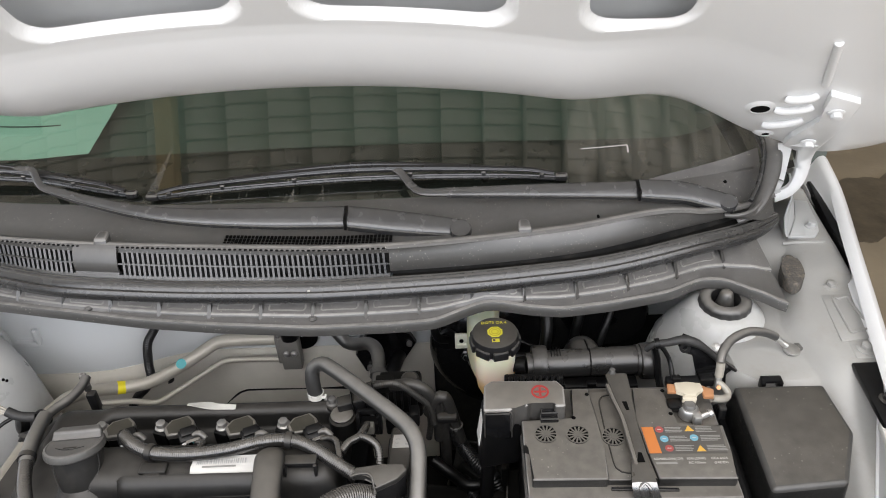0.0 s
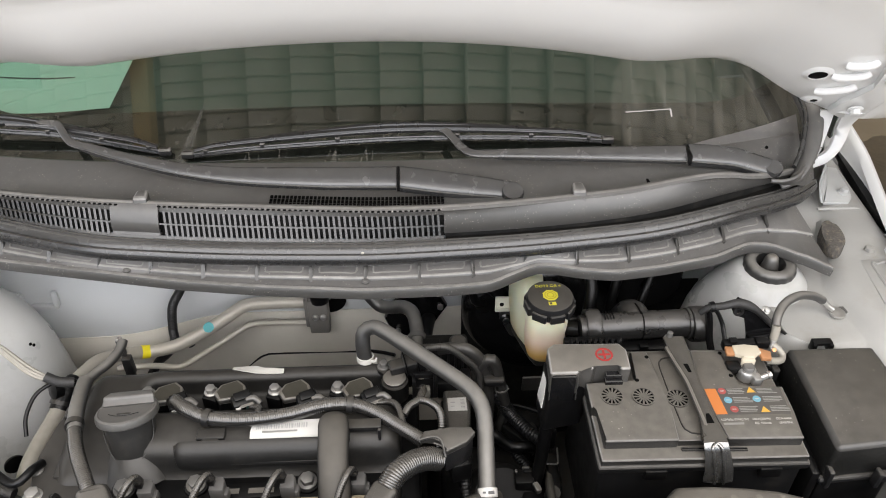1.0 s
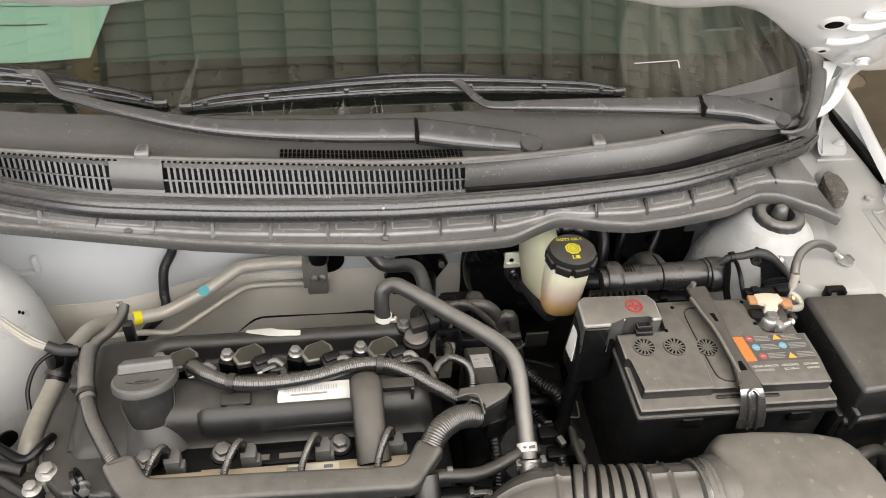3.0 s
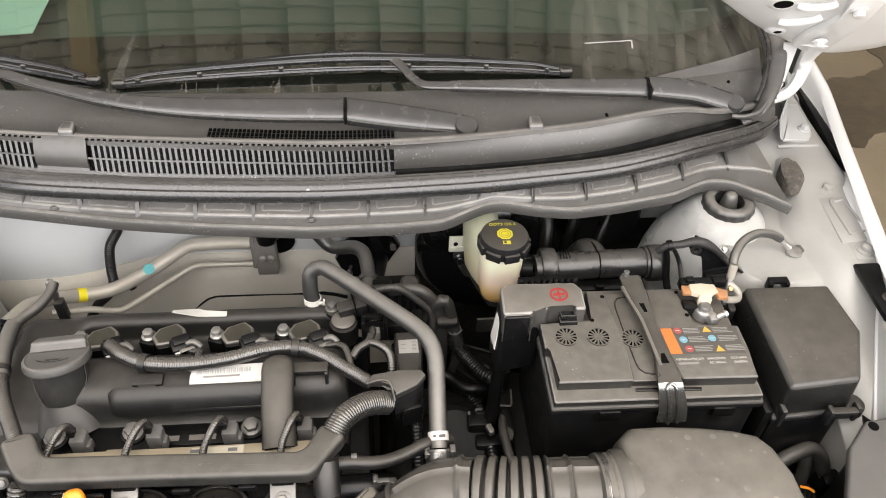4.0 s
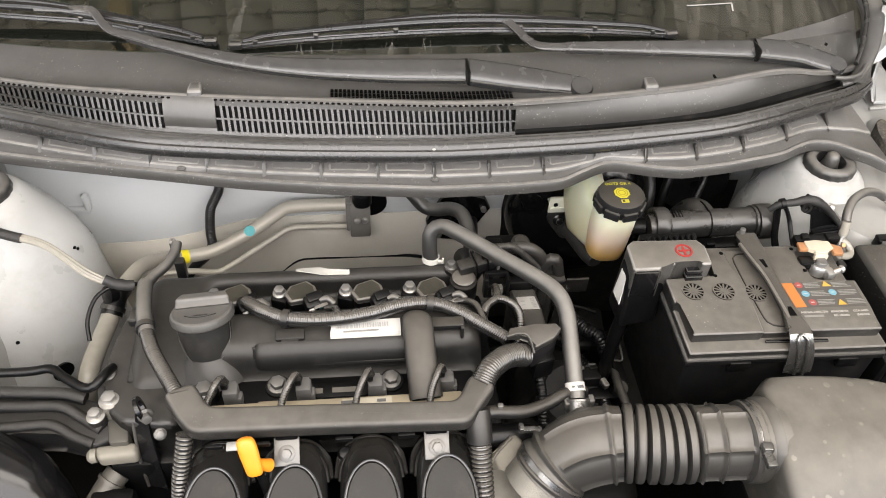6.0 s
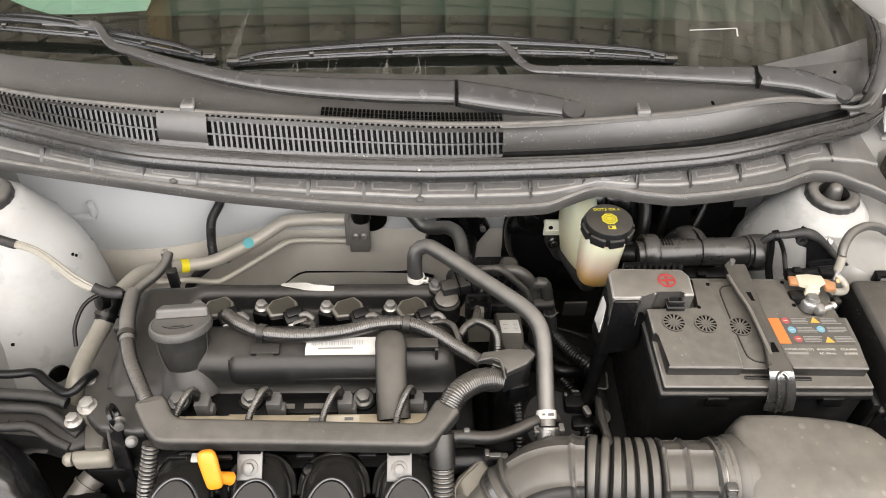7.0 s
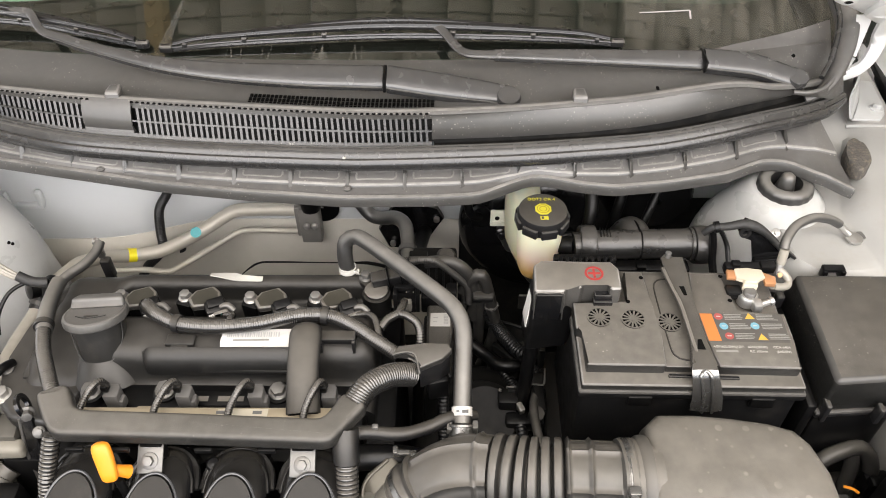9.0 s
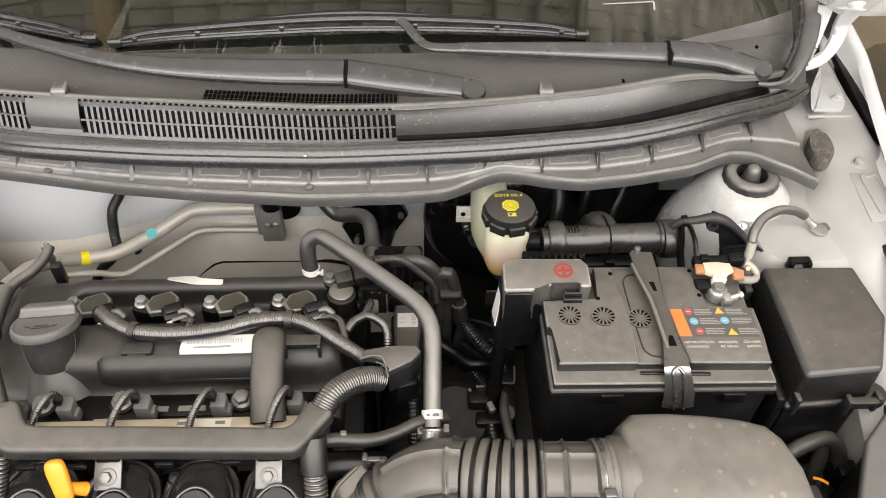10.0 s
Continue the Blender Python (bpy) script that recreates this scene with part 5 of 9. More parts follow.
    part("hinge_bolt", place(hexbolt(0.0065, 0.008, 0.0098), Matrix.Translation((X(0.5445), 0.988, 0.8525))), WHITE_HG, h, "painted bolt head")
    return h


hinge(1)
hinge(-1)

# ---------------------------------------------------------------- wipers
def bar_along(pts, widths, up=(0, -0.5, 0.866), t=0.008):
    """Pressed channel along a curve: flat top, folded sides."""
    C = spline(pts, 0.008)
    U = Vector(up).normalized()
    rows = []
    for i, c in enumerate(C):
        d = (C[min(i + 1, len(C) - 1)] - C[max(i - 1, 0)]).normalized()
        s = d.cross(U).normalized()
        f = i / (len(C) - 1) * (len(widths) - 1)
        k = min(int(f), len(widths) - 2)
        w = (widths[k] + (widths[k + 1] - widths[k]) * (f - k)) / 2
        d = min(0.005, 0.30 * w)
        rows.append([c - s * w - U * t, c - s * w - U * d, c - s * 0.93 * w - U * 0.55 * d, c - s * 0.65 * w - U * 0.16 * d, c - s * 0.2 * w, c + s * 0.2 * w, c + s * 0.65 * w - U * 0.16 * d, c + s * 0.93 * w - U * 0.55 * d, c + s * w - U * d, c + s * w - U * t])
    return loft(rows, close=True, caps=True, highlit=(1, 7))


def blade(pts, holder):
    """Wiper blade: rubber strip, bridges and claws."""
    C = [Vector(p) for p in pts]
    part("rubber_strip", tube([p + Vector((0, 0.001, -0.009)) for p in C], 0.0035, n=8), SEAL, holder)
    part("steel_spine", tube([p + Vector((0, -0.001, -0.0045)) for p in C], 0.0013, n=6), SPINE, holder, "steel spine of the blade")
    k = len(C)
    mid = C[k // 2]
    arch = [C[0].lerp(C[1], 0.15) + Vector((0, 0, 0.001)), C[1] + Vector((0, 0.003, 0.003)), mid + Vector((0, 0.004, 0.006)), C[-2] + Vector((0, 0.003, 0.003)), C[-1].lerp(C[-2], 0.15) + Vector((0, 0, 0.001))]
    part("outer_bridge", tube(arch, 0.0055, n=8, radii=[0.6, 1.0, 1.1, 1.0, 0.6]), BLADE, holder)
    # thin wire added as the highlight along the bridge's edge
    part("bridge_highlight", tube([p + Vector((0, -0.0052, 0.0008)) for p in arch], 0.0007, n=6), SPINE, holder, "edge highlight of the bridge, added as a thin wire")
    top = [mid.lerp(C[1], 0.8) + Vector((0, 0.006, 0.007)), mid + Vector((0, 0.008, 0.011)), mid.lerp(C[-2], 0.8) + Vector((0, 0.006, 0.007))]
    part("centre_bridge", tube(top, 0.0040, n=8, radii=[0.7, 1.15, 0.7]), BLADE, holder)
    for q in (0.25, 0.42, 0.58, 0.75):
        p = top[0].lerp(top[2], q) + Vector((0, -0.0015, 0.0062 - 0.012 * abs(q - 0.5)))
        part("bridge_slot", box(p.x, p.y, p.z, 0.020, 0.0022, 0.0022, 0.0005), COWL_D, holder)
    for f in (0.06, 0.22, 0.38, 0.62, 0.78, 0.94):
        g = f * (k - 1)
        i = min(int(g), k - 2)
        p = C[i].lerp(C[i + 1], g - i)
        part("claw", box(p.x, p.y + 0.001, p.z - 0.003, 0.007, 0.008, 0.008, 0.002), BLADE, holder)
    for p in (C[0], C[-1]):
        part("end_cap", box(p.x, p.y, p.z - 0.005, 0.018, 0.010, 0.011, 0.003), BLADE, holder)


w1 = empty("wiper", (0.3965, 0.956, 0.92), "black wiper arm and blade parked at the foot of the glass", "wiper", group="wipers")
part("pivot_cap", revolve([(0.002, -0.008), (0.0135, -0.008), (0.0138, 0.004), (0.0128, 0.0056), (0.002, 0.006)], (0.3825, 0.9290, 0.9392), (0, -0.35, 0.94)), WIPER, w1)
part("arm_head", bar_along([(0.393, 0.9275, 0.941), (0.36, 0.931, 0.950), (0.32, 0.935, 0.961), (0.255, 0.931, 0.971)], [0.026, 0.030, 0.032, 0.030], t=0.016), WIPER, w1)
part("arm_channel", bar_along([(0.250, 0.930, 0.970), (0.10, 0.929, 0.975), (-0.02, 0.928, 0.978)], [0.027, 0.020, 0.013], t=0.010), WIPER, w1)
part("arm_hinge_pin", box(0.252, 0.9305, 0.966, 0.004, 0.034, 0.016, 0.001), PLASTIC_D, w1)
part("arm_rod", bar_along([(-0.02, 0.928, 0.977), (-0.055, 0.930, 0.978), (-0.070, 0.945, 0.980), (-0.092, 0.980, 0.987), (-0.112, 0.988, 0.988), (-0.165, 0.985, 0.988)], [0.012, 0.011, 0.011, 0.011, 0.011, 0.010], t=0.005), WIPER, w1)
blade([(-0.463, 0.977, 0.961), (-0.39, 0.978, 0.969), (-0.28, 0.979, 0.976), (-0.16, 0.981, 0.980), (-0.04, 0.983, 0.978), (0.07, 0.986, 0.972), (0.151, 0.989, 0.963)], w1)

w2 = empty("wiper", (-0.004, 0.8855, 0.93), "black wiper arm and blade parked at the foot of the glass", "wiper", group="wipers")
part("pivot_cap", revolve([(0.002, -0.006), (0.0155, -0.006), (0.016, 0.006), (0.014, 0.010), (0.002, 0.011)], (-0.002, 0.888, 0.934), (0, -0.35, 0.94)), WIPER, w2)
part("arm_head", bar_along([(0.005, 0.890, 0.940), (-0.03, 0.890, 0.947), (-0.09, 0.886, 0.960), (-0.157, 0.882, 0.974)], [0.026, 0.031, 0.034, 0.033], t=0.017), WIPER, w2)
part("arm_channel", bar_along([(-0.162, 0.882, 0.974), (-0.28, 0.884, 0.976), (-0.38, 0.892, 0.977), (-0.46, 0.908, 0.979), (-0.54, 0.935, 0.983), (-0.595, 0.957, 0.987)], [0.032, 0.031, 0.026, 0.020, 0.015, 0.012], t=0.012), WIPER, w2)
part("arm_hinge_pin", box(-0.1595, 0.882, 0.969, 0.004, 0.037, 0.018, 0.001), PLASTIC_D, w2)
part("arm_rod", bar_along([(-0.595, 0.957, 0.986), (-0.617, 0.967, 0.988), (-0.632, 0.985, 0.991), (-0.645, 1.004, 0.995), (-0.66, 1.008, 0.996), (-0.72, 1.012, 0.996)], [0.012, 0.011, 0.011, 0.011, 0.011, 0.010], t=0.005), WIPER, w2)
blade([(-0.497, 0.986, 0.962), (-0.56, 0.994, 0.972), (-0.64, 1.004, 0.984), (-0.72, 1.012, 0.988), (-0.80, 1.024, 0.988), (-0.88, 1.036, 0.984), (-0.94, 1.045, 0.976)], w2)

# ---------------------------------------------------------------- battery and its fittings
batt = empty("battery", pose(0.185, 0.6115, 0.63, 0, 0, -1), "black car battery with printed warning label and round vents", "battery")
rim = [(-0.1225, -0.0875), (0.1225, -0.0875), (0.1225, 0.0875), (-0.1225, 0.0875)]
part("case", join(prism([(x * 0.965, y * 0.955) for x, y in rim], 0.0, 0.170, 0.006, 3), prism(rim, 0.163, 0.175, 0.003, 2)), BATT_D, batt, "black ribbed case", local=True)
for x in (-0.055, 0.078):
    part("grip_notch", box(x, -0.0868, 0.160, 0.026, 0.006, 0.016, 0.002), PLASTIC_D, batt, local=True)
part("lid", prism([(x * 0.975, y * 0.965) for x, y in rim], 0.172, 0.184, 0.0018, 2), BATT, batt, "grey-black lid", local=True)
left = [(-0.114, -0.068), (-0.029, -0.068), (-0.027, -0.02), (-0.030, 0.02), (-0.034, 0.070), (-0.056, 0.070), (-0.056, 0.020), (-0.121, 0.020), (-0.121, -0.018), (-0.114, -0.021)]
right = [(0.0275, -0.068), (0.115, -0.069), (0.1155, -0.030), (0.118, -0.027), (0.118, 0.008), (0.064, 0.008), (0.060, 0.068), (0.022, 0.070), (0.018, 0.02), (0.021, -0.02)]
part("raised_cover", prism(left, 0.180, 0.198, 0.0018, 2), BATT, batt, local=True)
part("raised_cover", prism(right, 0.180, 0.198, 0.0018, 2), BATT, batt, local=True)
part("centre_plate", prism([(-0.0285, -0.066), (0.027, -0.066), (0.0175, 0.0), (0.0215, 0.069), (-0.0335, 0.069), (-0.0265, 0.0)], 0.180, 0.1935, 0.001), BATT, batt, local=True)
# oblong outline pressed into the centre plate
track = [(0.010, -0.058), (-0.005, -0.057), (-0.017, -0.050), (-0.020, -0.02), (-0.022, 0.03), (-0.021, 0.055), (-0.012, 0.062), (0.004, 0.062)]
part("oval_groove", tube([(x, y, 0.1936) for x, y in track], 0.0011, n=6), BATT_D, batt, local=True)
for x, y in ((-0.0934, -0.0025), (-0.0555, -0.0045), (-0.0135, -0.0045)):
    top = 0.198 if x < -0.03 else 0.1935
    v = part("vent", revolve([(0.0003, 0.0002), (0.0137, 0.0002), (0.0137, 0.0008), (0.0003, 0.0008)], (x, y, top), n=30), COWL_D, batt, "round slotted vent", local=True)
    ring = [revolve([(0.0124, 0.0005), (0.0138, 0.0005), (0.0138, 0.0016), (0.0124, 0.0016)], (x, y, top), n=30), revolve([(0.0003, 0.0005), (0.0034, 0.0005), (0.0034, 0.0015), (0.0003, 0.0015)], (x, y, top), n=14)]
    for k in range(14):
        ring.append(place(box(0.0080, 0, 0.0009, 0.0095, 0.0020, 0.0006, 0), Matrix.Translation((x, y, top)) @ pose(0, 0, 0, 0, 0, k * 360 / 14)))
    part("vent_spokes", join(*ring), BATT, v, local=True)
for x, y in ((-0.0575, 0.022), (0.0605, 0.026), (0.0585, 0.064), (-0.0365, 0.060)):
    part("lid_hole", revolve([(0.0002, 0.0002), (0.0026, 0.0002), (0.0026, 0.0006), (0.0002, 0.0006)], (x, y, 0.198), n=14), COWL_D, batt, "small dark hole", local=True)
# printed label
lab = part("label", prism([(0.0215, -0.034), (0.112, -0.035), (0.114, 0.006), (0.0205, 0.006)], 0.1980, 0.1983, 0), mat("label_film", (0.072, 0.067, 0.060), 0.34, var=0.05), batt, "printed warning label", local=True)
part("orange_field", prism([(0.0235, -0.0335), (0.0375, -0.0335), (0.0345, 0.0055), (0.0210, 0.0055)], 0.1983, 0.1985, 0), ORANGE_L, lab, local=True)
for x, y, m in ((0.0415, 0.0015, REDPINK), (0.0445, -0.0125, BLUE), (0.0475, -0.0265, REDPINK), (0.0795, -0.0115, BLUE)):
    part("symbol", revolve([(0.0002, 0.0), (0.0048, 0.0), (0.0048, 0.0003), (0.0002, 0.0003)], (x, y, 0.1983), n=22), m, lab, local=True)
    part("symbol_mark", box(x, y, 0.1987, 0.0045, 0.0010, 0.0002, 0, m=None), PRINT_W, lab, local=True)
for x, y in ((0.0765, 0.0025), (0.0835, -0.0275)):
    part("symbol", prism([(x - 0.0055, y - 0.0040), (x + 0.0055, y - 0.0040), (x, y + 0.0048)], 0.1983, 0.1986, 0), AMBER, lab, local=True)
random.seed(4)
for x0, y0 in ((0.048, 0.0045), (0.051, -0.0090), (0.054, -0.0230), (0.084, 0.0045), (0.087, -0.0085), (0.091, -0.0230)):
    for k in range(4):
        w = 0.018 + 0.006 * random.random()
        part("text_bar", box(x0 + w / 2, y0 - 0.0023 * k, 0.1985, w, 0.0009, 0.0003, 0), INKBAR, lab, local=True)
for txt, x, y, s in (("AGM60L-DIN(12V)", 0.0430, -0.0415, 0.0042), ("60Ah(20HR)", 0.0745, -0.0415, 0.0042), ("CCA 640A", 0.1010, -0.0415, 0.0042), ("RC 100min", 0.0745, -0.0475, 0.0042), ("(SAE/EN)", 0.1015, -0.0475, 0.0042)):
    part("lettering", lettering(txt, s, Matrix.Translation((x, y, 0.1983))), PRINT_W, lab, local=True)
part("text_bar", box(0.040, -0.0475, 0.1984, 0.024, 0.0028, 0.0003, 0), INKBAR, lab, local=True)

# hold-down bracket
hold = empty("battery_clamp", (0.190, 0.61, 0.63), "black steel clamp strap across the battery", "clamp")
H = Matrix.Translation((0.185, 0.6115, 0.63)) @ pose(0, 0, 0, 0, 0, -1)
band = [(0.004, 0.088), (0.0055, 0.055), (0.0070, 0.040), (0.0090, 0.0), (0.0100, -0.040), (0.0090, -0.0735)]
rows = [[(x - w, y, 0.2035 - 0.004), (x - w, y, 0.2045), (x - w + 0.002, y, 0.206), (x + w - 0.002, y, 0.206), (x + w, y, 0.2045), (x + w, y, 0.2035 - 0.004)] for (x, y), w in zip(band, (0.0135, 0.0125, 0.0100, 0.0074, 0.0088, 0.0146))]
part("strap", place(loft(rows, close=True, caps=True, highlit=(1, 3)), H), STRAP, hold)
part("side_rail", place(tube([(-0.010, 0.070, 0.204), (-0.0065, 0.045, 0.205), (-0.001, 0.012, 0.2065), (0.001, -0.020, 0.2065), (0.004, -0.060, 0.204)], 0.0026, n=8), H), PLASTIC_L, hold)
part("slot", place(prism([(0.003, 0.040), (0.0090, 0.040), (0.0100, 0.026), (0.0060, 0.026)], 0.2058, 0.2063, 0), H), COWL_D, hold)
part("slot", place(prism([(0.0080, -0.038), (0.0122, -0.038), (0.0142, -0.052), (0.0050, -0.052)], 0.2058, 0.2063, 0), H), COWL_D, hold)
bend = [(-0.055, 0.2068, 0.0085, 0.0096), (-0.068, 0.2068, 0.0080, 0.0118), (-0.0785, 0.2058, 0.0078, 0.0136), (-0.0835, 0.2020, 0.0084, 0.0140), (-0.0865, 0.1940, 0.0105, 0.0147), (-0.0885, 0.1840, 0.0132, 0.0156), (-0.0908, 0.1680, 0.0166, 0.0166), (-0.0925, 0.1480, 0.0190, 0.0176)]
part("head_plate", place(thick(loft([[(c - w, y, z), (c + w, y, z)] for y, z, c, w in bend[:3]]), 0.0018), H), STRAP, hold)
part("spring_clip", place(thick(loft([[(c - w, y + 0.0015, z), (c - 0.5 * w, y, z), (c + 0.5 * w, y, z), (c + w, y + 0.0015, z)] for y, z, c, w in bend[2:]]), 0.0018), H), CLIP2, hold, "polished spring clip")
legs = [(y - 0.0012, z + 0.0008, c) for y, z, c, w in bend[3:]]
part("clip_bead", place(tube([(c - 0.0052, y, z) for y, z, c in legs[::-1]] + [(0.0030 + 0.0050, -0.0800, 0.2060)] + [(c + 0.0052, y, z) for y, z, c in legs], 0.0020, n=8, step=0.003), H), CLIP2, hold, "raised bead of the clip")
part("cross_tab", place(prism([(-0.026, -0.0745), (0.050, -0.0765), (0.050, -0.0725), (-0.026, -0.0705)], 0.1845, 0.1875, 0.0008), H), GLOSS_D, hold)
part("stud", place(hexbolt(0.004, 0.010, 0.006), Matrix.Translation((0.1855, 0.700, 0.833))), TIN, hold)

# positive terminal cover
tc = empty("terminal_cover", (0.068, 0.655, 0.77), "worn grey plastic terminal cover with a red plus sign", "terminal cover")
part("cover_top", prism([(0.018, 0.629), (0.052, 0.629), (0.055, 0.634), (0.071, 0.635), (0.0755, 0.641), (0.1035, 0.641), (0.1045, 0.633), (0.117, 0.633), (0.1185, 0.664), (0.111, 0.676), (0.030, 0.678), (0.020, 0.670)], 0.812, 0.852, 0.0024, 3), PLASTIC_L, tc)
part("cover_panel", prism([(0.0205, 0.6265), (0.0500, 0.6265), (0.0500, 0.630), (0.0205, 0.630)], 0.803, 0.8475, 0.0012), GLOSS_D, tc, "glossy black front face")
part("panel_edge", tube([(0.0195, 0.6262, 0.804), (0.0192, 0.6265, 0.826), (0.0195, 0.628, 0.848), (0.034, 0.628, 0.8495), (0.0512, 0.628, 0.848), (0.0520, 0.6265, 0.826), (0.0525, 0.6262, 0.806)], 0.0007, n=6, step=0.003), PLASTIC_L, tc, "thin pale edge")
part("latch", join(box(0.098, 0.636, 0.838, 0.020, 0.008, 0.006, 0.001), box(0.098, 0.633, 0.831, 0.022, 0.010, 0.007, 0.001)), GLOSS_D, tc, "black latch")
bm = prism([(0.012, 0.612), (0.062, 0.620), (0.066, 0.636), (0.064, 0.668), (0.020, 0.672), (0.010, 0.655)], 0.762, 0.835, 0.006, 3)
for v in bm.verts:
    if v.co.z > 0.80:
        v.co.y += 0.016 * (1 - (v.co.y - 0.612) / 0.06) + 0.004
        v.co.x += 0.006
part("cover_skirt", bm, PLASTIC_D, tc, "black glossy skirt")
part("side_label", thick(loft([[(0.0125, 0.628, 0.790), (0.0185, 0.641, 0.826)], [(0.0110, 0.650, 0.790), (0.0168, 0.656, 0.826)]]), 0.0012), WHITE_PL, tc, "white label")
PM = Matrix.Translation((0.0885, 0.6565, 0.852))
part("plus_ring", place(revolve([(0.0085, 0), (0.0108, 0), (0.0108, 0.0008), (0.0085, 0.0008)], n=30), PM), RED, tc, "red ring print")
part("plus_sign", place(join(box(0, 0, 0.0005, 0.014, 0.0026, 0.0009, 0), box(0, 0, 0.0005, 0.0026, 0.014, 0.0008, 0)), PM), RED, tc, "red plus print")
teeth = [box(0.055 + 0.0075 * k, 0.690, 0.838, 0.0045, 0.010, 0.010, 0.002) for k in range(9)]
part("comb_edge", join(*teeth, box(0.085, 0.697, 0.832, 0.075, 0.010, 0.014, 0.002)), PLASTIC_D, tc)
part("cable", tube([(0.030, 0.64, 0.78), (0.022, 0.632, 0.73), (0.018, 0.625, 0.66), (0.0, 0.60, 0.58), (-0.01, 0.57, 0.50)], 0.009, n=10), PLASTIC_D, tc)

# negative terminal, sensor and earth cable
nt_ = empty("negative_terminal", (0.281, 0.660, 0.81), "metal battery clamp with copper bar and earth cable", "battery terminal")
part("clamp_ring", revolve([(0.006, 0), (0.0118, 0), (0.0118, 0.011), (0.0096, 0.014), (0.006, 0.014)], (0.2705, 0.645, 0.816), n=24), STEEL, nt_)
part("terminal_post", revolve([(0.001, 0), (0.0080, 0), (0.0074, 0.020), (0.0062, 0.0215), (0.001, 0.0215)], (0.2705, 0.645, 0.814), n=24), TIN, nt_)
part("clamp_bolt", place(tube([(0, 0, 0), (0, 0, 0.014)], 0.0036, n=8), Matrix.Translation((0.279, 0.631, 0.826)) @ pose(0, 0, 0, 0, 76, 14)), STEEL, nt_)
part("clamp_nut", place(hexbolt(0.0048, 0.005, 0.0052), Matrix.Translation((0.291, 0.634, 0.829)) @ pose(0, 0, 0, 0, 76, 14)), STEEL, nt_)
part("clamp_lug", box(0.277, 0.632, 0.824, 0.011, 0.014, 0.014, 0.003, m=None), STEEL, nt_)
part("busbar", prism([(0.257, 0.660), (0.264, 0.659), (0.267, 0.655), (0.281, 0.654), (0.284, 0.660), (0.291, 0.661), (0.290, 0.674), (0.274, 0.677), (0.258, 0.676)], 0.836, 0.841, 0.0012), CREAM, nt_, "cream insulated bar")
part("busbar_neck", prism([(0.262, 0.650), (0.280, 0.649), (0.281, 0.657), (0.265, 0.658)], 0.830, 0.8395, 0.002), CREAM, nt_)
part("copper_end", prism([(0.289, 0.653), (0.301, 0.652), (0.304, 0.664), (0.290, 0.672)], 0.834, 0.8395, 0.001), COPPER, nt_, "copper bar end")
part("copper_end", prism([(0.247, 0.662), (0.2575, 0.661), (0.2585, 0.675), (0.249, 0.676)], 0.835, 0.8395, 0.001), COPPER, nt_)
part("sensor_block", join(box(0.276, 0.684, 0.833, 0.052, 0.012, 0.012, 0.002), box(0.262, 0.683, 0.841, 0.010, 0.008, 0.006, 0.001), box(0.300, 0.683, 0.836, 0.018, 0.012, 0.012, 0.002)), PLASTIC_D, nt_)
part("connector", join(box(0.254, 0.652, 0.826, 0.018, 0.014, 0.012, 0.002), box(0.252, 0.645, 0.828, 0.010, 0.003, 0.006, 0.0006)), PLASTIC_D, nt_)
part("crimp", tube([(0.3185, 0.693, 0.856), (0.318, 0.690, 0.848), (0.317, 0.687, 0.838)], 0.0055, n=12), WRAP, nt_, "pale cable crimp")
part("cable_lug", tube([(0.317, 0.687, 0.840), (0.316, 0.684, 0.832), (0.315, 0.680, 0.826)], 0.0046, n=10), STEEL, nt_, "metal cable lug")
part("lug_rivet", revolve([(0.0004, 0), (0.0028, 0), (0.0028, 0.002), (0.0004, 0.0025)], (0.3135, 0.6735, 0.832), (0, -0.7, 0.7), n=14), COPPER, nt_)
part("cable_sleeve", tube([(0.3155, 0.682, 0.832), (0.322, 0.677, 0.829), (0.3265, 0.672, 0.823), (0.3225, 0.665, 0.822), (0.312, 0.660, 0.826), (0.301, 0.657, 0.831)], 0.0046, n=10), WRAP, nt_, "clear cable sleeve")
part("earth_cable", tube([(0.3185, 0.6945, 0.854), (0.323, 0.705, 0.861), (0.340, 0.725, 0.864), (0.366, 0.741, 0.862), (0.393, 0.751, 0.851), (0.412, 0.756, 0.838)], 0.0058, n=14), RUBBER, nt_, "grey-black earth cable")
part("cable_end", tube([(0.411, 0.756, 0.839), (0.420, 0.754, 0.830), (0.428, 0.751, 0.825)], 0.0042, n=10), STEEL, nt_)
part("cable_eyelet", prism(circle(0.434, 0.748, 0.011, 18), 0.8195, 0.8225, 0.0008), STEEL, nt_)

# black bracket and loom beside the tower
bk = empty("cable_bracket", (0.275, 0.745, 0.80), "black cable bracket with taped loom beside the tower", "bracket")
BK = Matrix.Translation((0.30, 0.731, 0.83)) @ pose(0, 0, 0, 78, 0, 0)
part("bracket_plate", place(prism([(-0.018, 0.036), (0.004, 0.026), (0.031, 0.0), (0.060, -0.022), (0.043, -0.042), (0.004, -0.036), (0.003, -0.024), (-0.003, 0.004), (-0.012, 0.006), (-0.019, 0.010), (-0.0235, 0.018), (-0.022, 0.028)], -0.0015, 0.0015, 0.0008), BK), GLOSS_D, bk)
part("bracket_flange", place(prism([(-0.003, 0.022), (0.004, 0.026), (0.031, 0.0), (0.060, -0.022), (0.054, -0.022), (0.028, -0.006)], -0.0015, 0.008, 0.001), BK), PLASTIC, bk)
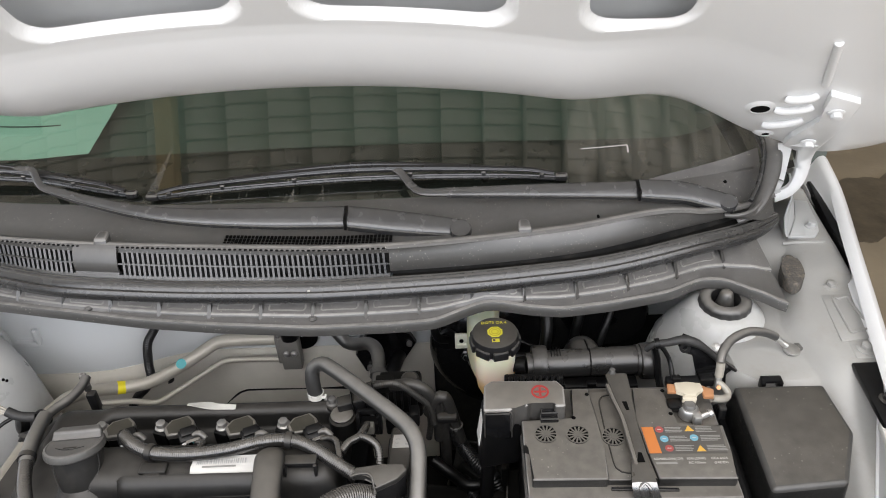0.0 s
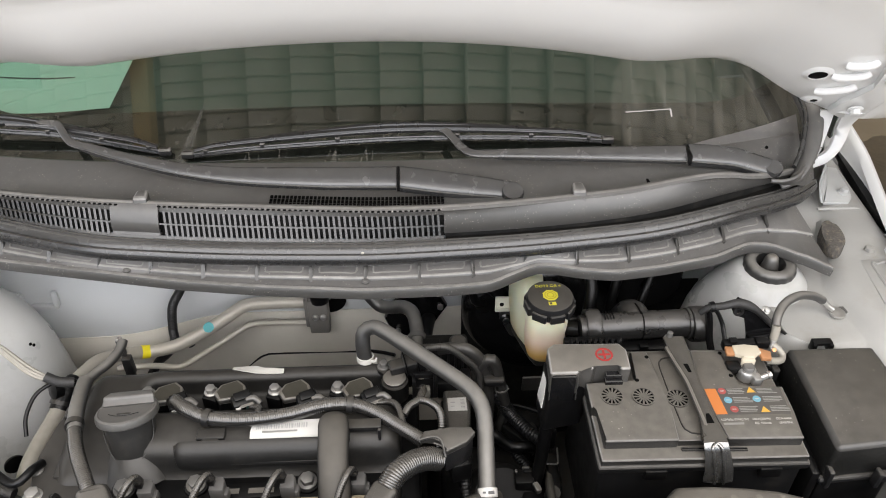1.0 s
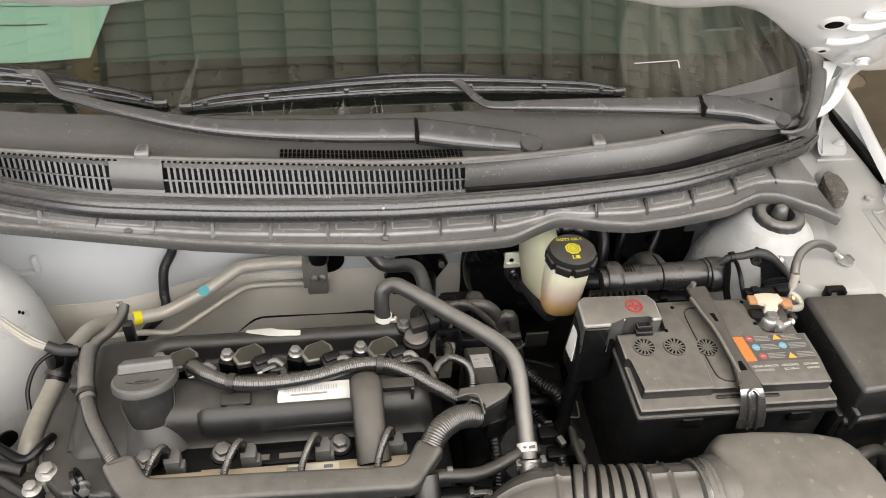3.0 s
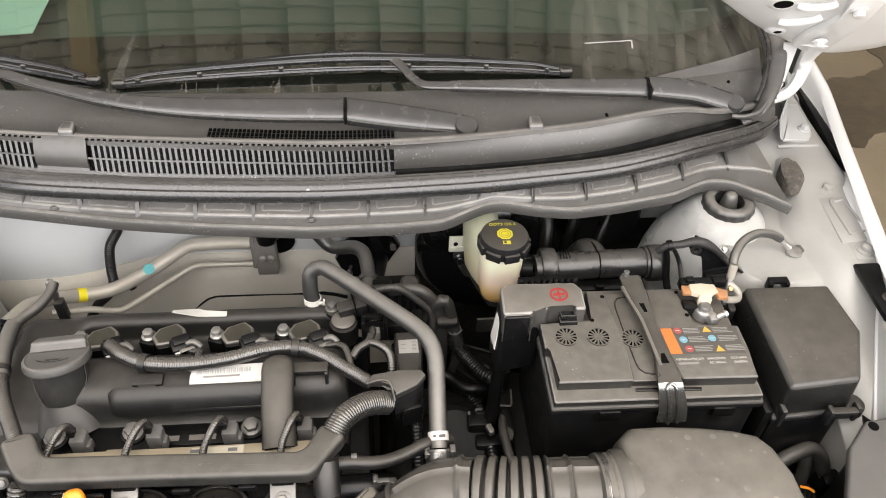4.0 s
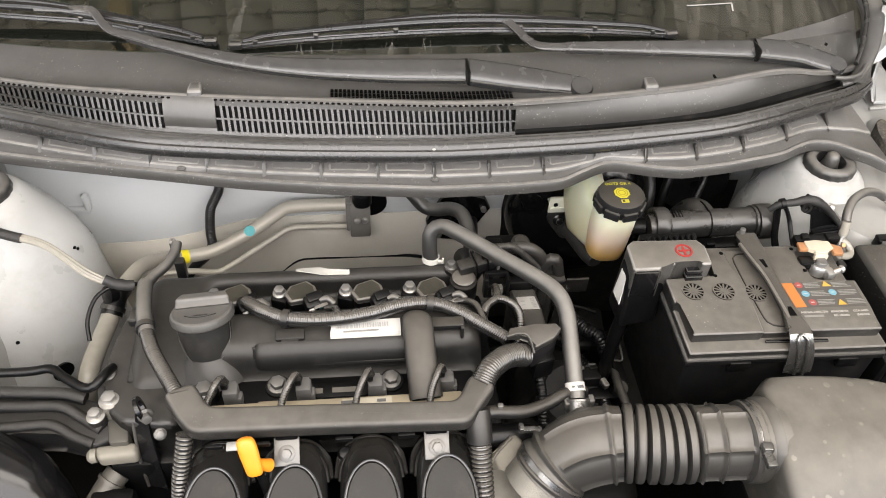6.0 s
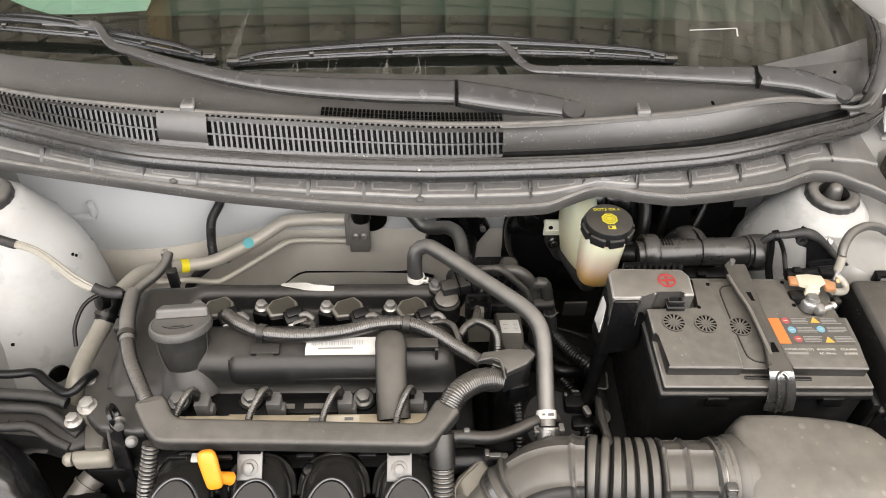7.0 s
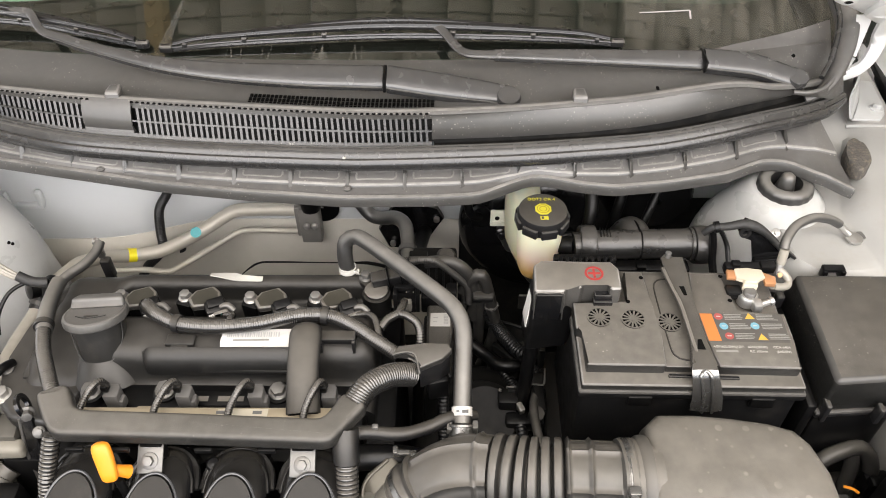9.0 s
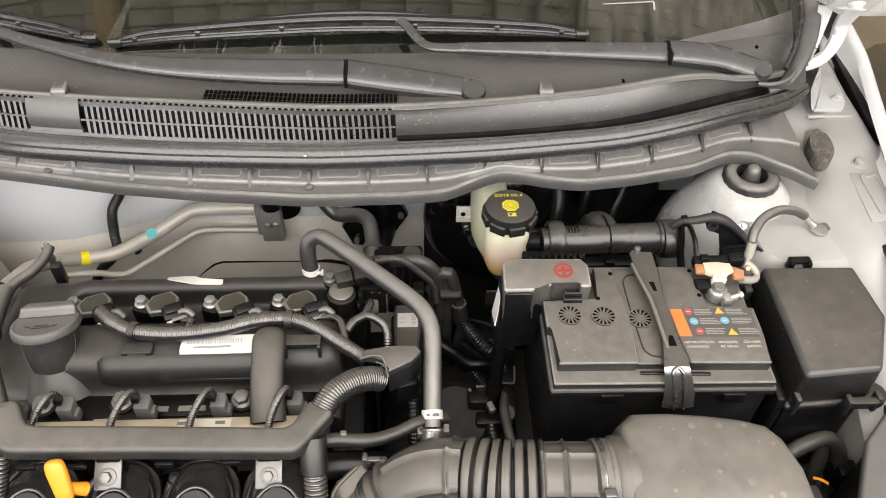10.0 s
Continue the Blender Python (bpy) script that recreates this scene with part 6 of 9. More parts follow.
part("bracket_pocket", place(prism([(0.004, -0.022), (0.040, -0.018), (0.042, -0.040), (0.001, -0.040)], 0.0, 0.008, 0.0015), BK), PLASTIC_D, bk)
part("bracket_hole", place(revolve([(0.0035, 0), (0.0075, 0), (0.0072, 0.003), (0.0035, 0.003)], n=18), BK @ Matrix.Translation((-0.015, 0.016, 0.0015))), PLASTIC, bk)
part("taped_loom", tube([(0.236, 0.735, 0.842), (0.244, 0.732, 0.854), (0.262, 0.730, 0.858), (0.281, 0.729, 0.863), (0.3036, 0.726, 0.854), (0.3307, 0.722, 0.829), (0.338, 0.720, 0.820)], 0.0052, n=10, radii=[0.8, 0.95, 1.1, 1.25, 0.85, 0.8, 0.7]), RUBTAPE, bk)
part("loom_tie", revolve([(0.005, -0.003), (0.0072, -0.003), (0.0072, 0.003), (0.005, 0.003)], (0.248, 0.732, 0.855), (1, 0, 0.2), n=16), PLASTIC_D, bk)
part("drop_wire", tube([(0.2438, 0.735, 0.852), (0.2515, 0.735, 0.826), (0.255, 0.728, 0.800), (0.258, 0.717, 0.785), (0.262, 0.708, 0.772)], 0.0050, n=8), PLASTIC_D, bk)
part("drop_wire", tube([(0.2475, 0.733, 0.854), (0.257, 0.732, 0.845), (0.267, 0.728, 0.826), (0.268, 0.712, 0.812), (0.268, 0.698, 0.804)], 0.0030, n=8), PLASTIC_D, bk)
part("bracket_bolt", place(hexbolt(0.004, 0.006, 0.006), Matrix.Translation((0.331, 0.746, 0.832)) @ pose(0, 0, 0, 40, 0, 0)), STEEL, bk)

# fuse box
fb = empty("fuse_box", (0.385, 0.60, 0.62), "black plastic fuse box with a dusty closed lid", "fuse box")
fp = [(0.328, 0.524), (0.416, 0.530), (0.451, 0.600), (0.447, 0.679), (0.333, 0.680)]
fc = (0.39, 0.60)
def grow(p, k):
    return [(fc[0] + (x - fc[0]) * k, fc[1] + (y - fc[1]) * k) for x, y in p]
bm = prism(grow(fp, 1.06), 0.776, 0.826, 0.006, 3)
for v in bm.verts:
    if v.co.z > 0.80:
        v.co.x, v.co.y = fc[0] + (v.co.x - fc[0]) * (0.90 if v.co.x < fc[0] else 0.95), fc[1] + (v.co.y - fc[1]) * 0.95
        v.co.z += 0.004 * (1 - ((v.co.x - fc[0]) / 0.07) ** 2 * 0.5 - ((v.co.y - fc[1]) / 0.09) ** 2 * 0.5)
part("lid", bm, FUSE, fb, "dusty black lid")
part("lid_flange", prism(grow(fp, 1.10), 0.768, 0.778, 0.003), PLASTIC, fb)
part("body", prism(grow(fp, 1.03), 0.63, 0.770, 0.006), PLASTIC_D, fb, "black lower body")
part("latch", join(box(0.386, 0.514, 0.783, 0.006, 0.012, 0.026, 0.002), box(0.420, 0.518, 0.783, 0.006, 0.012, 0.026, 0.002), box(0.403, 0.513, 0.790, 0.030, 0.008, 0.006, 0.001), box(0.403, 0.518, 0.780, 0.030, 0.005, 0.018, 0.001)), PLASTIC, fb, "lid latch")
part("mount_ear", prism(circle(0.4440, 0.5475, 0.0150, 20), 0.742, 0.756, 0.002), PLASTIC, fb, "round mounting ear")
part("corner_hook", box(0.330, 0.520, 0.782, 0.006, 0.016, 0.030, 0.002), PLASTIC, fb)
part("corner_hook", box(0.322, 0.668, 0.790, 0.010, 0.012, 0.030, 0.003), PLASTIC, fb)
part("rear_latch", join(box(0.376, 0.690, 0.818, 0.005, 0.012, 0.014, 0.001), box(0.398, 0.690, 0.818, 0.005, 0.012, 0.014, 0.001), box(0.387, 0.692, 0.824, 0.026, 0.010, 0.005, 0.001)), PLASTIC_D, fb)
part("side_channel", prism([(0.312, 0.52), (0.324, 0.52), (0.330, 0.69), (0.318, 0.69)], 0.70, 0.786, 0.004), PLASTIC_D, fb)

# ---------------------------------------------------------------- air cleaner and intake hose
ab = empty("air_cleaner", (0.20, 0.41, 0.62), "grey-black plastic air cleaner box, smudged with dust", "air cleaner")
ap = [(0.108, 0.345), (0.110, 0.42), (0.116, 0.468), (0.130, 0.481), (0.165, 0.481), (0.205, 0.477), (0.240, 0.471), (0.264, 0.463), (0.276, 0.447), (0.285, 0.415), (0.290, 0.37), (0.288, 0.33), (0.20, 0.325), (0.125, 0.330)]
ac = (0.195, 0.40)
lay = [(0.725, 1.04, 0.0), (0.775, 1.035, 0.0), (0.800, 1.03, 0.0), (0.818, 1.02, 0.0), (0.828, 0.995, 0.0), (0.834, 0.955, 0.0), (0.8375, 0.88, 0.0), (0.8395, 0.6, 0.0), (0.8405, 0.2, 0.0)]
rows = []
for z, k, d in lay:
    row = []
    for x, y in ap:
        yy = ac[1] + (y - ac[1]) * k
        drop = 0.6 * max(0, 0.385 - yy) ** 1.0 if z > 0.78 else 0
        row.append((ac[0] + (x - ac[0]) * k, yy, z - drop))
    rows.append(row)
part("upper_shell", loft(rows, close=True, caps=True), AIRBOX, ab, angle=60)
part("lower_shell", prism([(ac[0] + (x - ac[0]) * 1.05, ac[1] + (y - ac[1]) * 1.05) for x, y in ap], 0.62, 0.735, 0.006), PLASTIC_D, ab, "black lower half")
for k in range(7):
    part("front_rib", box(0.13 + 0.023 * k, 0.327, 0.775, 0.004, 0.012, 0.05, 0.001), AIRBOX, ab)
part("outlet", revolve([(0.030, -0.02), (0.043, -0.02), (0.044, 0.012), (0.040, 0.016), (0.030, 0.016)], (0.106, 0.424, 0.796), (-1, 0, 0), n=30), AIRBOX, ab)


def intake_hose():
    pts = [(0.108, 0.424, 0.797), (0.06, 0.427, 0.795), (0.005, 0.432, 0.789), (-0.040, 0.441, 0.782), (-0.073, 0.443, 0.772), (-0.099, 0.438, 0.756), (-0.115, 0.429, 0.739)]
    C = spline(pts, 0.0015)
    tot = sum((b - a).length for a, b in zip(C, C[1:]))
    s, rows, u = 0.0, [], Vector((0, 0, 1))
    for i, c in enumerate(C):
        t = (C[min(i + 1, len(C) - 1)] - C[max(i - 1, 0)]).normalized()
        if i:
            s += (c - C[i - 1]).length
        u = (u - t * u.dot(t)).normalized()
        v = t.cross(u)
        r = 0.0375
        if 0.006 < s < 0.020:
            r = 0.041 - 0.0012 * math.cos(2 * math.pi * s / 0.005)
        for q in (0.047, 0.068):
            r += 0.0038 * math.exp(-((s - q) / 0.0018) ** 2)
        if 0.072 < s < 0.144:
            ph = (s - 0.072) / 0.0120
            q = ph - math.floor(ph)
            r = 0.0420 - 0.0035 * (2 * (q - 0.5)) ** 4 - 0.0085 * math.exp(-(min(q, 1 - q) / 0.13) ** 4)
        for q in (0.156,):
            r += 0.0036 * math.exp(-((s - q) / 0.0018) ** 2)
        if s > tot - 0.026:
            r = 0.040 + 0.0016 * math.sin(2 * math.pi * (s - tot) / 0.009)
        if 0.143 < s < tot - 0.026:
            r += 0.002 * math.sin(math.pi * (s - 0.143) / (tot - 0.169))
        row = []
        for k in range(72):
            a = 2 * math.pi * (k + 3) / 72
            rr = r + (0.0034 if k % 12 == 0 and (0.02 < s < 0.072 or 0.143 < s < tot - 0.03) else 0)
            row.append(c + rr * (u * math.cos(a) + v * math.sin(a)))
        rows.append(row)
    return loft(rows, close=True, caps=True)


ih = empty("intake_hose", (0.0, 0.43, 0.75), "black ribbed rubber intake hose with bellows and clamps", "hose")
part("bellows_hose", intake_hose(), INTAKE, ih, angle=60)
part("rubber_cuff", revolve([(0.036, -0.012), (0.0425, -0.012), (0.0432, -0.008), (0.0418, -0.004), (0.0436, 0.0), (0.0422, 0.004), (0.0458, 0.008), (0.0462, 0.016), (0.036, 0.017)], (0.100, 0.4245, 0.7966), (1, 0, 0), n=36), INTAKE, ih)
cl = part("hose_clamp", revolve([(0.0415, -0.003), (0.0432, -0.003), (0.0432, 0.003), (0.0415, 0.003)], (0.094, 0.4248, 0.7966), (-1, 0, 0), n=36), CLIPM, ih, "steel hose clamp")
part("clamp_screw", join(box(0.094, 0.395, 0.832, 0.012, 0.010, 0.010, 0.002), box(0.094, 0.384, 0.827, 0.010, 0.016, 0.007, 0.001)), CLIPM, cl)
cl = part("hose_clamp", revolve([(0.0410, -0.003), (0.0425, -0.003), (0.0425, 0.003), (0.0410, 0.003)], (-0.1075, 0.4335, 0.7475), (-0.63, -0.36, -0.68), n=36), CLIPM, ih, "steel hose clamp")
part("clamp_screw", join(box(-0.118, 0.470, 0.765, 0.010, 0.014, 0.008, 0.002), box(-0.128, 0.474, 0.766, 0.016, 0.006, 0.006, 0.001), box(-0.136, 0.476, 0.766, 0.006, 0.010, 0.010, 0.002)), CLIPM, cl)
part("breather_spout", tube([(-0.060, 0.452, 0.785), (-0.0635, 0.474, 0.773), (-0.0645, 0.492, 0.758)], 0.0130, n=16), INTAKE, ih)
tbo = empty("throttle_body", (-0.15, 0.36, 0.62), "dull cast metal throttle body", "throttle body")
part("casting", join(prism([(-0.192, 0.36), (-0.130, 0.36), (-0.122, 0.405), (-0.130, 0.445), (-0.165, 0.462), (-0.195, 0.43)], 0.62, 0.730, 0.010, 3), box(-0.152, 0.440, 0.712, 0.026, 0.024, 0.026, 0.006, m=None)), CAST, tbo)
part("collar", revolve([(0.020, -0.012), (0.038, -0.012), (0.038, 0.012), (0.020, 0.012)], (-0.121, 0.4255, 0.733), (-0.63, -0.36, -0.68), n=28), CAST, tbo)

TP = Matrix.Translation((-0.146, 0.447, 0.732)) @ pose(0, 0, 0, 24, -8, 0)
part("flange_plate", place(prism([(-0.022, -0.070), (-0.026, 0.014), (-0.020, 0.020), (0.002, 0.039), (0.010, 0.037), (0.028, 0.004), (0.024, -0.070)], -0.030, 0.0, 0.004, 3), TP), FLANGE, tbo, "tan-grey cast flange")
part("flange_rib", place(tube([(-0.0225, -0.070, 0.001), (-0.0240, -0.02, 0.001), (-0.0235, 0.010, 0.001), (0.003, 0.034, 0.001)], 0.0022, n=8), TP), FLANGE, tbo)
part("flange_boss", place(revolve([(0.001, 0), (0.009, 0), (0.0085, 0.008), (0.004, 0.009), (0.001, 0.004)], (0.004, -0.036, 0.0), n=20), TP), FLANGE, tbo)

# ---------------------------------------------------------------- brake reservoir, cylinder and booster
bst = empty("brake_booster", (0.07, 0.98, 0.52), "glossy black round brake booster on the bulkhead", "brake booster")
part("booster_shell", revolve([(0.002, 0.0), (0.060, 0.0), (0.066, 0.006), (0.095, 0.016), (0.118, 0.030), (0.128, 0.045), (0.132, 0.055), (0.132, 0.064), (0.124, 0.066), (0.120, 0.085), (0.05, 0.10)], (0.070, 0.912, 0.640), (0, 1, 0), n=56), GLOSS_D, bst)
part("vacuum_valve", revolve([(0.002, -0.016), (0.010, -0.016), (0.011, -0.006), (0.016, -0.004), (0.017, 0.010), (0.002, 0.012)], (-0.028, 0.936, 0.690), (0.1, -1, 0.2), n=20), PLASTIC_D, bst)
part("vacuum_pipe", tube([(-0.030, 0.925, 0.695), (-0.045, 0.915, 0.71), (-0.05, 0.92, 0.735), (-0.045, 0.94, 0.76)], 0.007, n=10), PLASTIC_D, bst)
mcl = empty("master_cylinder", (0.05, 0.84, 0.64), "dull grey brake master cylinder", "master cylinder")
part("cylinder", revolve([(0.002, -0.02), (0.012, -0.02), (0.015, -0.016), (0.017, 0.0), (0.0175, 0.06), (0.024, 0.062), (0.024, 0.10), (0.030, 0.11), (0.002, 0.12)], (0.046, 0.836, 0.672), (-0.28, 0.96, -0.02), n=24), mat("dark_cast_metal", (0.07, 0.07, 0.067), 0.45, metal=0.6, var=0.15, bump=0.3), mcl)
rs = empty("brake_fluid_reservoir", (0.045, 0.80, 0.69), "milky translucent brake fluid reservoir half full, black cap", "reservoir")


def tank():
    rows = []
    # from the front foot up to the neck
    for z, cx, cy, rx, ry in ((0.716, 0.047, 0.793, 0.012, 0.014), (0.719, 0.046, 0.793, 0.021, 0.022), (0.727, 0.045, 0.790, 0.026, 0.027), (0.745, 0.042, 0.783, 0.0275, 0.028), (0.775, 0.040, 0.776, 0.028, 0.028), (0.805, 0.039, 0.771, 0.0285, 0.028), (0.822, 0.039, 0.768, 0.0275, 0.027), (0.830, 0.039, 0.767, 0.025, 0.025), (0.842, 0.039, 0.766, 0.024, 0.024)):
        rows.append([(cx + rx * math.copysign(abs(math.cos(a)) ** 0.75, math.cos(a)), cy + ry * math.copysign(abs(math.sin(a)) ** 0.75, math.sin(a)), z) for a in [2 * math.pi * k / 32 for k in range(32)]])
    return loft(rows, close=True, caps=True)


part("tank", tank(), TANK, rs, "milky plastic bottle with amber fluid")
rows = []
for f, (y, zc, h, xc, w) in enumerate(((0.785, 0.772, 0.042, 0.033, 0.020), (0.815, 0.766, 0.048, 0.029, 0.023), (0.850, 0.760, 0.056, 0.026, 0.0245), (0.885, 0.772, 0.048, 0.027, 0.0245), (0.925, 0.790, 0.032, 0.034, 0.022), (0.935, 0.797, 0.020, 0.036, 0.016))):
    rows.append([(xc + w * math.copysign(abs(math.cos(a)) ** 0.6, math.cos(a)), y, zc + h * math.copysign(abs(math.sin(a)) ** 0.6, math.sin(a))) for a in [2 * math.pi * k / 24 for k in range(24)]])
part("rear_chamber", loft(rows, close=True, caps=True), TANK_R, rs, "pale milky rear chamber")
part("bracket_tab", join(prism([(-0.014, 0.880), (0.010, 0.880), (0.016, 0.905), (-0.014, 0.905)], 0.722, 0.726, 0.001), box(0.002, 0.884, 0.730, 0.038, 0.004, 0.030, 0.001)), TANKTAB, rs, "pale bracket tab with a hole")
part("tab_hole", revolve([(0.0002, 0), (0.0035, 0), (0.0035, 0.001), (0.0002, 0.001)], (-0.007, 0.8815, 0.732), (0, -1, 0), n=14), COWL_D, rs)
part("bracket_nut", place(hexbolt(0.006, 0.008, 0.009), Matrix.Translation((0.000, 0.876, 0.705)) @ pose(0, 0, 0, 70, 0, 0)), GLOSS_D, rs)
cap = part("cap", revolve([(0.002, -0.012), (0.0305, -0.012), (0.0318, -0.008), (0.0320, 0.004), (0.0305, 0.0085), (0.0285, 0.0095), (0.002, 0.0098)], (0.0393, 0.7652, 0.8445), n=40), PLASTIC, rs, "black ribbed screw cap")
for k in range(8):
    a = k * math.pi / 4 + 0.2
    part("cap_rib", place(box(0.0312, 0, 0.8385, 0.0055, 0.0205, 0.0135, 0.0016), Matrix.Translation((0.0393, 0.7652, 0)) @ pose(0, 0, 0, 0, 0, math.degrees(a))), PLASTIC, cap)
CT = 0.8543
part("octagon_print", prism(circle(0.0393, 0.7650, 0.0108, 8, math.pi / 8), CT, CT + 0.0005, 0), YELLOW_D, cap, "yellow octagon print")
for r in (0.0045, 0.0075):
    part("ring_print", revolve([(r - 0.0005, 0), (r + 0.0005, 0), (r + 0.0005, 0.0003), (r - 0.0005, 0.0003)], (0.0393, 0.7650, CT + 0.0005), n=24), mat("dark_yellow_print", (0.28, 0.22, 0.02), 0.5), cap)
part("book_print", prism([(0.0345, 0.7455), (0.0445, 0.7455), (0.0445, 0.7515), (0.0345, 0.7515)], CT, CT + 0.0005, 0), YELLOW_D, cap)
part("book_print", prism([(0.0360, 0.7465), (0.0390, 0.7465), (0.0390, 0.7505), (0.0360, 0.7505)], CT + 0.0005, CT + 0.0008, 0), PLASTIC, cap)
part("lettering", lettering("DOT3 OR 4", 0.0068, Matrix.Translation((0.0385, 0.7835, CT + 0.0002))), YELLOW_D, cap)
part("side_pipe", tube([(0.066, 0.772, 0.800), (0.085, 0.770, 0.800), (0.100, 0.768, 0.802)], 0.008, n=12), PLASTIC_D, rs)

# ---------------------------------------------------------------- black duct behind the battery
du = empty("air_duct", (0.17, 0.757, 0.78), "black plastic duct with two collars and an elbow", "duct")
part("duct_tube", tube([(0.082, 0.752, 0.801), (0.13, 0.754, 0.803), (0.20, 0.756, 0.803), (0.240, 0.757, 0.803)], 0.0192, n=26), DUCT, du)
for x, r, w in ((0.099, 0.0250, 0.010), (0.2465, 0.0245, 0.0115)):
    part("collar", revolve([(r - 0.006, -w), (r - 0.001, -w), (r, -w + 0.0015), (r + 0.0006, 0.0), (r, w - 0.0015), (r - 0.001, w), (r - 0.006, w)], (x, 0.755, 0.802), (1, 0.02, 0), n=36), DUCT, du)
part("collar_lip", revolve([(0.019, -0.002), (0.0215, -0.002), (0.0215, 0.002), (0.019, 0.002)], (0.2320, 0.756, 0.803), (1, 0.02, 0), n=30), DUCT, du)
part("elbow", tube([(0.163, 0.757, 0.796), (0.163, 0.770, 0.800), (0.162, 0.786, 0.793), (0.160, 0.800, 0.772), (0.155, 0.81, 0.74)], 0.0225, n=26), DUCT, du)
part("seam", revolve([(0.0185, -0.0009), (0.0199, -0.0009), (0.0199, 0.0009), (0.0185, 0.0009)], (0.1665, 0.755, 0.803), (1, 0, 0), n=30), COWL_D, du)
part("elbow_seam", tube([(0.1655, 0.757, 0.8225), (0.1645, 0.766, 0.8228), (0.1635, 0.776, 0.8215), (0.1625, 0.785, 0.817)], 0.0012, n=6), COWL_D, du)
for k in range(4):
    part("finger", box(0.1145 + 0.004 * k, 0.757, 0.8222 - 0.0003 * k, 0.0015, 0.016, 0.003, 0.0005), PLASTIC_D, du)
part("lower_shelf", join(box(0.165, 0.734, 0.781, 0.130, 0.020, 0.012, 0.003), *[box(0.125 + 0.042 * k, 0.728, 0.789, 0.012, 0.008, 0.006, 0.001) for k in range(3)]), PLASTIC_D, du)
part("stub_pipe", tube([(0.085, 0.756, 0.800), (0.06, 0.770, 0.790), (0.03, 0.80, 0.77)], 0.012, n=12), PLASTIC_D, du)
dk = empty("bulkhead_hose", (0.22, 0.95, 0.60), "black hoses and dark cavity beside the booster", "hose")
for pts, r in (([(0.19, 0.98, 0.80), (0.185, 0.93, 0.76), (0.17, 0.90, 0.70), (0.16, 0.88, 0.60)], 0.008), ([(0.235, 0.97, 0.82), (0.225, 0.90, 0.78), (0.20, 0.86, 0.72), (0.19, 0.84, 0.62)], 0.006), ([(0.10, 0.90, 0.83), (0.12, 0.87, 0.80), (0.118, 0.84, 0.76), (0.10, 0.82, 0.70)], 0.009)):
    part("hose", tube(pts, r, n=10), PLASTIC_D, dk)
part("steering_cover", revolve([(0.01, 0), (0.055, 0), (0.062, 0.012), (0.062, 0.05), (0.05, 0.055)], (0.235, 0.93, 0.72), (0, 1, 0.1), n=30), GLOSS_D, dk, "black round cover")
thing("bulkhead_insulation", prism([(-0.06, 1.005), (0.36, 1.005), (0.36, 1.02), (-0.06, 1.02)], 0.32, 0.86, 0.004), mat("grey_bulkhead_felt", (0.016, 0.0155, 0.0145), 0.7, var=0.2, scale=25, bump=0.3, bump_scale=300, dust=0.15), "dark grey sound insulation behind the booster", "insulation", kind="structure")
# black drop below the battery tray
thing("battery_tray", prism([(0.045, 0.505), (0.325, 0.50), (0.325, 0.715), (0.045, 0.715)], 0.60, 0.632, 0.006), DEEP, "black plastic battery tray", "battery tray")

# ---------------------------------------------------------------- engine
eng = empty("engine", (-0.37, 0.62, 0.40), "four-cylinder engine with a black plastic valve cover", "engine")


def cover_row(x):
    """Profile across the valve cover, from rear to front."""
    full = [(0.750, 0.64), (0.749, 0.740), (0.746, 0.753), (0.740, 0.759), (0.733, 0.761), (0.726, 0.759), (0.721, 0.752), (0.718, 0.738), (0.712, 0.733), (0.690, 0.733), (0.668, 0.735), (0.661, 0.742), (0.656, 0.765), (0.651, 0.780), (0.643, 0.7855), (0.632, 0.787), (0.616, 0.787), (0.603, 0.785), (0.594, 0.780), (0.588, 0.771), (0.584, 0.762), (0.580, 0.754), (0.576, 0.748), (0.570, 0.7445), (0.552, 0.743), (0.546, 0.740), (0.544, 0.730), (0.543, 0.60)]
    end = [(0.749, 0.64), (0.748, 0.738), (0.744, 0.750), (0.735, 0.756), (0.722, 0.758), (0.710, 0.7585), (0.700, 0.759), (0.695, 0.760), (0.690, 0.761), (0.680, 0.762), (0.668, 0.763), (0.661, 0.764), (0.656, 0.765), (0.651, 0.766), (0.643, 0.766), (0.632, 0.766), (0.616, 0.766), (0.603, 0.765), (0.594, 0.764), (0.588, 0.762), (0.580, 0.760), (0.574, 0.757), (0.568, 0.752), (0.563, 0.745), (0.558, 0.738), (0.553, 0.730), (0.550, 0.720), (0.548, 0.60)]
    f = min(1.0, max(0.0, (x + 0.520) / 0.030))
    f = f * f * (3 - 2 * f)
    drop = 0.0
    if x < -0.560:
        drop = 0.020 * ((-0.560 - x) / 0.028) ** 2
    if x > -0.185:
        drop = 0.012 * ((x + 0.185) / 0.02) ** 2
    return [(x, a[0] * f + b[0] * (1 - f), a[1] * f + b[1] * (1 - f) - (drop if a[1] > 0.65 else 0)) for a, b in zip(full, end)]


vx = [-0.590 + 0.425 * i / 100 for i in range(101)]
vc = part("valve_cover", loft([cover_row(x) for x in vx], caps=True), VALVE, eng, "dusty black plastic valve cover", angle=50)
pad = [(0.600, 0.784), (0.597, 0.790), (0.590, 0.788), (0.584, 0.780), (0.579, 0.772), (0.577, 0.762)]
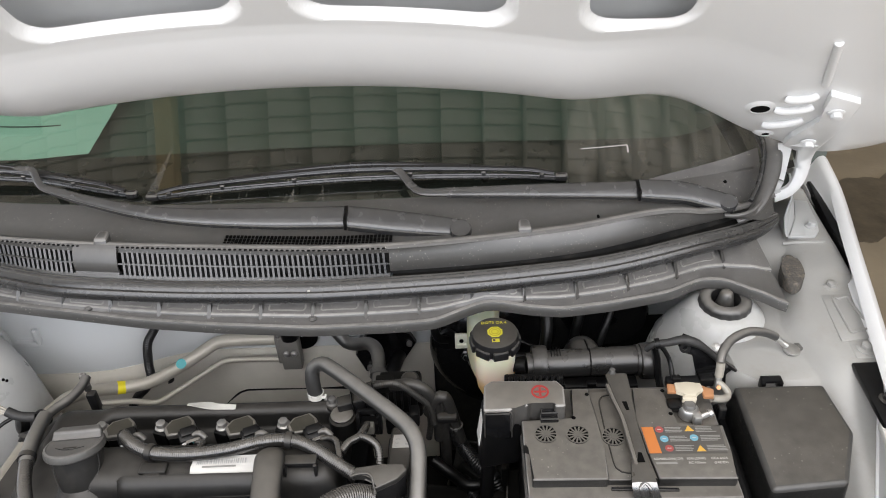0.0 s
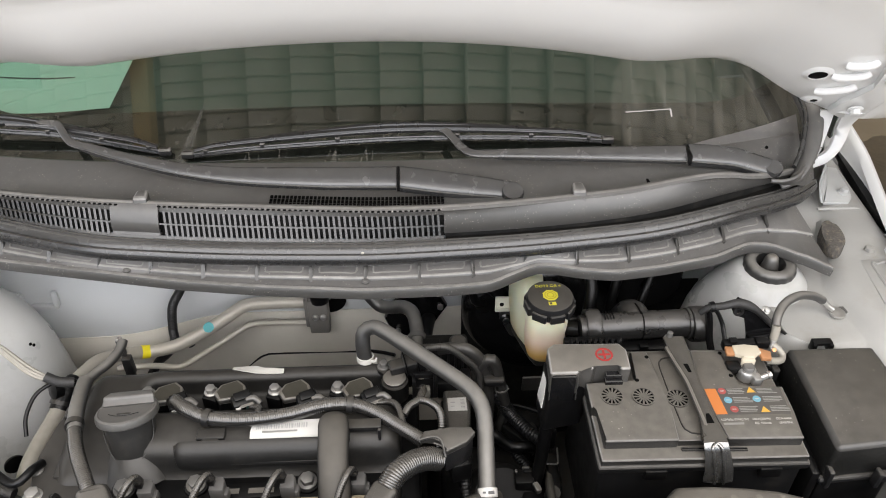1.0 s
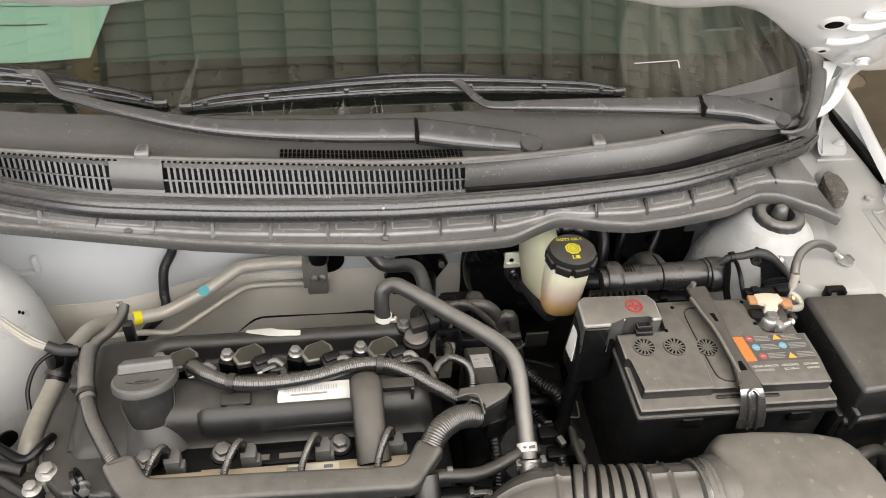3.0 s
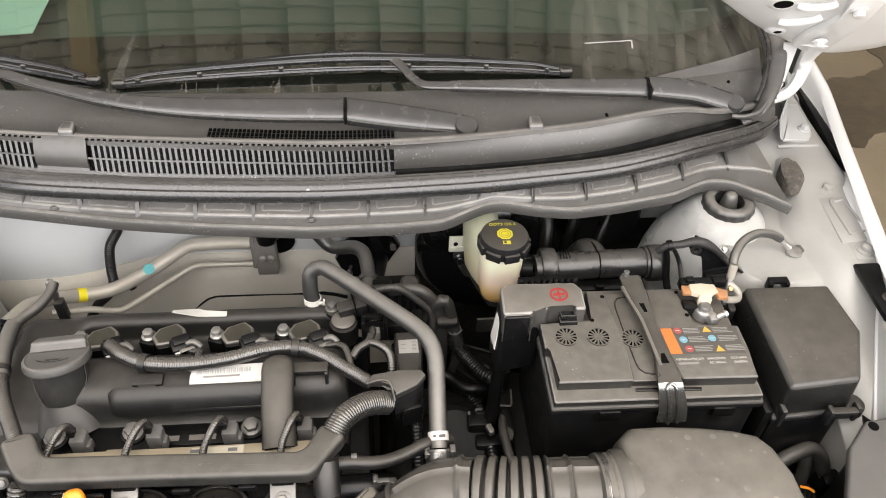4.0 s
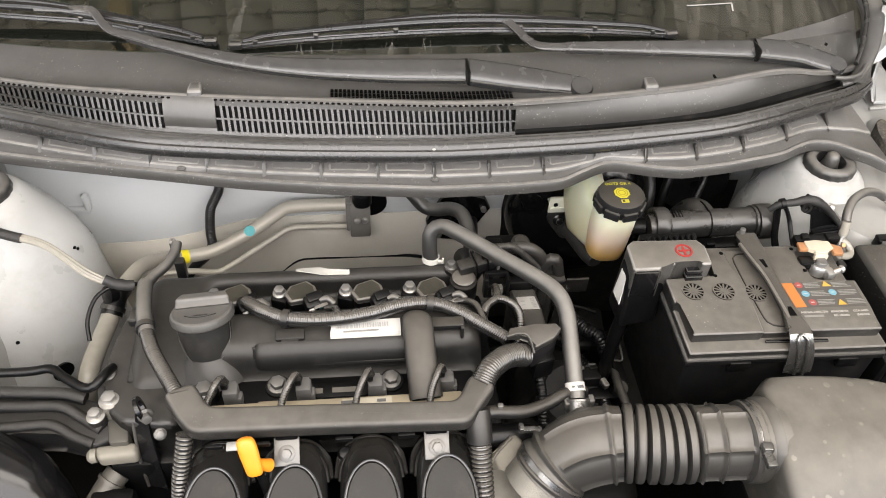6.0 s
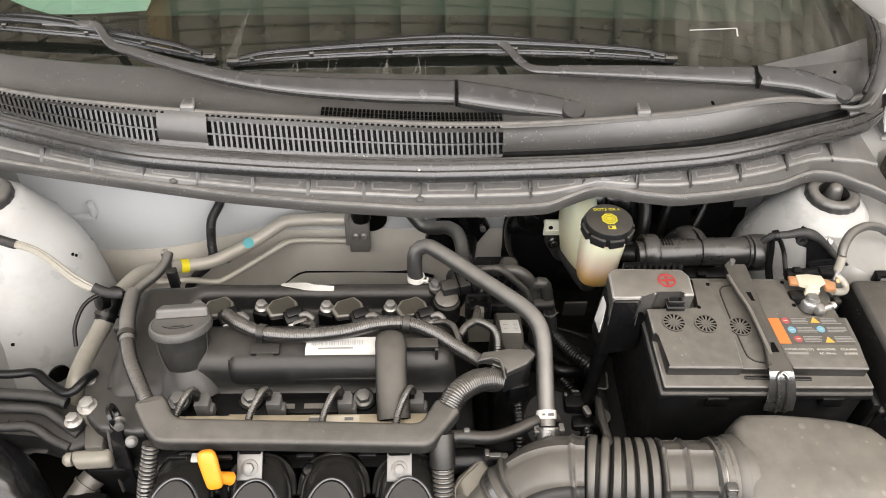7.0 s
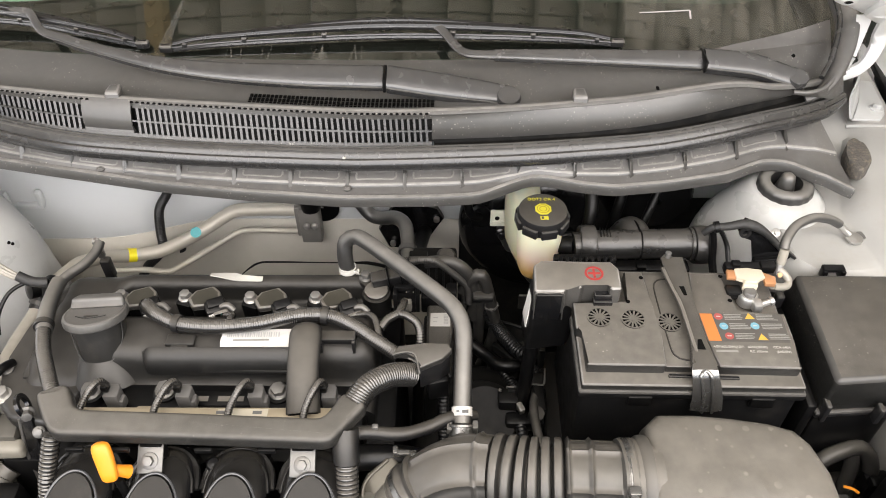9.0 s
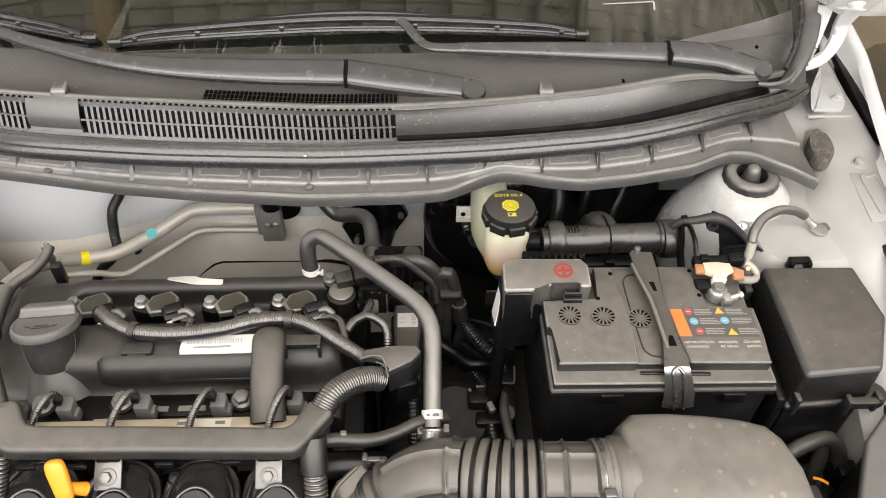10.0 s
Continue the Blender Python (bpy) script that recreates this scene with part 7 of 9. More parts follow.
part("front_pad", loft([[(x, 0.592 + (y - 0.592) * k, 0.775 + (z - 0.775) * k) for y, z in pad] for x, k in [(-0.4345, 0.25), (-0.4335, 0.6), (-0.431, 0.85), (-0.427, 0.97), (-0.422, 1.0), (-0.34, 1.0), (-0.250, 1.0), (-0.242, 1.0)]], caps=True), VALVE_F, vc)
bead = [(-0.250, 0.5955, 0.785), (-0.34, 0.5955, 0.785), (-0.424, 0.5955, 0.785), (-0.432, 0.591, 0.779), (-0.430, 0.5845, 0.770), (-0.42, 0.582, 0.767), (-0.34, 0.5805, 0.767), (-0.250, 0.579, 0.767)]
part("stiffening_bead", tube(bead, 0.0030, n=8, step=0.004), VALVE_F, vc)
part("front_step", prism([(-0.455, 0.566), (-0.195, 0.563), (-0.195, 0.573), (-0.455, 0.577)], 0.728, 0.746, 0.002), VALVE_F, vc)
part("loom_clip_base", join(box(-0.392, 0.607, 0.789, 0.034, 0.016, 0.006, 0.002), box(-0.392, 0.598, 0.788, 0.020, 0.006, 0.004, 0.001)), VALVE, vc)
part("square_boss", join(box(-0.208, 0.605, 0.800, 0.042, 0.014, 0.005, 0.001), box(-0.227, 0.602, 0.783, 0.004, 0.014, 0.034, 0.001), box(-0.189, 0.602, 0.783, 0.004, 0.014, 0.034, 0.001), box(-0.208, 0.599, 0.767, 0.034, 0.014, 0.004, 0.001), box(-0.208, 0.607, 0.783, 0.036, 0.004, 0.034, 0.001)), PLASTIC, vc)
part("engine_block", prism([(-0.60, 0.50), (-0.14, 0.50), (-0.14, 0.74), (-0.60, 0.74)], 0.32, 0.70, 0.01), PLASTIC_D, eng, "dark engine block")
part("head_flange", prism([(-0.50, 0.520), (-0.175, 0.515), (-0.175, 0.575), (-0.50, 0.578)], 0.690, 0.748, 0.006), PLASTIC_D, eng)
# white marked sticker and identification tag
part("torn_sticker", thick(loft([[(x, y0, z0), (x, y1, z1)] for x, y0, z0, y1, z1 in ((-0.392, 0.7365, 0.7625, 0.742, 0.760), (-0.375, 0.731, 0.764, 0.745, 0.758), (-0.360, 0.728, 0.7625, 0.745, 0.758), (-0.350, 0.727, 0.762, 0.737, 0.763), (-0.325, 0.726, 0.762, 0.734, 0.763), (-0.322, 0.727, 0.762, 0.734, 0.763))]), 0.001), WHITE_TAPE, vc, "torn white sticker")
tag = part("tag", thick(loft([[(-0.345, 0.5955, 0.786), (-0.345, 0.606, 0.7915), (-0.343, 0.620, 0.7925)], [(-0.262, 0.5975, 0.786), (-0.262, 0.608, 0.7915), (-0.262, 0.622, 0.7925)]]), 0.0012), WHITE_PL, vc, "white identification tag")
random.seed(7)
E2 = Matrix.Translation((-0.303, 0.6085, 0.7932)) @ pose(0, 0, 0, 8, 0, 1.2)
bx = -0.034
while bx < 0.028:
    w = 0.0006 + 0.0014 * random.random()
    part("bar_print", place(box(bx, 0.0035, 0.0002, w, 0.0065, 0.0003, 0), E2), INK_L, vc)
    bx += w + 0.0008 + 0.0012 * random.random()
part("text_bar", place(box(-0.006, -0.0035, 0.0002, 0.042, 0.0022, 0.0003, 0), E2), INKBAR, vc)

# oil filler
OM = Matrix.Translation((-0.4915, 0.628, 0.8145)) @ pose(0, 0, 0, -19, -3, 2)
oil = part("filler_neck", place(revolve([(0.0275, -0.075), (0.0280, -0.050), (0.0290, -0.030), (0.0295, -0.018), (0.0300, -0.007), (0.018, -0.005)], n=44), OM), NECK, eng, "oil filler neck")
part("neck_seam", place(tube([(-0.0298, -0.006, -0.012), (-0.0292, -0.010, -0.030), (-0.022, -0.0195, -0.046), (-0.012, -0.0265, -0.056), (0.0, -0.029, -0.060), (0.012, -0.0265, -0.056), (0.022, -0.0195, -0.046), (0.0292, -0.010, -0.030), (0.0298, -0.006, -0.012)], 0.0006, n=6, step=0.003), OM), NECK, oil)
part("filler_neck_foot", place(revolve([(0.048, -0.082), (0.040, -0.068), (0.033, -0.058), (0.028, -0.052)], n=44), OM), NECK, oil)
rim = []
for k in range(96):
    a = 2 * math.pi * k / 96
    rim.append((a, 1 + 0.006 * math.sin(32 * a)))
capo = part("oil_cap", place(loft([[(r * (q if r > 0.033 else 1) * math.cos(a), r * (q if r > 0.033 else 1) * math.sin(a), z) for a, q in rim] for r, z in ((0.029, -0.0085), (0.0345, -0.0085), (0.0364, -0.0065), (0.0366, -0.002), (0.0352, 0.0015), (0.0325, 0.0028), (0.0315, 0.0018), (0.0300, 0.0015), (0.002, 0.0012))], close=True, caps=True), OM), OILCAP, eng, "grey-black oil filler cap")
bm = box(0, 0.0165, 0.0060, 0.064, 0.019, 0.0125, 0.0035, 3)
for v in bm.verts:
    if v.co.z > 0.006:
        v.co.y = 0.0175 + (v.co.y - 0.0155) * 0.72
        v.co.x *= 0.96
    if v.co.y > 0.020:
        v.co.x *= 0.86
part("grip", place(bm, OM), OILCAP, capo)
part("arc_mark", place(tube([(-0.018, -0.010, 0.0018), (-0.008, -0.0150, 0.0018), (0.006, -0.0155, 0.0018), (0.018, -0.011, 0.0018)], 0.0005, n=6), OM), PLASTIC_D, capo)
part("symbol_mark", place(box(0, -0.0105, 0.0016, 0.016, 0.0022, 0.0006, 0), OM), PLASTIC, capo)

# valve cover bolts with black rubber washers
for x, y, z in ((-0.489, 0.555, 0.757), (-0.408, 0.5625, 0.749), (-0.276, 0.561, 0.749)):
    b = part("cover_bolt", place(hexbolt(0.0085, 0.010, 0.0115), Matrix.Translation((x, y, z + 0.004)) @ pose(0, 0, 0, 8, 0, 15)), TIN, eng, "dull zinc-plated bolt")
    part("washer", revolve([(0.004, -0.012), (0.0150, -0.012), (0.0155, -0.002), (0.0140, 0.003), (0.004, 0.004)], (x, y, z), (0, -0.1, 1), n=24), PLASTIC_D, b, "black rubber washer")

# fuel rail, injector plugs and conduits
rail = empty("fuel_rail", (-0.34, 0.522, 0.750), "champagne-coloured metal fuel rail", "fuel rail")
part("rail_bar", box(-0.343, 0.5165, 0.768, 0.292, 0.017, 0.016, 0.003), RAIL, rail)
part("rail_label", box(-0.305, 0.5165, 0.7765, 0.055, 0.010, 0.0006, 0), mat("yellowed_label", (0.46, 0.42, 0.34), 0.5, var=0.05), rail)
part("text_bar", box(-0.325, 0.517, 0.777, 0.018, 0.004, 0.0004, 0), INK, rail)
part("text_bar", box(-0.289, 0.517, 0.777, 0.010, 0.004, 0.0004, 0), INK, rail)
part("rail_mount", box(-0.415, 0.526, 0.764, 0.024, 0.010, 0.010, 0.002), RAIL, rail)
for k, x in enumerate((-0.457, -0.376, -0.295, -0.213)):
    inj = empty("injector_plug", (x, 0.543, 0.750), "grey injector plug with a thin corrugated conduit", "connector", group="injector plugs")
    part("plug_body", join(box(x, 0.543, 0.766, 0.017, 0.016, 0.026, 0.002), box(x + 0.009, 0.541, 0.762, 0.007, 0.012, 0.014, 0.002), box(x, 0.549, 0.774, 0.012, 0.010, 0.008, 0.001)), GREYPLUG, inj)
    part("seal_boot", box(x - 0.006, 0.545, 0.784, 0.008, 0.010, 0.010, 0.002), PLASTIC_D, inj)
    part("conduit", tube([(x - 0.004, 0.546, 0.786), (x - 0.007, 0.5435, 0.797), (x - 0.012, 0.533, 0.800), (x - 0.020, 0.516, 0.792), (x - 0.023, 0.503, 0.785), (x - 0.023, 0.494, 0.782)], 0.0042, n=12, pitch=0.0027, depth=0.09), CORR, inj, "thin corrugated conduit")
part("maker_plate", box(-0.335, 0.553, 0.7495, 0.085, 0.020, 0.003, 0.001), PLASTIC_D, vc)
for x, w in ((-0.362, 0.012), (-0.330, 0.030)):
    part("text_bar", box(x, 0.552, 0.7513, w, 0.007, 0.0005, 0), PLASTIC_L, vc)

# harness cover bar
hb = empty("harness_cover", (-0.34, 0.48, 0.795), "worn grey plastic harness cover above the inlet runners", "harness cover")
bar = rounded([(-0.500, 0.4840), (-0.484, 0.4660), (-0.35, 0.4625), (-0.199, 0.4570), (-0.163, 0.504), (-0.191, 0.5205), (-0.209, 0.4870), (-0.34, 0.4925), (-0.469, 0.4972), (-0.4885, 0.5300), (-0.520, 0.5170)], 0.010, 6)
bar = rounded(bar, 0.003, 2)
part("top_shell", shell(bar, ((0.801, 0.0), (0.8095, 0.0), (0.8128, 0.0008), (0.8150, 0.0024), (0.8161, 0.0044), (0.8165, 0.0066))), HARN, hb, angle=60)
for x in (-0.462, -0.415, -0.33, -0.265):
    part("clip_tab", box(x, 0.458 - 0.012 * (x + 0.34) * 0.3, 0.7975, 0.018, 0.004, 0.006, 0.001), PLASTIC_D, hb)

# conduits of the harness
lo = empty("main_loom", (-0.30, 0.62, 0.79), "black corrugated wiring loom along the coils", "wiring loom")
MAIN = [(-0.448, 0.667, 0.783), (-0.442, 0.655, 0.793), (-0.425, 0.638, 0.799), (-0.396, 0.622, 0.8015), (-0.35, 0.6165, 0.8025), (-0.302, 0.6205, 0.804), (-0.26, 0.631, 0.805), (-0.225, 0.634, 0.803), (-0.195, 0.624, 0.799), (-0.165, 0.606, 0.792), (-0.136, 0.588, 0.785)]
part("conduit", tube(MAIN, 0.0088, n=16, pitch=0.0027, depth=0.055), CORR, lo)
for pts in ([(-0.352, 0.655, 0.778), (-0.340, 0.645, 0.789), (-0.337, 0.630, 0.800), (-0.335, 0.620, 0.803)], [(-0.270, 0.656, 0.780), (-0.258, 0.653, 0.789), (-0.246, 0.645, 0.797), (-0.240, 0.634, 0.803)], [(-0.193, 0.655, 0.778), (-0.178, 0.652, 0.783), (-0.168, 0.640, 0.790), (-0.163, 0.622, 0.792), (-0.160, 0.606, 0.791)]):
    part("branch", tube(pts, 0.0046, n=10, pitch=0.0026, depth=0.07), CORR, lo)
for i in (3, 7):
    p, q = Vector(MAIN[i]), (Vector(MAIN[i + 1]) - Vector(MAIN[i - 1])).normalized()
    part("tie_band", revolve([(0.0095, -0.004), (0.0110, -0.004), (0.0110, 0.004), (0.0095, 0.004)], p, q, n=18), PLASTIC, lo)
part("thick_conduit", tube([(-0.180, 0.508, 0.806), (-0.168, 0.526, 0.8105), (-0.150, 0.5430, 0.806), (-0.134, 0.5540, 0.797), (-0.121, 0.5600, 0.787)], 0.0138, n=20, pitch=0.0030, depth=0.045), CORR, lo, "thick corrugated conduit")
part("left_conduit", tube([(-0.505, 0.520, 0.800), (-0.5164, 0.5388, 0.800), (-0.5428, 0.5854, 0.795), (-0.558, 0.622, 0.791)], 0.0088, n=14, pitch=0.0030, depth=0.06), CORR, lo, "corrugated conduit")
part("taped_section", tube([(-0.556, 0.618, 0.791), (-0.5655, 0.650, 0.788), (-0.575, 0.695, 0.779), (-0.5767, 0.7113, 0.776)], 0.0096, n=14), RUBBER, lo, "taped loom")
part("tie_band", revolve([(0.0090, -0.004), (0.0112, -0.004), (0.0112, 0.004), (0.0090, 0.004)], (-0.560, 0.628, 0.790), (-0.2, 0.95, -0.1), n=18), PLASTIC, lo)
part("upper_branch", tube([(-0.5767, 0.708, 0.776), (-0.570, 0.728, 0.773), (-0.558, 0.748, 0.771), (-0.550, 0.772, 0.772), (-0.549, 0.785, 0.775)], 0.0068, n=12), RUBBER, lo)
part("side_branch", tube([(-0.577, 0.706, 0.776), (-0.592, 0.712, 0.778), (-0.612, 0.706, 0.782), (-0.632, 0.690, 0.778), (-0.640, 0.665, 0.765), (-0.637, 0.645, 0.750)], 0.0026, n=10), PLASTIC_D, lo)
part("lower_left_conduit", tube([(-0.494, 0.478, 0.795), (-0.497, 0.466, 0.780), (-0.503, 0.448, 0.752), (-0.508, 0.430, 0.71), (-0.510, 0.42, 0.66)], 0.0095, n=14, pitch=0.0046, depth=0.16), CORR, lo)
part("lower_right_conduit", tube([(-0.1865, 0.478, 0.797), (-0.1857, 0.466, 0.785), (-0.185, 0.444, 0.760), (-0.184, 0.42, 0.735), (-0.183, 0.385, 0.69)], 0.0125, n=16, pitch=0.0050, depth=0.16), CORR, lo)
part("conduit_collar", tube([(-0.187, 0.482, 0.800), (-0.1862, 0.468, 0.788), (-0.1856, 0.458, 0.776)], 0.0140, n=16), PLASTIC, lo)
part("y_branch", tube([(-0.134, 0.685, 0.770), (-0.136, 0.668, 0.780), (-0.140, 0.650, 0.788), (-0.152, 0.638, 0.791), (-0.160, 0.625, 0.790)], 0.0052, n=12, pitch=0.0030, depth=0.07), CORR, lo)
part("y_branch", tube([(-0.140, 0.650, 0.788), (-0.128, 0.644, 0.790), (-0.116, 0.634, 0.786), (-0.113, 0.618, 0.776), (-0.118, 0.60, 0.755)], 0.0052, n=12, pitch=0.0030, depth=0.07), CORR, lo)
el = empty("loom_bracket", (-0.10, 0.575, 0.74), "grey plastic elbow bracket holding the loom", "bracket")
part("elbow_shell", prism([(-0.141, 0.571), (-0.136, 0.584), (-0.106, 0.587), (-0.080, 0.588), (-0.075, 0.579), (-0.086, 0.566), (-0.111, 0.553), (-0.1145, 0.5685), (-0.124, 0.5735)], 0.8015, 0.8105, 0.002, 3), HARN, el)
part("elbow_lip", tube([(-0.1415, 0.5705, 0.8105), (-0.133, 0.5725, 0.8115), (-0.124, 0.5735, 0.8115), (-0.117, 0.5705, 0.811), (-0.1135, 0.562, 0.808), (-0.1115, 0.553, 0.800)], 0.0018, n=8), HARN, el)
part("elbow_skirt", prism([(-0.112, 0.556), (-0.088, 0.568), (-0.077, 0.579), (-0.080, 0.586), (-0.103, 0.582)], 0.766, 0.803, 0.002), PLASTIC, el)
part("lower_shell", prism([(-0.105, 0.580), (-0.080, 0.582), (-0.078, 0.566), (-0.103, 0.560)], 0.735, 0.768, 0.004), PLASTIC_D, el)
spine = [[(x0, y, z - 0.016), (x0, y, z - 0.003), (x0 + 0.003, y, z), (x1 - 0.003, y, z), (x1, y, z - 0.003), (x1, y, z - 0.016)] for y, z, x0, x1 in ((0.712, 0.7310, -0.107, -0.0715), (0.665, 0.7480, -0.1065, -0.0735), (0.625, 0.7625, -0.1055, -0.0775), (0.605, 0.7745, -0.105, -0.0795), (0.594, 0.7960, -0.1055, -0.080), (0.584, 0.8090, -0.106, -0.080))]
part("upright_strip", loft(spine, close=True, caps=True), HARN, el)
LB = Matrix.Translation((-0.0895, 0.6767, 0.7440)) @ pose(0, 0, 0, -19.9, 0, 0)
lb = part("box_label", place(prism([(-0.0125, -0.0165), (0.0125, -0.0170), (0.0125, 0.0165), (-0.0125, 0.0160)], 0.0004, 0.0010, 0), LB), WHITE_PL, el, "white label with bars")
for k in range(7):
    part("bar_print", place(box(0.0072, -0.011 + 0.0036 * k, 0.0011, 0.0055, (0.0012, 0.0020, 0.0008)[k % 3], 0.0003, 0), LB), INK_L, lb)
part("text_bar", place(box(-0.006, 0.004, 0.0011, 0.006, 0.002, 0.0003, 0), LB), INK_L, lb)
part("text_bar", place(box(-0.0065, -0.006, 0.0011, 0.005, 0.0015, 0.0003, 0), LB), INK_L, lb)

# dark module below the strip
cb = empty("module_box", (-0.09, 0.655, 0.60), "black module box below the loom bracket", "module")
part("box_body", prism([(-0.112, 0.606), (-0.074, 0.604), (-0.069, 0.704), (-0.111, 0.706)], 0.60, 0.722, 0.005, 3), DEEP, cb)
part("box_lug", join(box(-0.095, 0.722, 0.728, 0.040, 0.016, 0.030, 0.003), box(-0.075, 0.726, 0.738, 0.014, 0.020, 0.026, 0.003)), PLASTIC_D, cb)

# sensor at the end of the cover
se = empty("cam_sensor", (-0.18, 0.718, 0.74), "black camshaft sensor with a wired plug", "sensor")
part("sensor_seat", revolve([(0.004, -0.030), (0.0185, -0.030), (0.0190, -0.006), (0.0178, -0.002), (0.004, 0.0)], (-0.172, 0.710, 0.760), n=26), VALVE, se)
part("sensor_body", revolve([(0.002, -0.002), (0.0150, -0.002), (0.0155, 0.003), (0.0135, 0.0045), (0.002, 0.005)], (-0.172, 0.711, 0.760), n=24), PLASTIC_L, se)
part("sensor_ear", prism(rounded([(-0.198, 0.728), (-0.180, 0.742), (-0.160, 0.724), (-0.176, 0.706)], 0.006), 0.757, 0.7635, 0.001), PLASTIC, se)
part("sensor_bolt", place(hexbolt(0.0062, 0.009, 0.0085), Matrix.Translation((-0.187, 0.731, 0.764))), TIN, se)
SN = Matrix.Translation((-0.158, 0.725, 0.772)) @ pose(0, 0, 0, 0, -6, 12)
part("sensor_neck", place(join(box(-0.010, 0, 0, 0.022, 0.018, 0.014, 0.002), box(0.008, 0, 0.0005, 0.018, 0.023, 0.018, 0.002), box(0.024, 0, 0.001, 0.014, 0.026, 0.021, 0.003)), SN), PLASTIC, se)
for q in (0.001, 0.017, 0.031):
    part("plug_collar", place(box(q, 0, 0.001, 0.0022, 0.0275, 0.0225, 0.0006), SN), PLASTIC_D, se)
part("plug_latch", place(box(0.020, -0.002, 0.0125, 0.018, 0.009, 0.004, 0.001), SN), PLASTIC_D, se)
part("plug_wire", tube([(-0.125, 0.722, 0.773), (-0.128, 0.712, 0.766), (-0.130, 0.700, 0.755), (-0.131, 0.694, 0.735)], 0.004, n=8), PLASTIC_D, se)
pl = empty("wired_plug", (-0.131, 0.690, 0.73), "black square connector on a bracket", "connector")
part("plug_frame", join(box(-0.146, 0.690, 0.768, 0.005, 0.014, 0.034, 0.001), box(-0.118, 0.690, 0.768, 0.005, 0.014, 0.034, 0.001), box(-0.132, 0.697, 0.782, 0.030, 0.006, 0.008, 0.001), box(-0.132, 0.692, 0.760, 0.026, 0.016, 0.022, 0.002)), PLASTIC_D, pl)
part("plug_core", box(-0.132, 0.682, 0.766, 0.014, 0.010, 0.016, 0.002), CAST, pl)

# ribbed valve housing behind the sensor
vh = empty("valve_housing", (-0.10, 0.775, 0.66), "black ribbed valve housing behind the engine", "valve housing")
part("housing", join(box(-0.098, 0.792, 0.712, 0.062, 0.030, 0.070, 0.005), box(-0.120, 0.782, 0.745, 0.026, 0.024, 0.016, 0.003)), DEEP, vh)
for k in range(5):
    part("rib", box(-0.117 + 0.0105 * k, 0.776, 0.722, 0.0030, 0.008, 0.044, 0.0008), PLASTIC, vh)
part("housing_cap", revolve([(0.001, 0), (0.013, 0), (0.0135, 0.012), (0.010, 0.016), (0.001, 0.017)], (-0.083, 0.782, 0.744), (0.1, -0.2, 1), n=20), PLASTIC, vh)
part("red_mark", box(-0.093, 0.7735, 0.752, 0.005, 0.0015, 0.002, 0.0004), RED, vh, "small red mark")

# ignition coils
def coil(seal_colour):
    c = empty("ignition_coil", (-0.4897, 0.688, 0.770), "black ignition coil with bolt and grey plug", "ignition coil", group="ignition coils")
    O = Matrix.Translation((-0.4897, 0.688, 0.770))
    hexa = [(0.006, -0.009), (0.013, 0.005), (0.034, 0.013), (0.045, 0.003), (0.049, -0.012), (0.039, -0.019), (0.014, -0.023)]
    mx, my = 0.028, -0.005
    part("base", place(join(prism([(mx + (x - mx) * 0.96, my + (y - my) * 0.96) for x, y in hexa], -0.034, 0.003, 0.003, 2), prism([(-0.012, -0.009), (0.008, -0.016), (0.014, 0.004), (0.004, 0.011), (-0.009, 0.009)], -0.030, 0.0025, 0.003, 2)), O), PLASTIC_D, c)
    part("hex_cap", place(prism(hexa, 0.0025, 0.0115, 0.0026, 3), O), PLASTIC_L, c)
    part("cap_recess", place(prism([(mx + (x - mx) * 0.80, my + (y - my) * 0.80) for x, y in hexa], 0.0113, 0.0118, 0), O), RESIN, c, "sunken resin face")
    part("coil_bolt", place(hexbolt(0.0068, 0.009, 0.0088), O @ Matrix.Translation((0, 0, 0.003))), STEEL, c, "zinc-plated bolt")
    Q = O @ Matrix.Translation((0.044, -0.022, 0.008)) @ pose(0, 0, 0, 18, 0, 24)
    part("plug", place(join(box(0, 0, 0, 0.026, 0.018, 0.018, 0.003), box(0.001, 0.003, 0.0105, 0.020, 0.012, 0.005, 0.0015)), Q), PLASTIC_D, c)
    part("wire_seal", place(revolve([(0.0004, 0), (0.0024, 0), (0.0024, 0.0014), (0.0004, 0.0018)], (0.0045, -0.0100, 0.002), (0, -1, 0), n=12), Q), seal_colour, c, "coloured wire seal")
    part("plug_mouth", place(box(0.004, -0.0093, 0, 0.014, 0.0012, 0.014, 0.0004), Q), COWL_D, c)
    part("plug_rim", place(join(box(-0.004, -0.0105, 0, 0.0016, 0.004, 0.016, 0.0004), box(0.012, -0.0105, 0, 0.0016, 0.004, 0.016, 0.0004), box(0.004, -0.0105, 0.0078, 0.016, 0.004, 0.0016, 0.0004), box(0.004, -0.0100, 0.001, 0.004, 0.003, 0.010, 0.0006)), Q), PLASTIC_L, c, "worn grey plug rim")
    part("plug_lock", place(box(-0.007, -0.0095, 0.0, 0.008, 0.005, 0.011, 0.001), Q), PLUGGREY, c, "pale plug lock")
    part("cable_boot", place(tube([(0.006, -0.004, 0.008), (0.014, -0.006, 0.011), (0.019, -0.014, 0.008)], 0.0045, n=10), Q), RUBBER, c)
    return c


c0 = coil(TEAL)
for x, y, z in ((-0.4097, 0.688, 0.770), (-0.3265, 0.684, 0.772)):
    copy_thing(c0, Matrix.Translation((x, y, z)))
coil(RED).matrix_basis = Matrix.Translation((-0.2455, 0.686, 0.770))

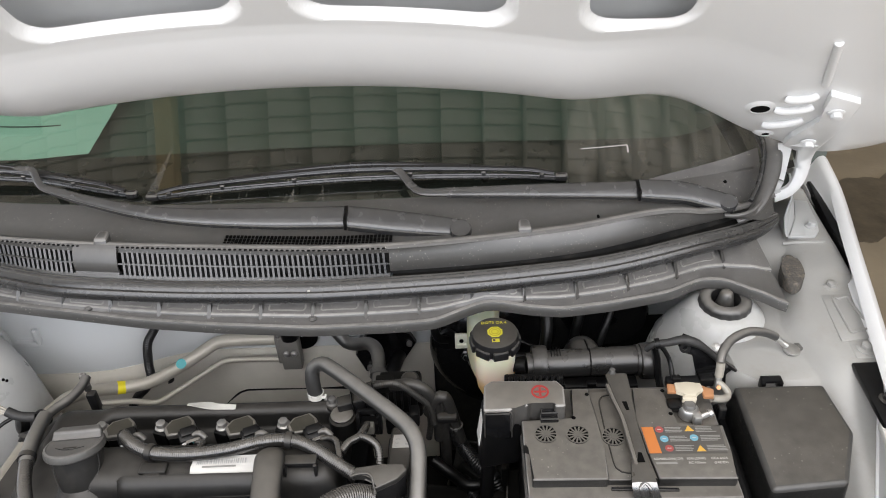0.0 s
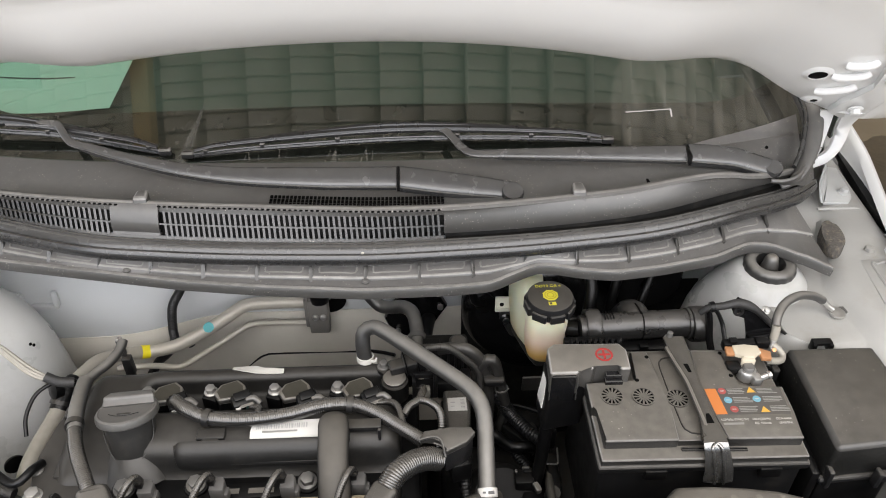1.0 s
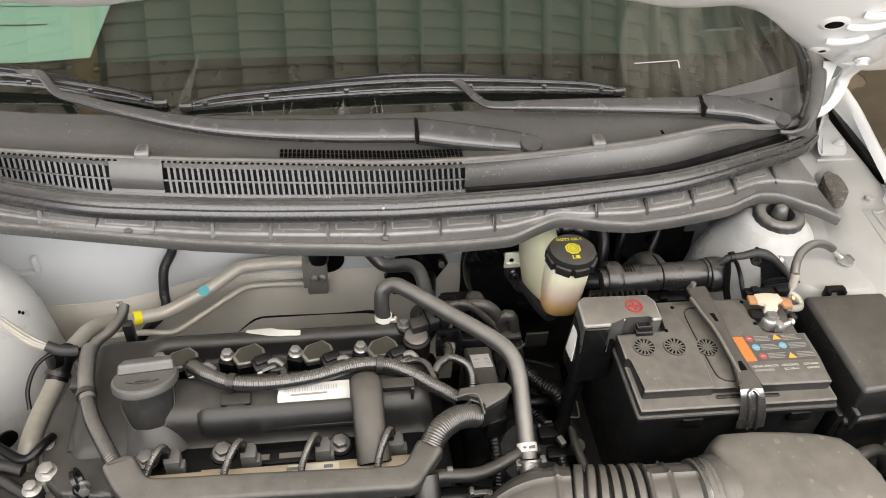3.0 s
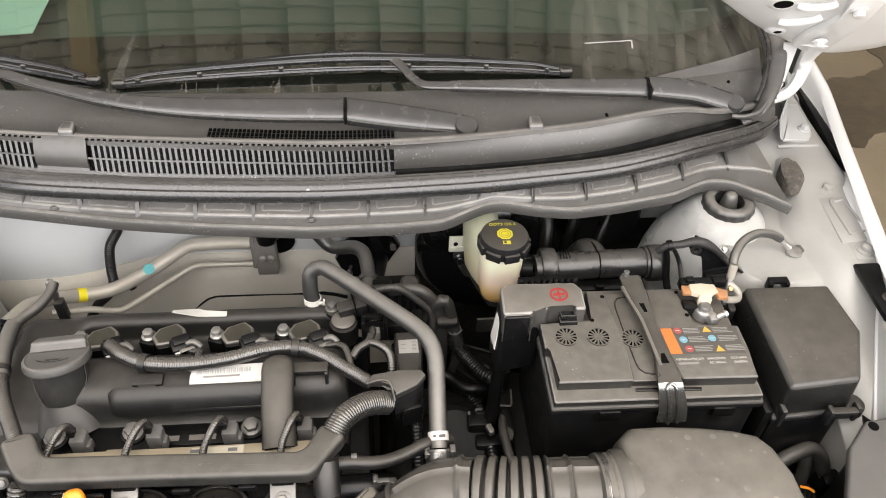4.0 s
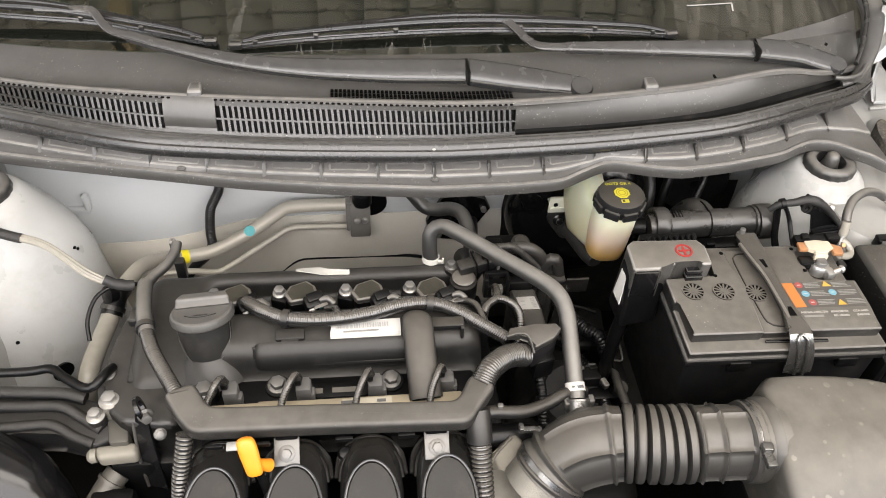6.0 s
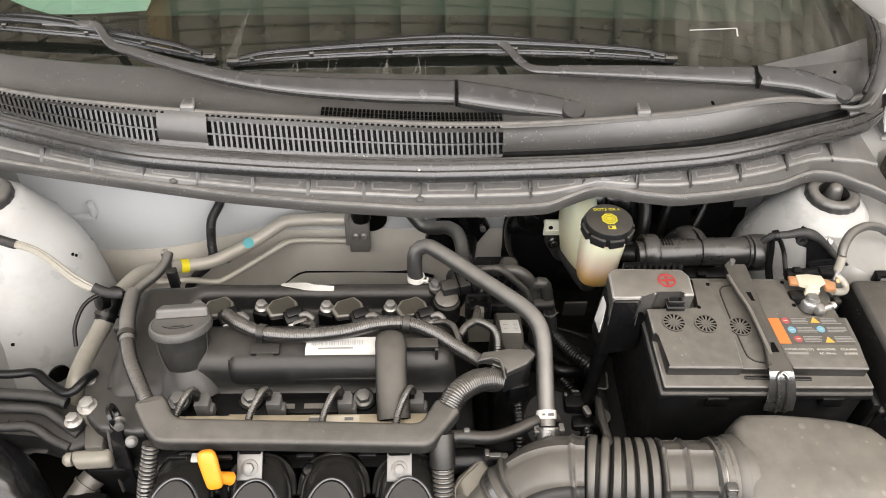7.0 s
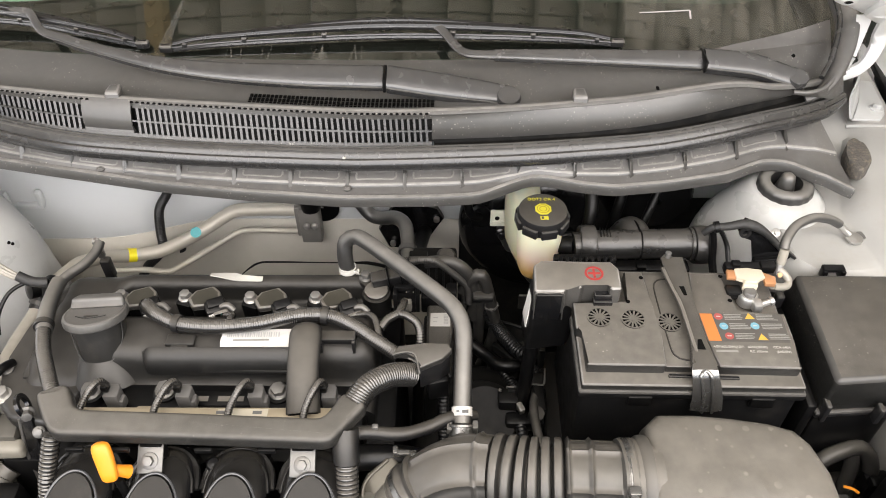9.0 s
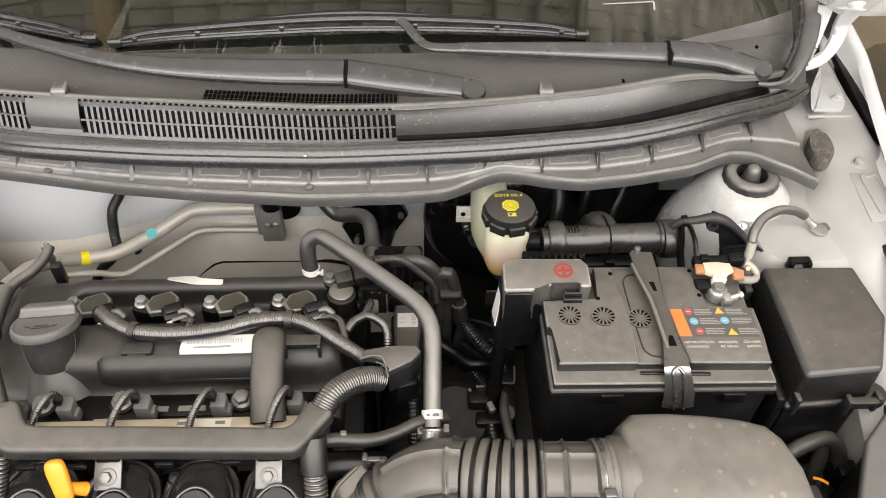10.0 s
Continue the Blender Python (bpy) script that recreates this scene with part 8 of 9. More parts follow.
# soft sleeve
sl = empty("rubber_sleeve", (-0.245, 0.56, 0.76), "soft black rubber sleeve over the cover", "sleeve")
part("sleeve", tube([(-0.244, 0.618, 0.795), (-0.2435, 0.606, 0.806), (-0.2425, 0.588, 0.806), (-0.2418, 0.558, 0.797), (-0.2400, 0.535, 0.786), (-0.2385, 0.516, 0.776)], 0.0185, n=20, radii=[0.85, 1.0, 0.98, 0.97, 1.0, 1.03], flat=0.62), SLEEVE, sl)
part("sleeve_mouth", tube([(-0.2385, 0.5172, 0.7765), (-0.2383, 0.5150, 0.7755)], 0.0165, n=18, flat=0.5), COWL_D, sl)

# breather hose
bh = empty("breather_hose", (-0.10, 0.64, 0.76), "black rubber breather hose arching over the engine", "hose")
part("hose", tube([(-0.2125, 0.7475, 0.760), (-0.2145, 0.752, 0.785), (-0.2120, 0.759, 0.803), (-0.1985, 0.759, 0.8115), (-0.180, 0.744, 0.814), (-0.1287, 0.697, 0.812), (-0.085, 0.651, 0.815), (-0.069, 0.628, 0.814), (-0.0625, 0.606, 0.806), (-0.0630, 0.565, 0.788), (-0.0643, 0.524, 0.769), (-0.0645, 0.512, 0.763)], 0.0103, n=20), RUBBER, bh)
part("white_clip", join(revolve([(0.0102, -0.004), (0.0117, -0.004), (0.0117, 0.004), (0.0102, 0.004)], (-0.2125, 0.748, 0.764), (0.05, 0.1, 1), n=22), box(-0.2005, 0.741, 0.764, 0.010, 0.003, 0.004, 0.001), box(-0.197, 0.740, 0.766, 0.0025, 0.003, 0.010, 0.0008)), WHITE_TAPE, bh, "white hose clip")
part("white_band", revolve([(0.0104, -0.005), (0.0116, -0.005), (0.0116, 0.005), (0.0104, 0.005)], (-0.0643, 0.524, 0.769), (0.0, 0.88, 0.47), n=22), WHITE_PL, bh, "white paper band")
part("band_print", join(box(-0.0610, 0.5180, 0.7790, 0.007, 0.0035, 0.001, 0), box(-0.0690, 0.5185, 0.7785, 0.0035, 0.002, 0.001, 0)), INK, bh)
k = part("spring_clamp", revolve([(0.0125, -0.008), (0.0152, -0.008), (0.0155, -0.0055), (0.0145, -0.005), (0.0145, 0.005), (0.0155, 0.0055), (0.0152, 0.008), (0.0125, 0.008)], (-0.0645, 0.5035, 0.7620), (0, 0.80, 0.60), n=24), CLIPM, bh, "steel spring clamp")
part("clamp_ear", box(-0.050, 0.505, 0.768, 0.006, 0.010, 0.012, 0.001), TIN, k)
part("clamp_ear", box(-0.078, 0.505, 0.766, 0.006, 0.010, 0.010, 0.001), TIN, k)
part("foot_pipe", tube([(-0.2122, 0.745, 0.735), (-0.2125, 0.7472, 0.757)], 0.0100, n=16), PLASTIC_D, bh)

# ---------------------------------------------------------------- inlet runners, brackets, dipstick
def runner(x):
    r = empty("inlet_runner", (x, 0.42, 0.62), "glossy black plastic inlet runner", "inlet runner", group="inlet runners")
    rows = []
    for y, z, w, h in ((0.498, 0.690, 0.026, 0.020), (0.487, 0.726, 0.030, 0.022), (0.470, 0.742, 0.032, 0.021), (0.448, 0.747, 0.0335, 0.020), (0.420, 0.744, 0.034, 0.020), (0.385, 0.730, 0.034, 0.020), (0.345, 0.702, 0.033, 0.020), (0.31, 0.665, 0.032, 0.020)):
        rows.append([(x + w * math.copysign(abs(math.cos(a)) ** 0.8, math.cos(a)), y + 0.5 * h * math.sin(a), z + h * math.sin(a)) for a in [2 * math.pi * k / 24 for k in range(24)]])
    part("shell", loft(rows, close=True, caps=True), RUNNER, r)
    rows = []
    for f in (1.0, 0.97, 0.90):
        rows.append([(x + 0.0265 * f * math.cos(a), 0.405 + 0.042 * f * math.sin(a), 0.7545 + 0.36 * 0.042 * f * math.sin(a) + (0.004 if f < 1 else -0.004) - 0.10 * max(0, -math.sin(a)) * 0.05) for a in [2 * math.pi * k / 28 for k in range(28)]])
    part("oval_pad", loft(rows, close=True, caps=True), PAD, r)
    part("lip", tube([(x - 0.0335, 0.440, 0.748), (x - 0.030, 0.458, 0.754), (x - 0.018, 0.472, 0.758), (x, 0.477, 0.760), (x + 0.018, 0.472, 0.758), (x + 0.030, 0.458, 0.754), (x + 0.0335, 0.440, 0.748)], 0.0024, n=8), RUNNER, r)
    part("pad_rim", tube([(x + 0.0285 * math.cos(a), 0.405 + 0.0445 * math.sin(a), 0.7560 + 0.36 * 0.0445 * math.sin(a)) for a in [math.pi * k / 14 for k in range(15)]], 0.0016, n=8, step=0.004), RIM, r, "rim painted paler for its sheen")
    part("outer_ring", tube([(x - 0.0365, 0.446, 0.744), (x - 0.033, 0.468, 0.749), (x - 0.019, 0.483, 0.753), (x, 0.488, 0.754), (x + 0.019, 0.483, 0.753), (x + 0.033, 0.468, 0.749), (x + 0.0365, 0.446, 0.744)], 0.0040, n=8), RUNNER, r)
    return r


r0 = runner(-0.466)
for x in (-0.3835, -0.3036, -0.2224):
    copy_thing(r0, Matrix.Translation((x, 0.418, 0.618)))
thing("inlet_plenum", prism([(-0.51, 0.29), (-0.19, 0.29), (-0.19, 0.36), (-0.51, 0.36)], 0.56, 0.66, 0.02, 3), PLASTIC_D, "black inlet plenum under the runners", "plenum")
for x, y, z in ((-0.391, 0.4606, 0.776), (-0.232, 0.4588, 0.772)):
    b = empty("steel_tab", (x, y, z - 0.02), "bare steel mounting tab with one bolt", "bracket", group="steel tabs")
    M = Matrix.Translation((x, y, z)) @ pose(0, 0, 0, 35, 0, 0)
    part("plate", place(box(0, 0, 0, 0.027, 0.030, 0.003, 0.003), M), TIN, b)
    part("tab_bolt", place(hexbolt(0.0058, 0.008, 0.0090), M @ Matrix.Translation((0, -0.002, 0.0015))), TIN, b)
    part("leg", box(x, y + 0.014, z - 0.004, 0.024, 0.010, 0.030, 0.002), PLASTIC_D, b)
thing("plastic_stud", revolve([(0.001, -0.02), (0.008, -0.02), (0.0085, 0.0), (0.006, 0.004), (0.001, 0.005)], (-0.331, 0.468, 0.752), (0, -0.3, 1), n=18), PLASTIC_D, "black plastic stud between the runners", "stud")
dp = empty("dipstick", (-0.425, 0.448, 0.74), "orange plastic dipstick handle", "dipstick")
rows = []
for f, w, t in ((0.0, 0.0046, 0.0030), (0.04, 0.0078, 0.0048), (0.12, 0.0094, 0.0056), (0.30, 0.0100, 0.0058), (0.5, 0.0096, 0.0058), (0.75, 0.0090, 0.0058), (0.92, 0.0084, 0.0055), (0.98, 0.0064, 0.0042), (1.0, 0.0040, 0.0026)):
    c = Vector((-0.4290, 0.4535, 0.8190)).lerp(Vector((-0.4195, 0.4305, 0.7850)), f)
    s = Vector((0.95, 0.10, 0.12)).normalized()
    n = Vector((0.10, -0.85, 0.5)).normalized()
    rows.append([c + s * w * math.copysign(abs(math.cos(a)) ** 0.7, math.cos(a)) + n * t * math.copysign(abs(math.sin(a)) ** 0.7, math.sin(a)) for a in [2 * math.pi * k / 24 for k in range(24)]])
part("handle", loft(rows, close=True, caps=True), ORANGE, dp)
part("handle_stub", tube([(-0.4190, 0.440, 0.790), (-0.4130, 0.4425, 0.784), (-0.4080, 0.445, 0.778)], 0.0068, n=14, radii=[0.9, 0.95, 1.05]), ORANGE, dp)
part("tube", tube([(-0.417, 0.437, 0.775), (-0.412, 0.43, 0.74), (-0.408, 0.42, 0.66)], 0.0045, n=10), PLASTIC_D, dp)
thing("white_tag", box(-0.447, 0.470, 0.778, 0.014, 0.010, 0.003, 0.0006, m=None), WHITE_PL, "small white paper tag below the harness cover", "tag")

# hoses low down between engine and battery
lw = empty("coolant_hose", (-0.12, 0.50, 0.74), "black rubber coolant hoses beside the engine", "hose")
part("hose", tube([(-0.185, 0.490, 0.775), (-0.1672, 0.493, 0.776), (-0.13, 0.496, 0.768), (-0.10, 0.506, 0.766), (-0.0787, 0.5158, 0.768), (-0.05, 0.53, 0.75)], 0.0075, n=14), PLASTIC, lw)
part("hose", tube([(-0.19, 0.485, 0.735), (-0.1606, 0.487, 0.735), (-0.13, 0.487, 0.733), (-0.105, 0.490, 0.72), (-0.09, 0.51, 0.69)], 0.0145, n=16), PLASTIC_D, lw)
part("hose_end", box(-0.158, 0.496, 0.782, 0.007, 0.006, 0.006, 0.0015), TIN, lw)
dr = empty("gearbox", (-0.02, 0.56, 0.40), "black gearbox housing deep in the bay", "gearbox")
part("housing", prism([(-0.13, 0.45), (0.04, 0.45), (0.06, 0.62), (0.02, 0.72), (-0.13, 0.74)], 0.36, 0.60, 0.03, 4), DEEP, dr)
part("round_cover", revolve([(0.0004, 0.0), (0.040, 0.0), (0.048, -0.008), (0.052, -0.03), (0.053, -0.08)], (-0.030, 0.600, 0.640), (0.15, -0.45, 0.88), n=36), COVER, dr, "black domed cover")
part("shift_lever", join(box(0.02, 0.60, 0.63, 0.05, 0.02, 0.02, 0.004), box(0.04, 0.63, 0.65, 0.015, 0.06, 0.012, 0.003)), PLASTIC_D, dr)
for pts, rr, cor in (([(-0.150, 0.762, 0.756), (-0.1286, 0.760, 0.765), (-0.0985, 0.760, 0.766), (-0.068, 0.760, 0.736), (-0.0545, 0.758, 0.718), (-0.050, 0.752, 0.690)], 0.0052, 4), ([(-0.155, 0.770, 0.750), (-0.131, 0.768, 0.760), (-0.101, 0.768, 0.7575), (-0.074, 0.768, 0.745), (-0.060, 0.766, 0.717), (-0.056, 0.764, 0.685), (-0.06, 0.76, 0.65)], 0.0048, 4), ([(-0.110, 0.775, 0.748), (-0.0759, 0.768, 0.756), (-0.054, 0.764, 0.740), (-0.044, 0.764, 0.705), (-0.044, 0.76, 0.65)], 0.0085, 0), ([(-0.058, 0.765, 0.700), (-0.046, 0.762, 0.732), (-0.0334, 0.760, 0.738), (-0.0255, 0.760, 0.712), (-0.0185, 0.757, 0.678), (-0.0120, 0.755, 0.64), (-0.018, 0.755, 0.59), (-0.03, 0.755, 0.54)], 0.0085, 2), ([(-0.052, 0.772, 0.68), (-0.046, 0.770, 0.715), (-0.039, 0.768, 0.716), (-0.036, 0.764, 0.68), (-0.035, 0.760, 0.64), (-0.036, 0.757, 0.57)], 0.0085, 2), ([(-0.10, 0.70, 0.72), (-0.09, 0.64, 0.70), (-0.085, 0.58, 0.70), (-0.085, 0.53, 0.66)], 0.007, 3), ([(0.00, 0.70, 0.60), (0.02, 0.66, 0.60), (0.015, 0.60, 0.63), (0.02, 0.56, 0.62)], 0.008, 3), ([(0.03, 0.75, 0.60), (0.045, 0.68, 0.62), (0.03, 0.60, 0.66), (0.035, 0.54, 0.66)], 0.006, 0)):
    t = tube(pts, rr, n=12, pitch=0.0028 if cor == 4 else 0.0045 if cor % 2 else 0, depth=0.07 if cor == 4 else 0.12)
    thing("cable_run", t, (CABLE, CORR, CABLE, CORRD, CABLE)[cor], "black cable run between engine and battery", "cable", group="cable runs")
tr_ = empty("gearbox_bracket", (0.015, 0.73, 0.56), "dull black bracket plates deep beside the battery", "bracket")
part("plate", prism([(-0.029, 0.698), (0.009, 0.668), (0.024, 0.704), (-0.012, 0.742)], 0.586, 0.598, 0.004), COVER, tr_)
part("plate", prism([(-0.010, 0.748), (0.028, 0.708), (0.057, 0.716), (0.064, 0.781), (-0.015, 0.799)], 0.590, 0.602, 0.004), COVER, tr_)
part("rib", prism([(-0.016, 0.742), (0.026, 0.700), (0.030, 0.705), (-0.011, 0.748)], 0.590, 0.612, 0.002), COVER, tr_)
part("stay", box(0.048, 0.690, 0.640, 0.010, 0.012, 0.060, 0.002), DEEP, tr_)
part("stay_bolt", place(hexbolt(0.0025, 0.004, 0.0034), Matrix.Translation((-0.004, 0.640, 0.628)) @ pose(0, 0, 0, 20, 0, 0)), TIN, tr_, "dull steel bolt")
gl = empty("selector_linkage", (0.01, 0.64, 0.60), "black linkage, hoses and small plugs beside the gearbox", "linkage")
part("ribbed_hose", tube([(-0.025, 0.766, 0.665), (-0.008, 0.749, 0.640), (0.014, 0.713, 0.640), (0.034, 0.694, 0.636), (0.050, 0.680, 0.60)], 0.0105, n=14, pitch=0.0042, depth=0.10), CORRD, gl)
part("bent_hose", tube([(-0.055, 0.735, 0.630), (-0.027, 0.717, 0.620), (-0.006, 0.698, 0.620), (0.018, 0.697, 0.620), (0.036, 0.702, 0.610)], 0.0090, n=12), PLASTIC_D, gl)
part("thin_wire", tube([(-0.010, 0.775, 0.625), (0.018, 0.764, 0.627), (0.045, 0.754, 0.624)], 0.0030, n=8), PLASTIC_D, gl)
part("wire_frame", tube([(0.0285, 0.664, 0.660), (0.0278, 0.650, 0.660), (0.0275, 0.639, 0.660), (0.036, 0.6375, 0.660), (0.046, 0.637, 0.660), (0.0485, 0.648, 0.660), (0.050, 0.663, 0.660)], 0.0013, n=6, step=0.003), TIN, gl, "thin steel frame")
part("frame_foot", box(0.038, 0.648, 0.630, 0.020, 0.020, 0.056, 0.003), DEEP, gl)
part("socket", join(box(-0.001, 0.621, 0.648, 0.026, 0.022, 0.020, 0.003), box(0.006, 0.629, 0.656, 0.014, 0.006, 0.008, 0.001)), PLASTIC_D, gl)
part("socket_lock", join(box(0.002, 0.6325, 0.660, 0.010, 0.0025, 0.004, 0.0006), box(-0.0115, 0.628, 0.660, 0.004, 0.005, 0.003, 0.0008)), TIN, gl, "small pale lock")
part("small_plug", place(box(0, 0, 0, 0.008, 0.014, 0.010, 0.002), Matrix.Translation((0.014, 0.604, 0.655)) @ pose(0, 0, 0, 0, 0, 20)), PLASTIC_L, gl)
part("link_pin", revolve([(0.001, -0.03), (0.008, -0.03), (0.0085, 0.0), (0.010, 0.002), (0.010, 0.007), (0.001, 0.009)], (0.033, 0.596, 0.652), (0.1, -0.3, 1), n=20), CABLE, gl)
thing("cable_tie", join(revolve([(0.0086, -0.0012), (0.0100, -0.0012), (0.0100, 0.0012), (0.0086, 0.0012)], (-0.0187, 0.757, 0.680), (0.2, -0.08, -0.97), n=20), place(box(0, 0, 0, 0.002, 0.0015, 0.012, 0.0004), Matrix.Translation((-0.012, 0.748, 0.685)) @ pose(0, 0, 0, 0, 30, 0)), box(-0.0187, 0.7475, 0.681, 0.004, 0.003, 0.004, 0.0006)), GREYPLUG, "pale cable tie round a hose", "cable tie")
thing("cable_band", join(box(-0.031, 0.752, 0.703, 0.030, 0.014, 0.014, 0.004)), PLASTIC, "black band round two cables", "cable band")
thing("module_tag", join(box(0.055, 0.876, 0.552, 0.038, 0.004, 0.032, 0.001)), PLASTIC_L, "grey label deep beside the booster", "label")

# ---------------------------------------------------------------- pipes on the bulkhead
ac = empty("air_con_pipe", (-0.45, 0.93, 0.60), "dull aluminium air conditioning pipes with paint marks", "pipe")
BIG = [(-0.6400, 0.765, 0.700), (-0.6370, 0.785, 0.695), (-0.6330, 0.81, 0.687), (-0.626, 0.84, 0.677), (-0.6128, 0.880, 0.6494), (-0.5956, 0.900, 0.632), (-0.5840, 0.909, 0.6245), (-0.555, 0.918, 0.6215), (-0.530, 0.925, 0.625), (-0.4799, 0.9375, 0.647), (-0.440, 0.962, 0.661), (-0.423, 0.972, 0.664), (-0.39, 0.978, 0.662), (-0.322, 0.983, 0.6575)]
part("large_pipe", tube(BIG, 0.0108, n=18), ALU, ac)
part("small_pipe", tube([(-0.632, 0.895, 0.602), (-0.58, 0.912, 0.588), (-0.548, 0.920, 0.575), (-0.525, 0.927, 0.578), (-0.44, 0.962, 0.615), (-0.4228, 0.969, 0.6205), (-0.40, 0.974, 0.619), (-0.322, 0.981, 0.611)], 0.0052, n=12), ALU, ac)
part("yellow_mark", tube([(-0.5895, 0.9055, 0.6280), (-0.5790, 0.9110, 0.6232)], 0.0112, n=18), YELLOW, ac, "yellow paint mark")
part("teal_mark", revolve([(0.0004, 0.0), (0.0085, 0.0), (0.0085, 0.0008), (0.0004, 0.0010)], (-0.4805, 0.9303, 0.6550), (0.1, -0.62, 0.78), n=22), TEAL, ac, "teal paint dot")
part("valve_block", join(box(-0.306, 0.980, 0.632, 0.034, 0.024, 0.074, 0.003), box(-0.325, 0.980, 0.640, 0.008, 0.020, 0.062, 0.002)), BLOCK, ac, "dark metal expansion valve block")
part("valve_neck", revolve([(0.002, 0), (0.016, 0), (0.0165, 0.012), (0.014, 0.020), (0.002, 0.022)], (-0.302, 0.978, 0.665), n=24), PLASTIC_D, ac)
for dx in (-0.006, 0.007):
    part("block_screw", place(hexbolt(0.0045, 0.005, 0.0055), Matrix.Translation((-0.305 + dx, 0.967, 0.635)) @ pose(0, 0, 0, 75, 0, 0)), STEEL, ac)
part("oval_gasket", revolve([(0.004, 0), (0.030, 0), (0.030, 0.004), (0.004, 0.004)], (-0.290, 1.004, 0.645), (0, -1, 0), n=26), PLASTIC_D, ac)
part("hose_joint", tube([(-0.6375, 0.782, 0.696), (-0.6405, 0.764, 0.700), (-0.6440, 0.750, 0.692), (-0.6465, 0.740, 0.686)], 0.0145, n=18), PLASTIC_D, ac, "black rubber joint")
part("joint_ring", revolve([(0.0140, -0.003), (0.0165, -0.003), (0.0165, 0.003), (0.0140, 0.003)], (-0.6445, 0.748, 0.691), (-0.25, -0.8, -0.5), n=22), PLASTIC, ac)
part("pale_hose", tube([(-0.6455, 0.744, 0.688), (-0.6490, 0.722, 0.685), (-0.6530, 0.690, 0.685), (-0.6555, 0.665, 0.684), (-0.6570, 0.643, 0.680), (-0.660, 0.625, 0.660), (-0.665, 0.61, 0.60)], 0.0125, n=18), WRAP, ac, "pale wrapped pipe")
part("round_valve", revolve([(0.002, -0.004), (0.011, -0.004), (0.012, 0.008), (0.002, 0.010)], (-0.632, 0.735, 0.735), (-0.6, -0.6, 0.4), n=18), PLASTIC_D, ac)

gr = empty("bulkhead_loom", (-0.54, 0.95, 0.60), "black corrugated loom through a bulkhead grommet", "wiring loom")
part("conduit", tube([(-0.522, 0.985, 0.735), (-0.5261, 0.978, 0.7014), (-0.5400, 0.958, 0.6786), (-0.5455, 0.948, 0.6395), (-0.5456, 0.940, 0.6178), (-0.560, 0.94, 0.592), (-0.5811, 0.94, 0.570), (-0.60, 0.94, 0.54)], 0.0078, n=14, pitch=0.0030, depth=0.06), CORRD, gr)
part("grommet", revolve([(0.004, 0), (0.014, 0), (0.015, 0.006), (0.010, 0.012), (0.004, 0.012)], (-0.541, 0.990, 0.570), (0.1, -1, 0.1), n=24), PLASTIC_D, gr)
thing("bulkhead_cable", tube([(-0.470, 0.998, 0.465), (-0.4568, 0.998, 0.482), (-0.430, 0.998, 0.508), (-0.4139, 0.998, 0.5175), (-0.39, 0.998, 0.520), (-0.2525, 0.998, 0.5185), (-0.21, 0.990, 0.522), (-0.18, 0.975, 0.528)], 0.0032, n=8), PLASTIC_D, "thin black cable on the grey bulkhead panel", "cable")
ht = empty("heater_hose", (-0.14, 0.95, 0.60), "black heater hoses at a plate on the bulkhead", "hose")
bm = prism([(-0.050, -0.005), (-0.035, -0.045), (0.005, -0.050), (0.035, -0.015), (0.055, 0.018), (0.045, 0.040), (0.010, 0.052), (-0.025, 0.045)], -0.004, 0.004, 0.002, 2, m=Matrix.Translation((-0.143, 0.985, 0.620)) @ pose(0, 0, 0, 90, 0, 0) @ Matrix.Diagonal((1.05, 1.05, 1, 1)))
part("plate", bm, GLOSS_D, ht, "glossy black hose plate")
for x, z in ((-0.172, 0.585), (-0.098, 0.640)):
    part("plate_stud", revolve([(0.0005, 0), (0.005, 0), (0.005, 0.006), (0.0005, 0.007)], (x, 0.981, z), (0, -1, 0), n=14), STEEL, ht)
part("upper_hose", tube([(-0.235, 0.972, 0.705), (-0.2197, 0.962, 0.6915), (-0.2005, 0.950, 0.6745), (-0.182, 0.940, 0.678), (-0.162, 0.930, 0.688), (-0.1465, 0.910, 0.694), (-0.1405, 0.885, 0.690), (-0.1395, 0.860, 0.684), (-0.139, 0.83, 0.675)], 0.0110, n=18), RUBBER, ht)
part("lower_hose", tube([(-0.118, 0.985, 0.610), (-0.122, 0.955, 0.620), (-0.127, 0.92, 0.628), (-0.132, 0.875, 0.640), (-0.135, 0.84, 0.64)], 0.0125, n=18), PLASTIC_D, ht)
part("hose_clip", revolve([(0.0125, -0.004), (0.0142, -0.004), (0.0142, 0.004), (0.0125, 0.004)], (-0.1395, 0.862, 0.6845), (0, 1, 0.2), n=20), TIN, ht, "steel spring clip")
thing("rear_pipe", tube([(-0.15, 0.84, 0.665), (-0.142, 0.815, 0.690), (-0.145, 0.79, 0.70), (-0.16, 0.765, 0.70)], 0.017, n=14), PLASTIC_D, "black water outlet behind the engine", "pipe")

# ---------------------------------------------------------------- passenger side
post = empty("loom_post", (-0.548, 0.785, 0.70), "black upright bracket carrying the loom", "bracket")
part("upright", join(box(-0.5525, 0.785, 0.726, 0.013, 0.012, 0.034, 0.002), box(-0.5525, 0.785, 0.69, 0.010, 0.006, 0.06, 0.001)), PLASTIC, post)
part("top_clip", join(box(-0.5550, 0.787, 0.762, 0.009, 0.010, 0.034, 0.003), box(-0.5540, 0.781, 0.762, 0.015, 0.005, 0.005, 0.002)), PLASTIC_L, post)
wl = empty("wrapped_loom", (-0.68, 0.73, 0.80), "clear-wrapped wiring over the white tower", "wiring loom")
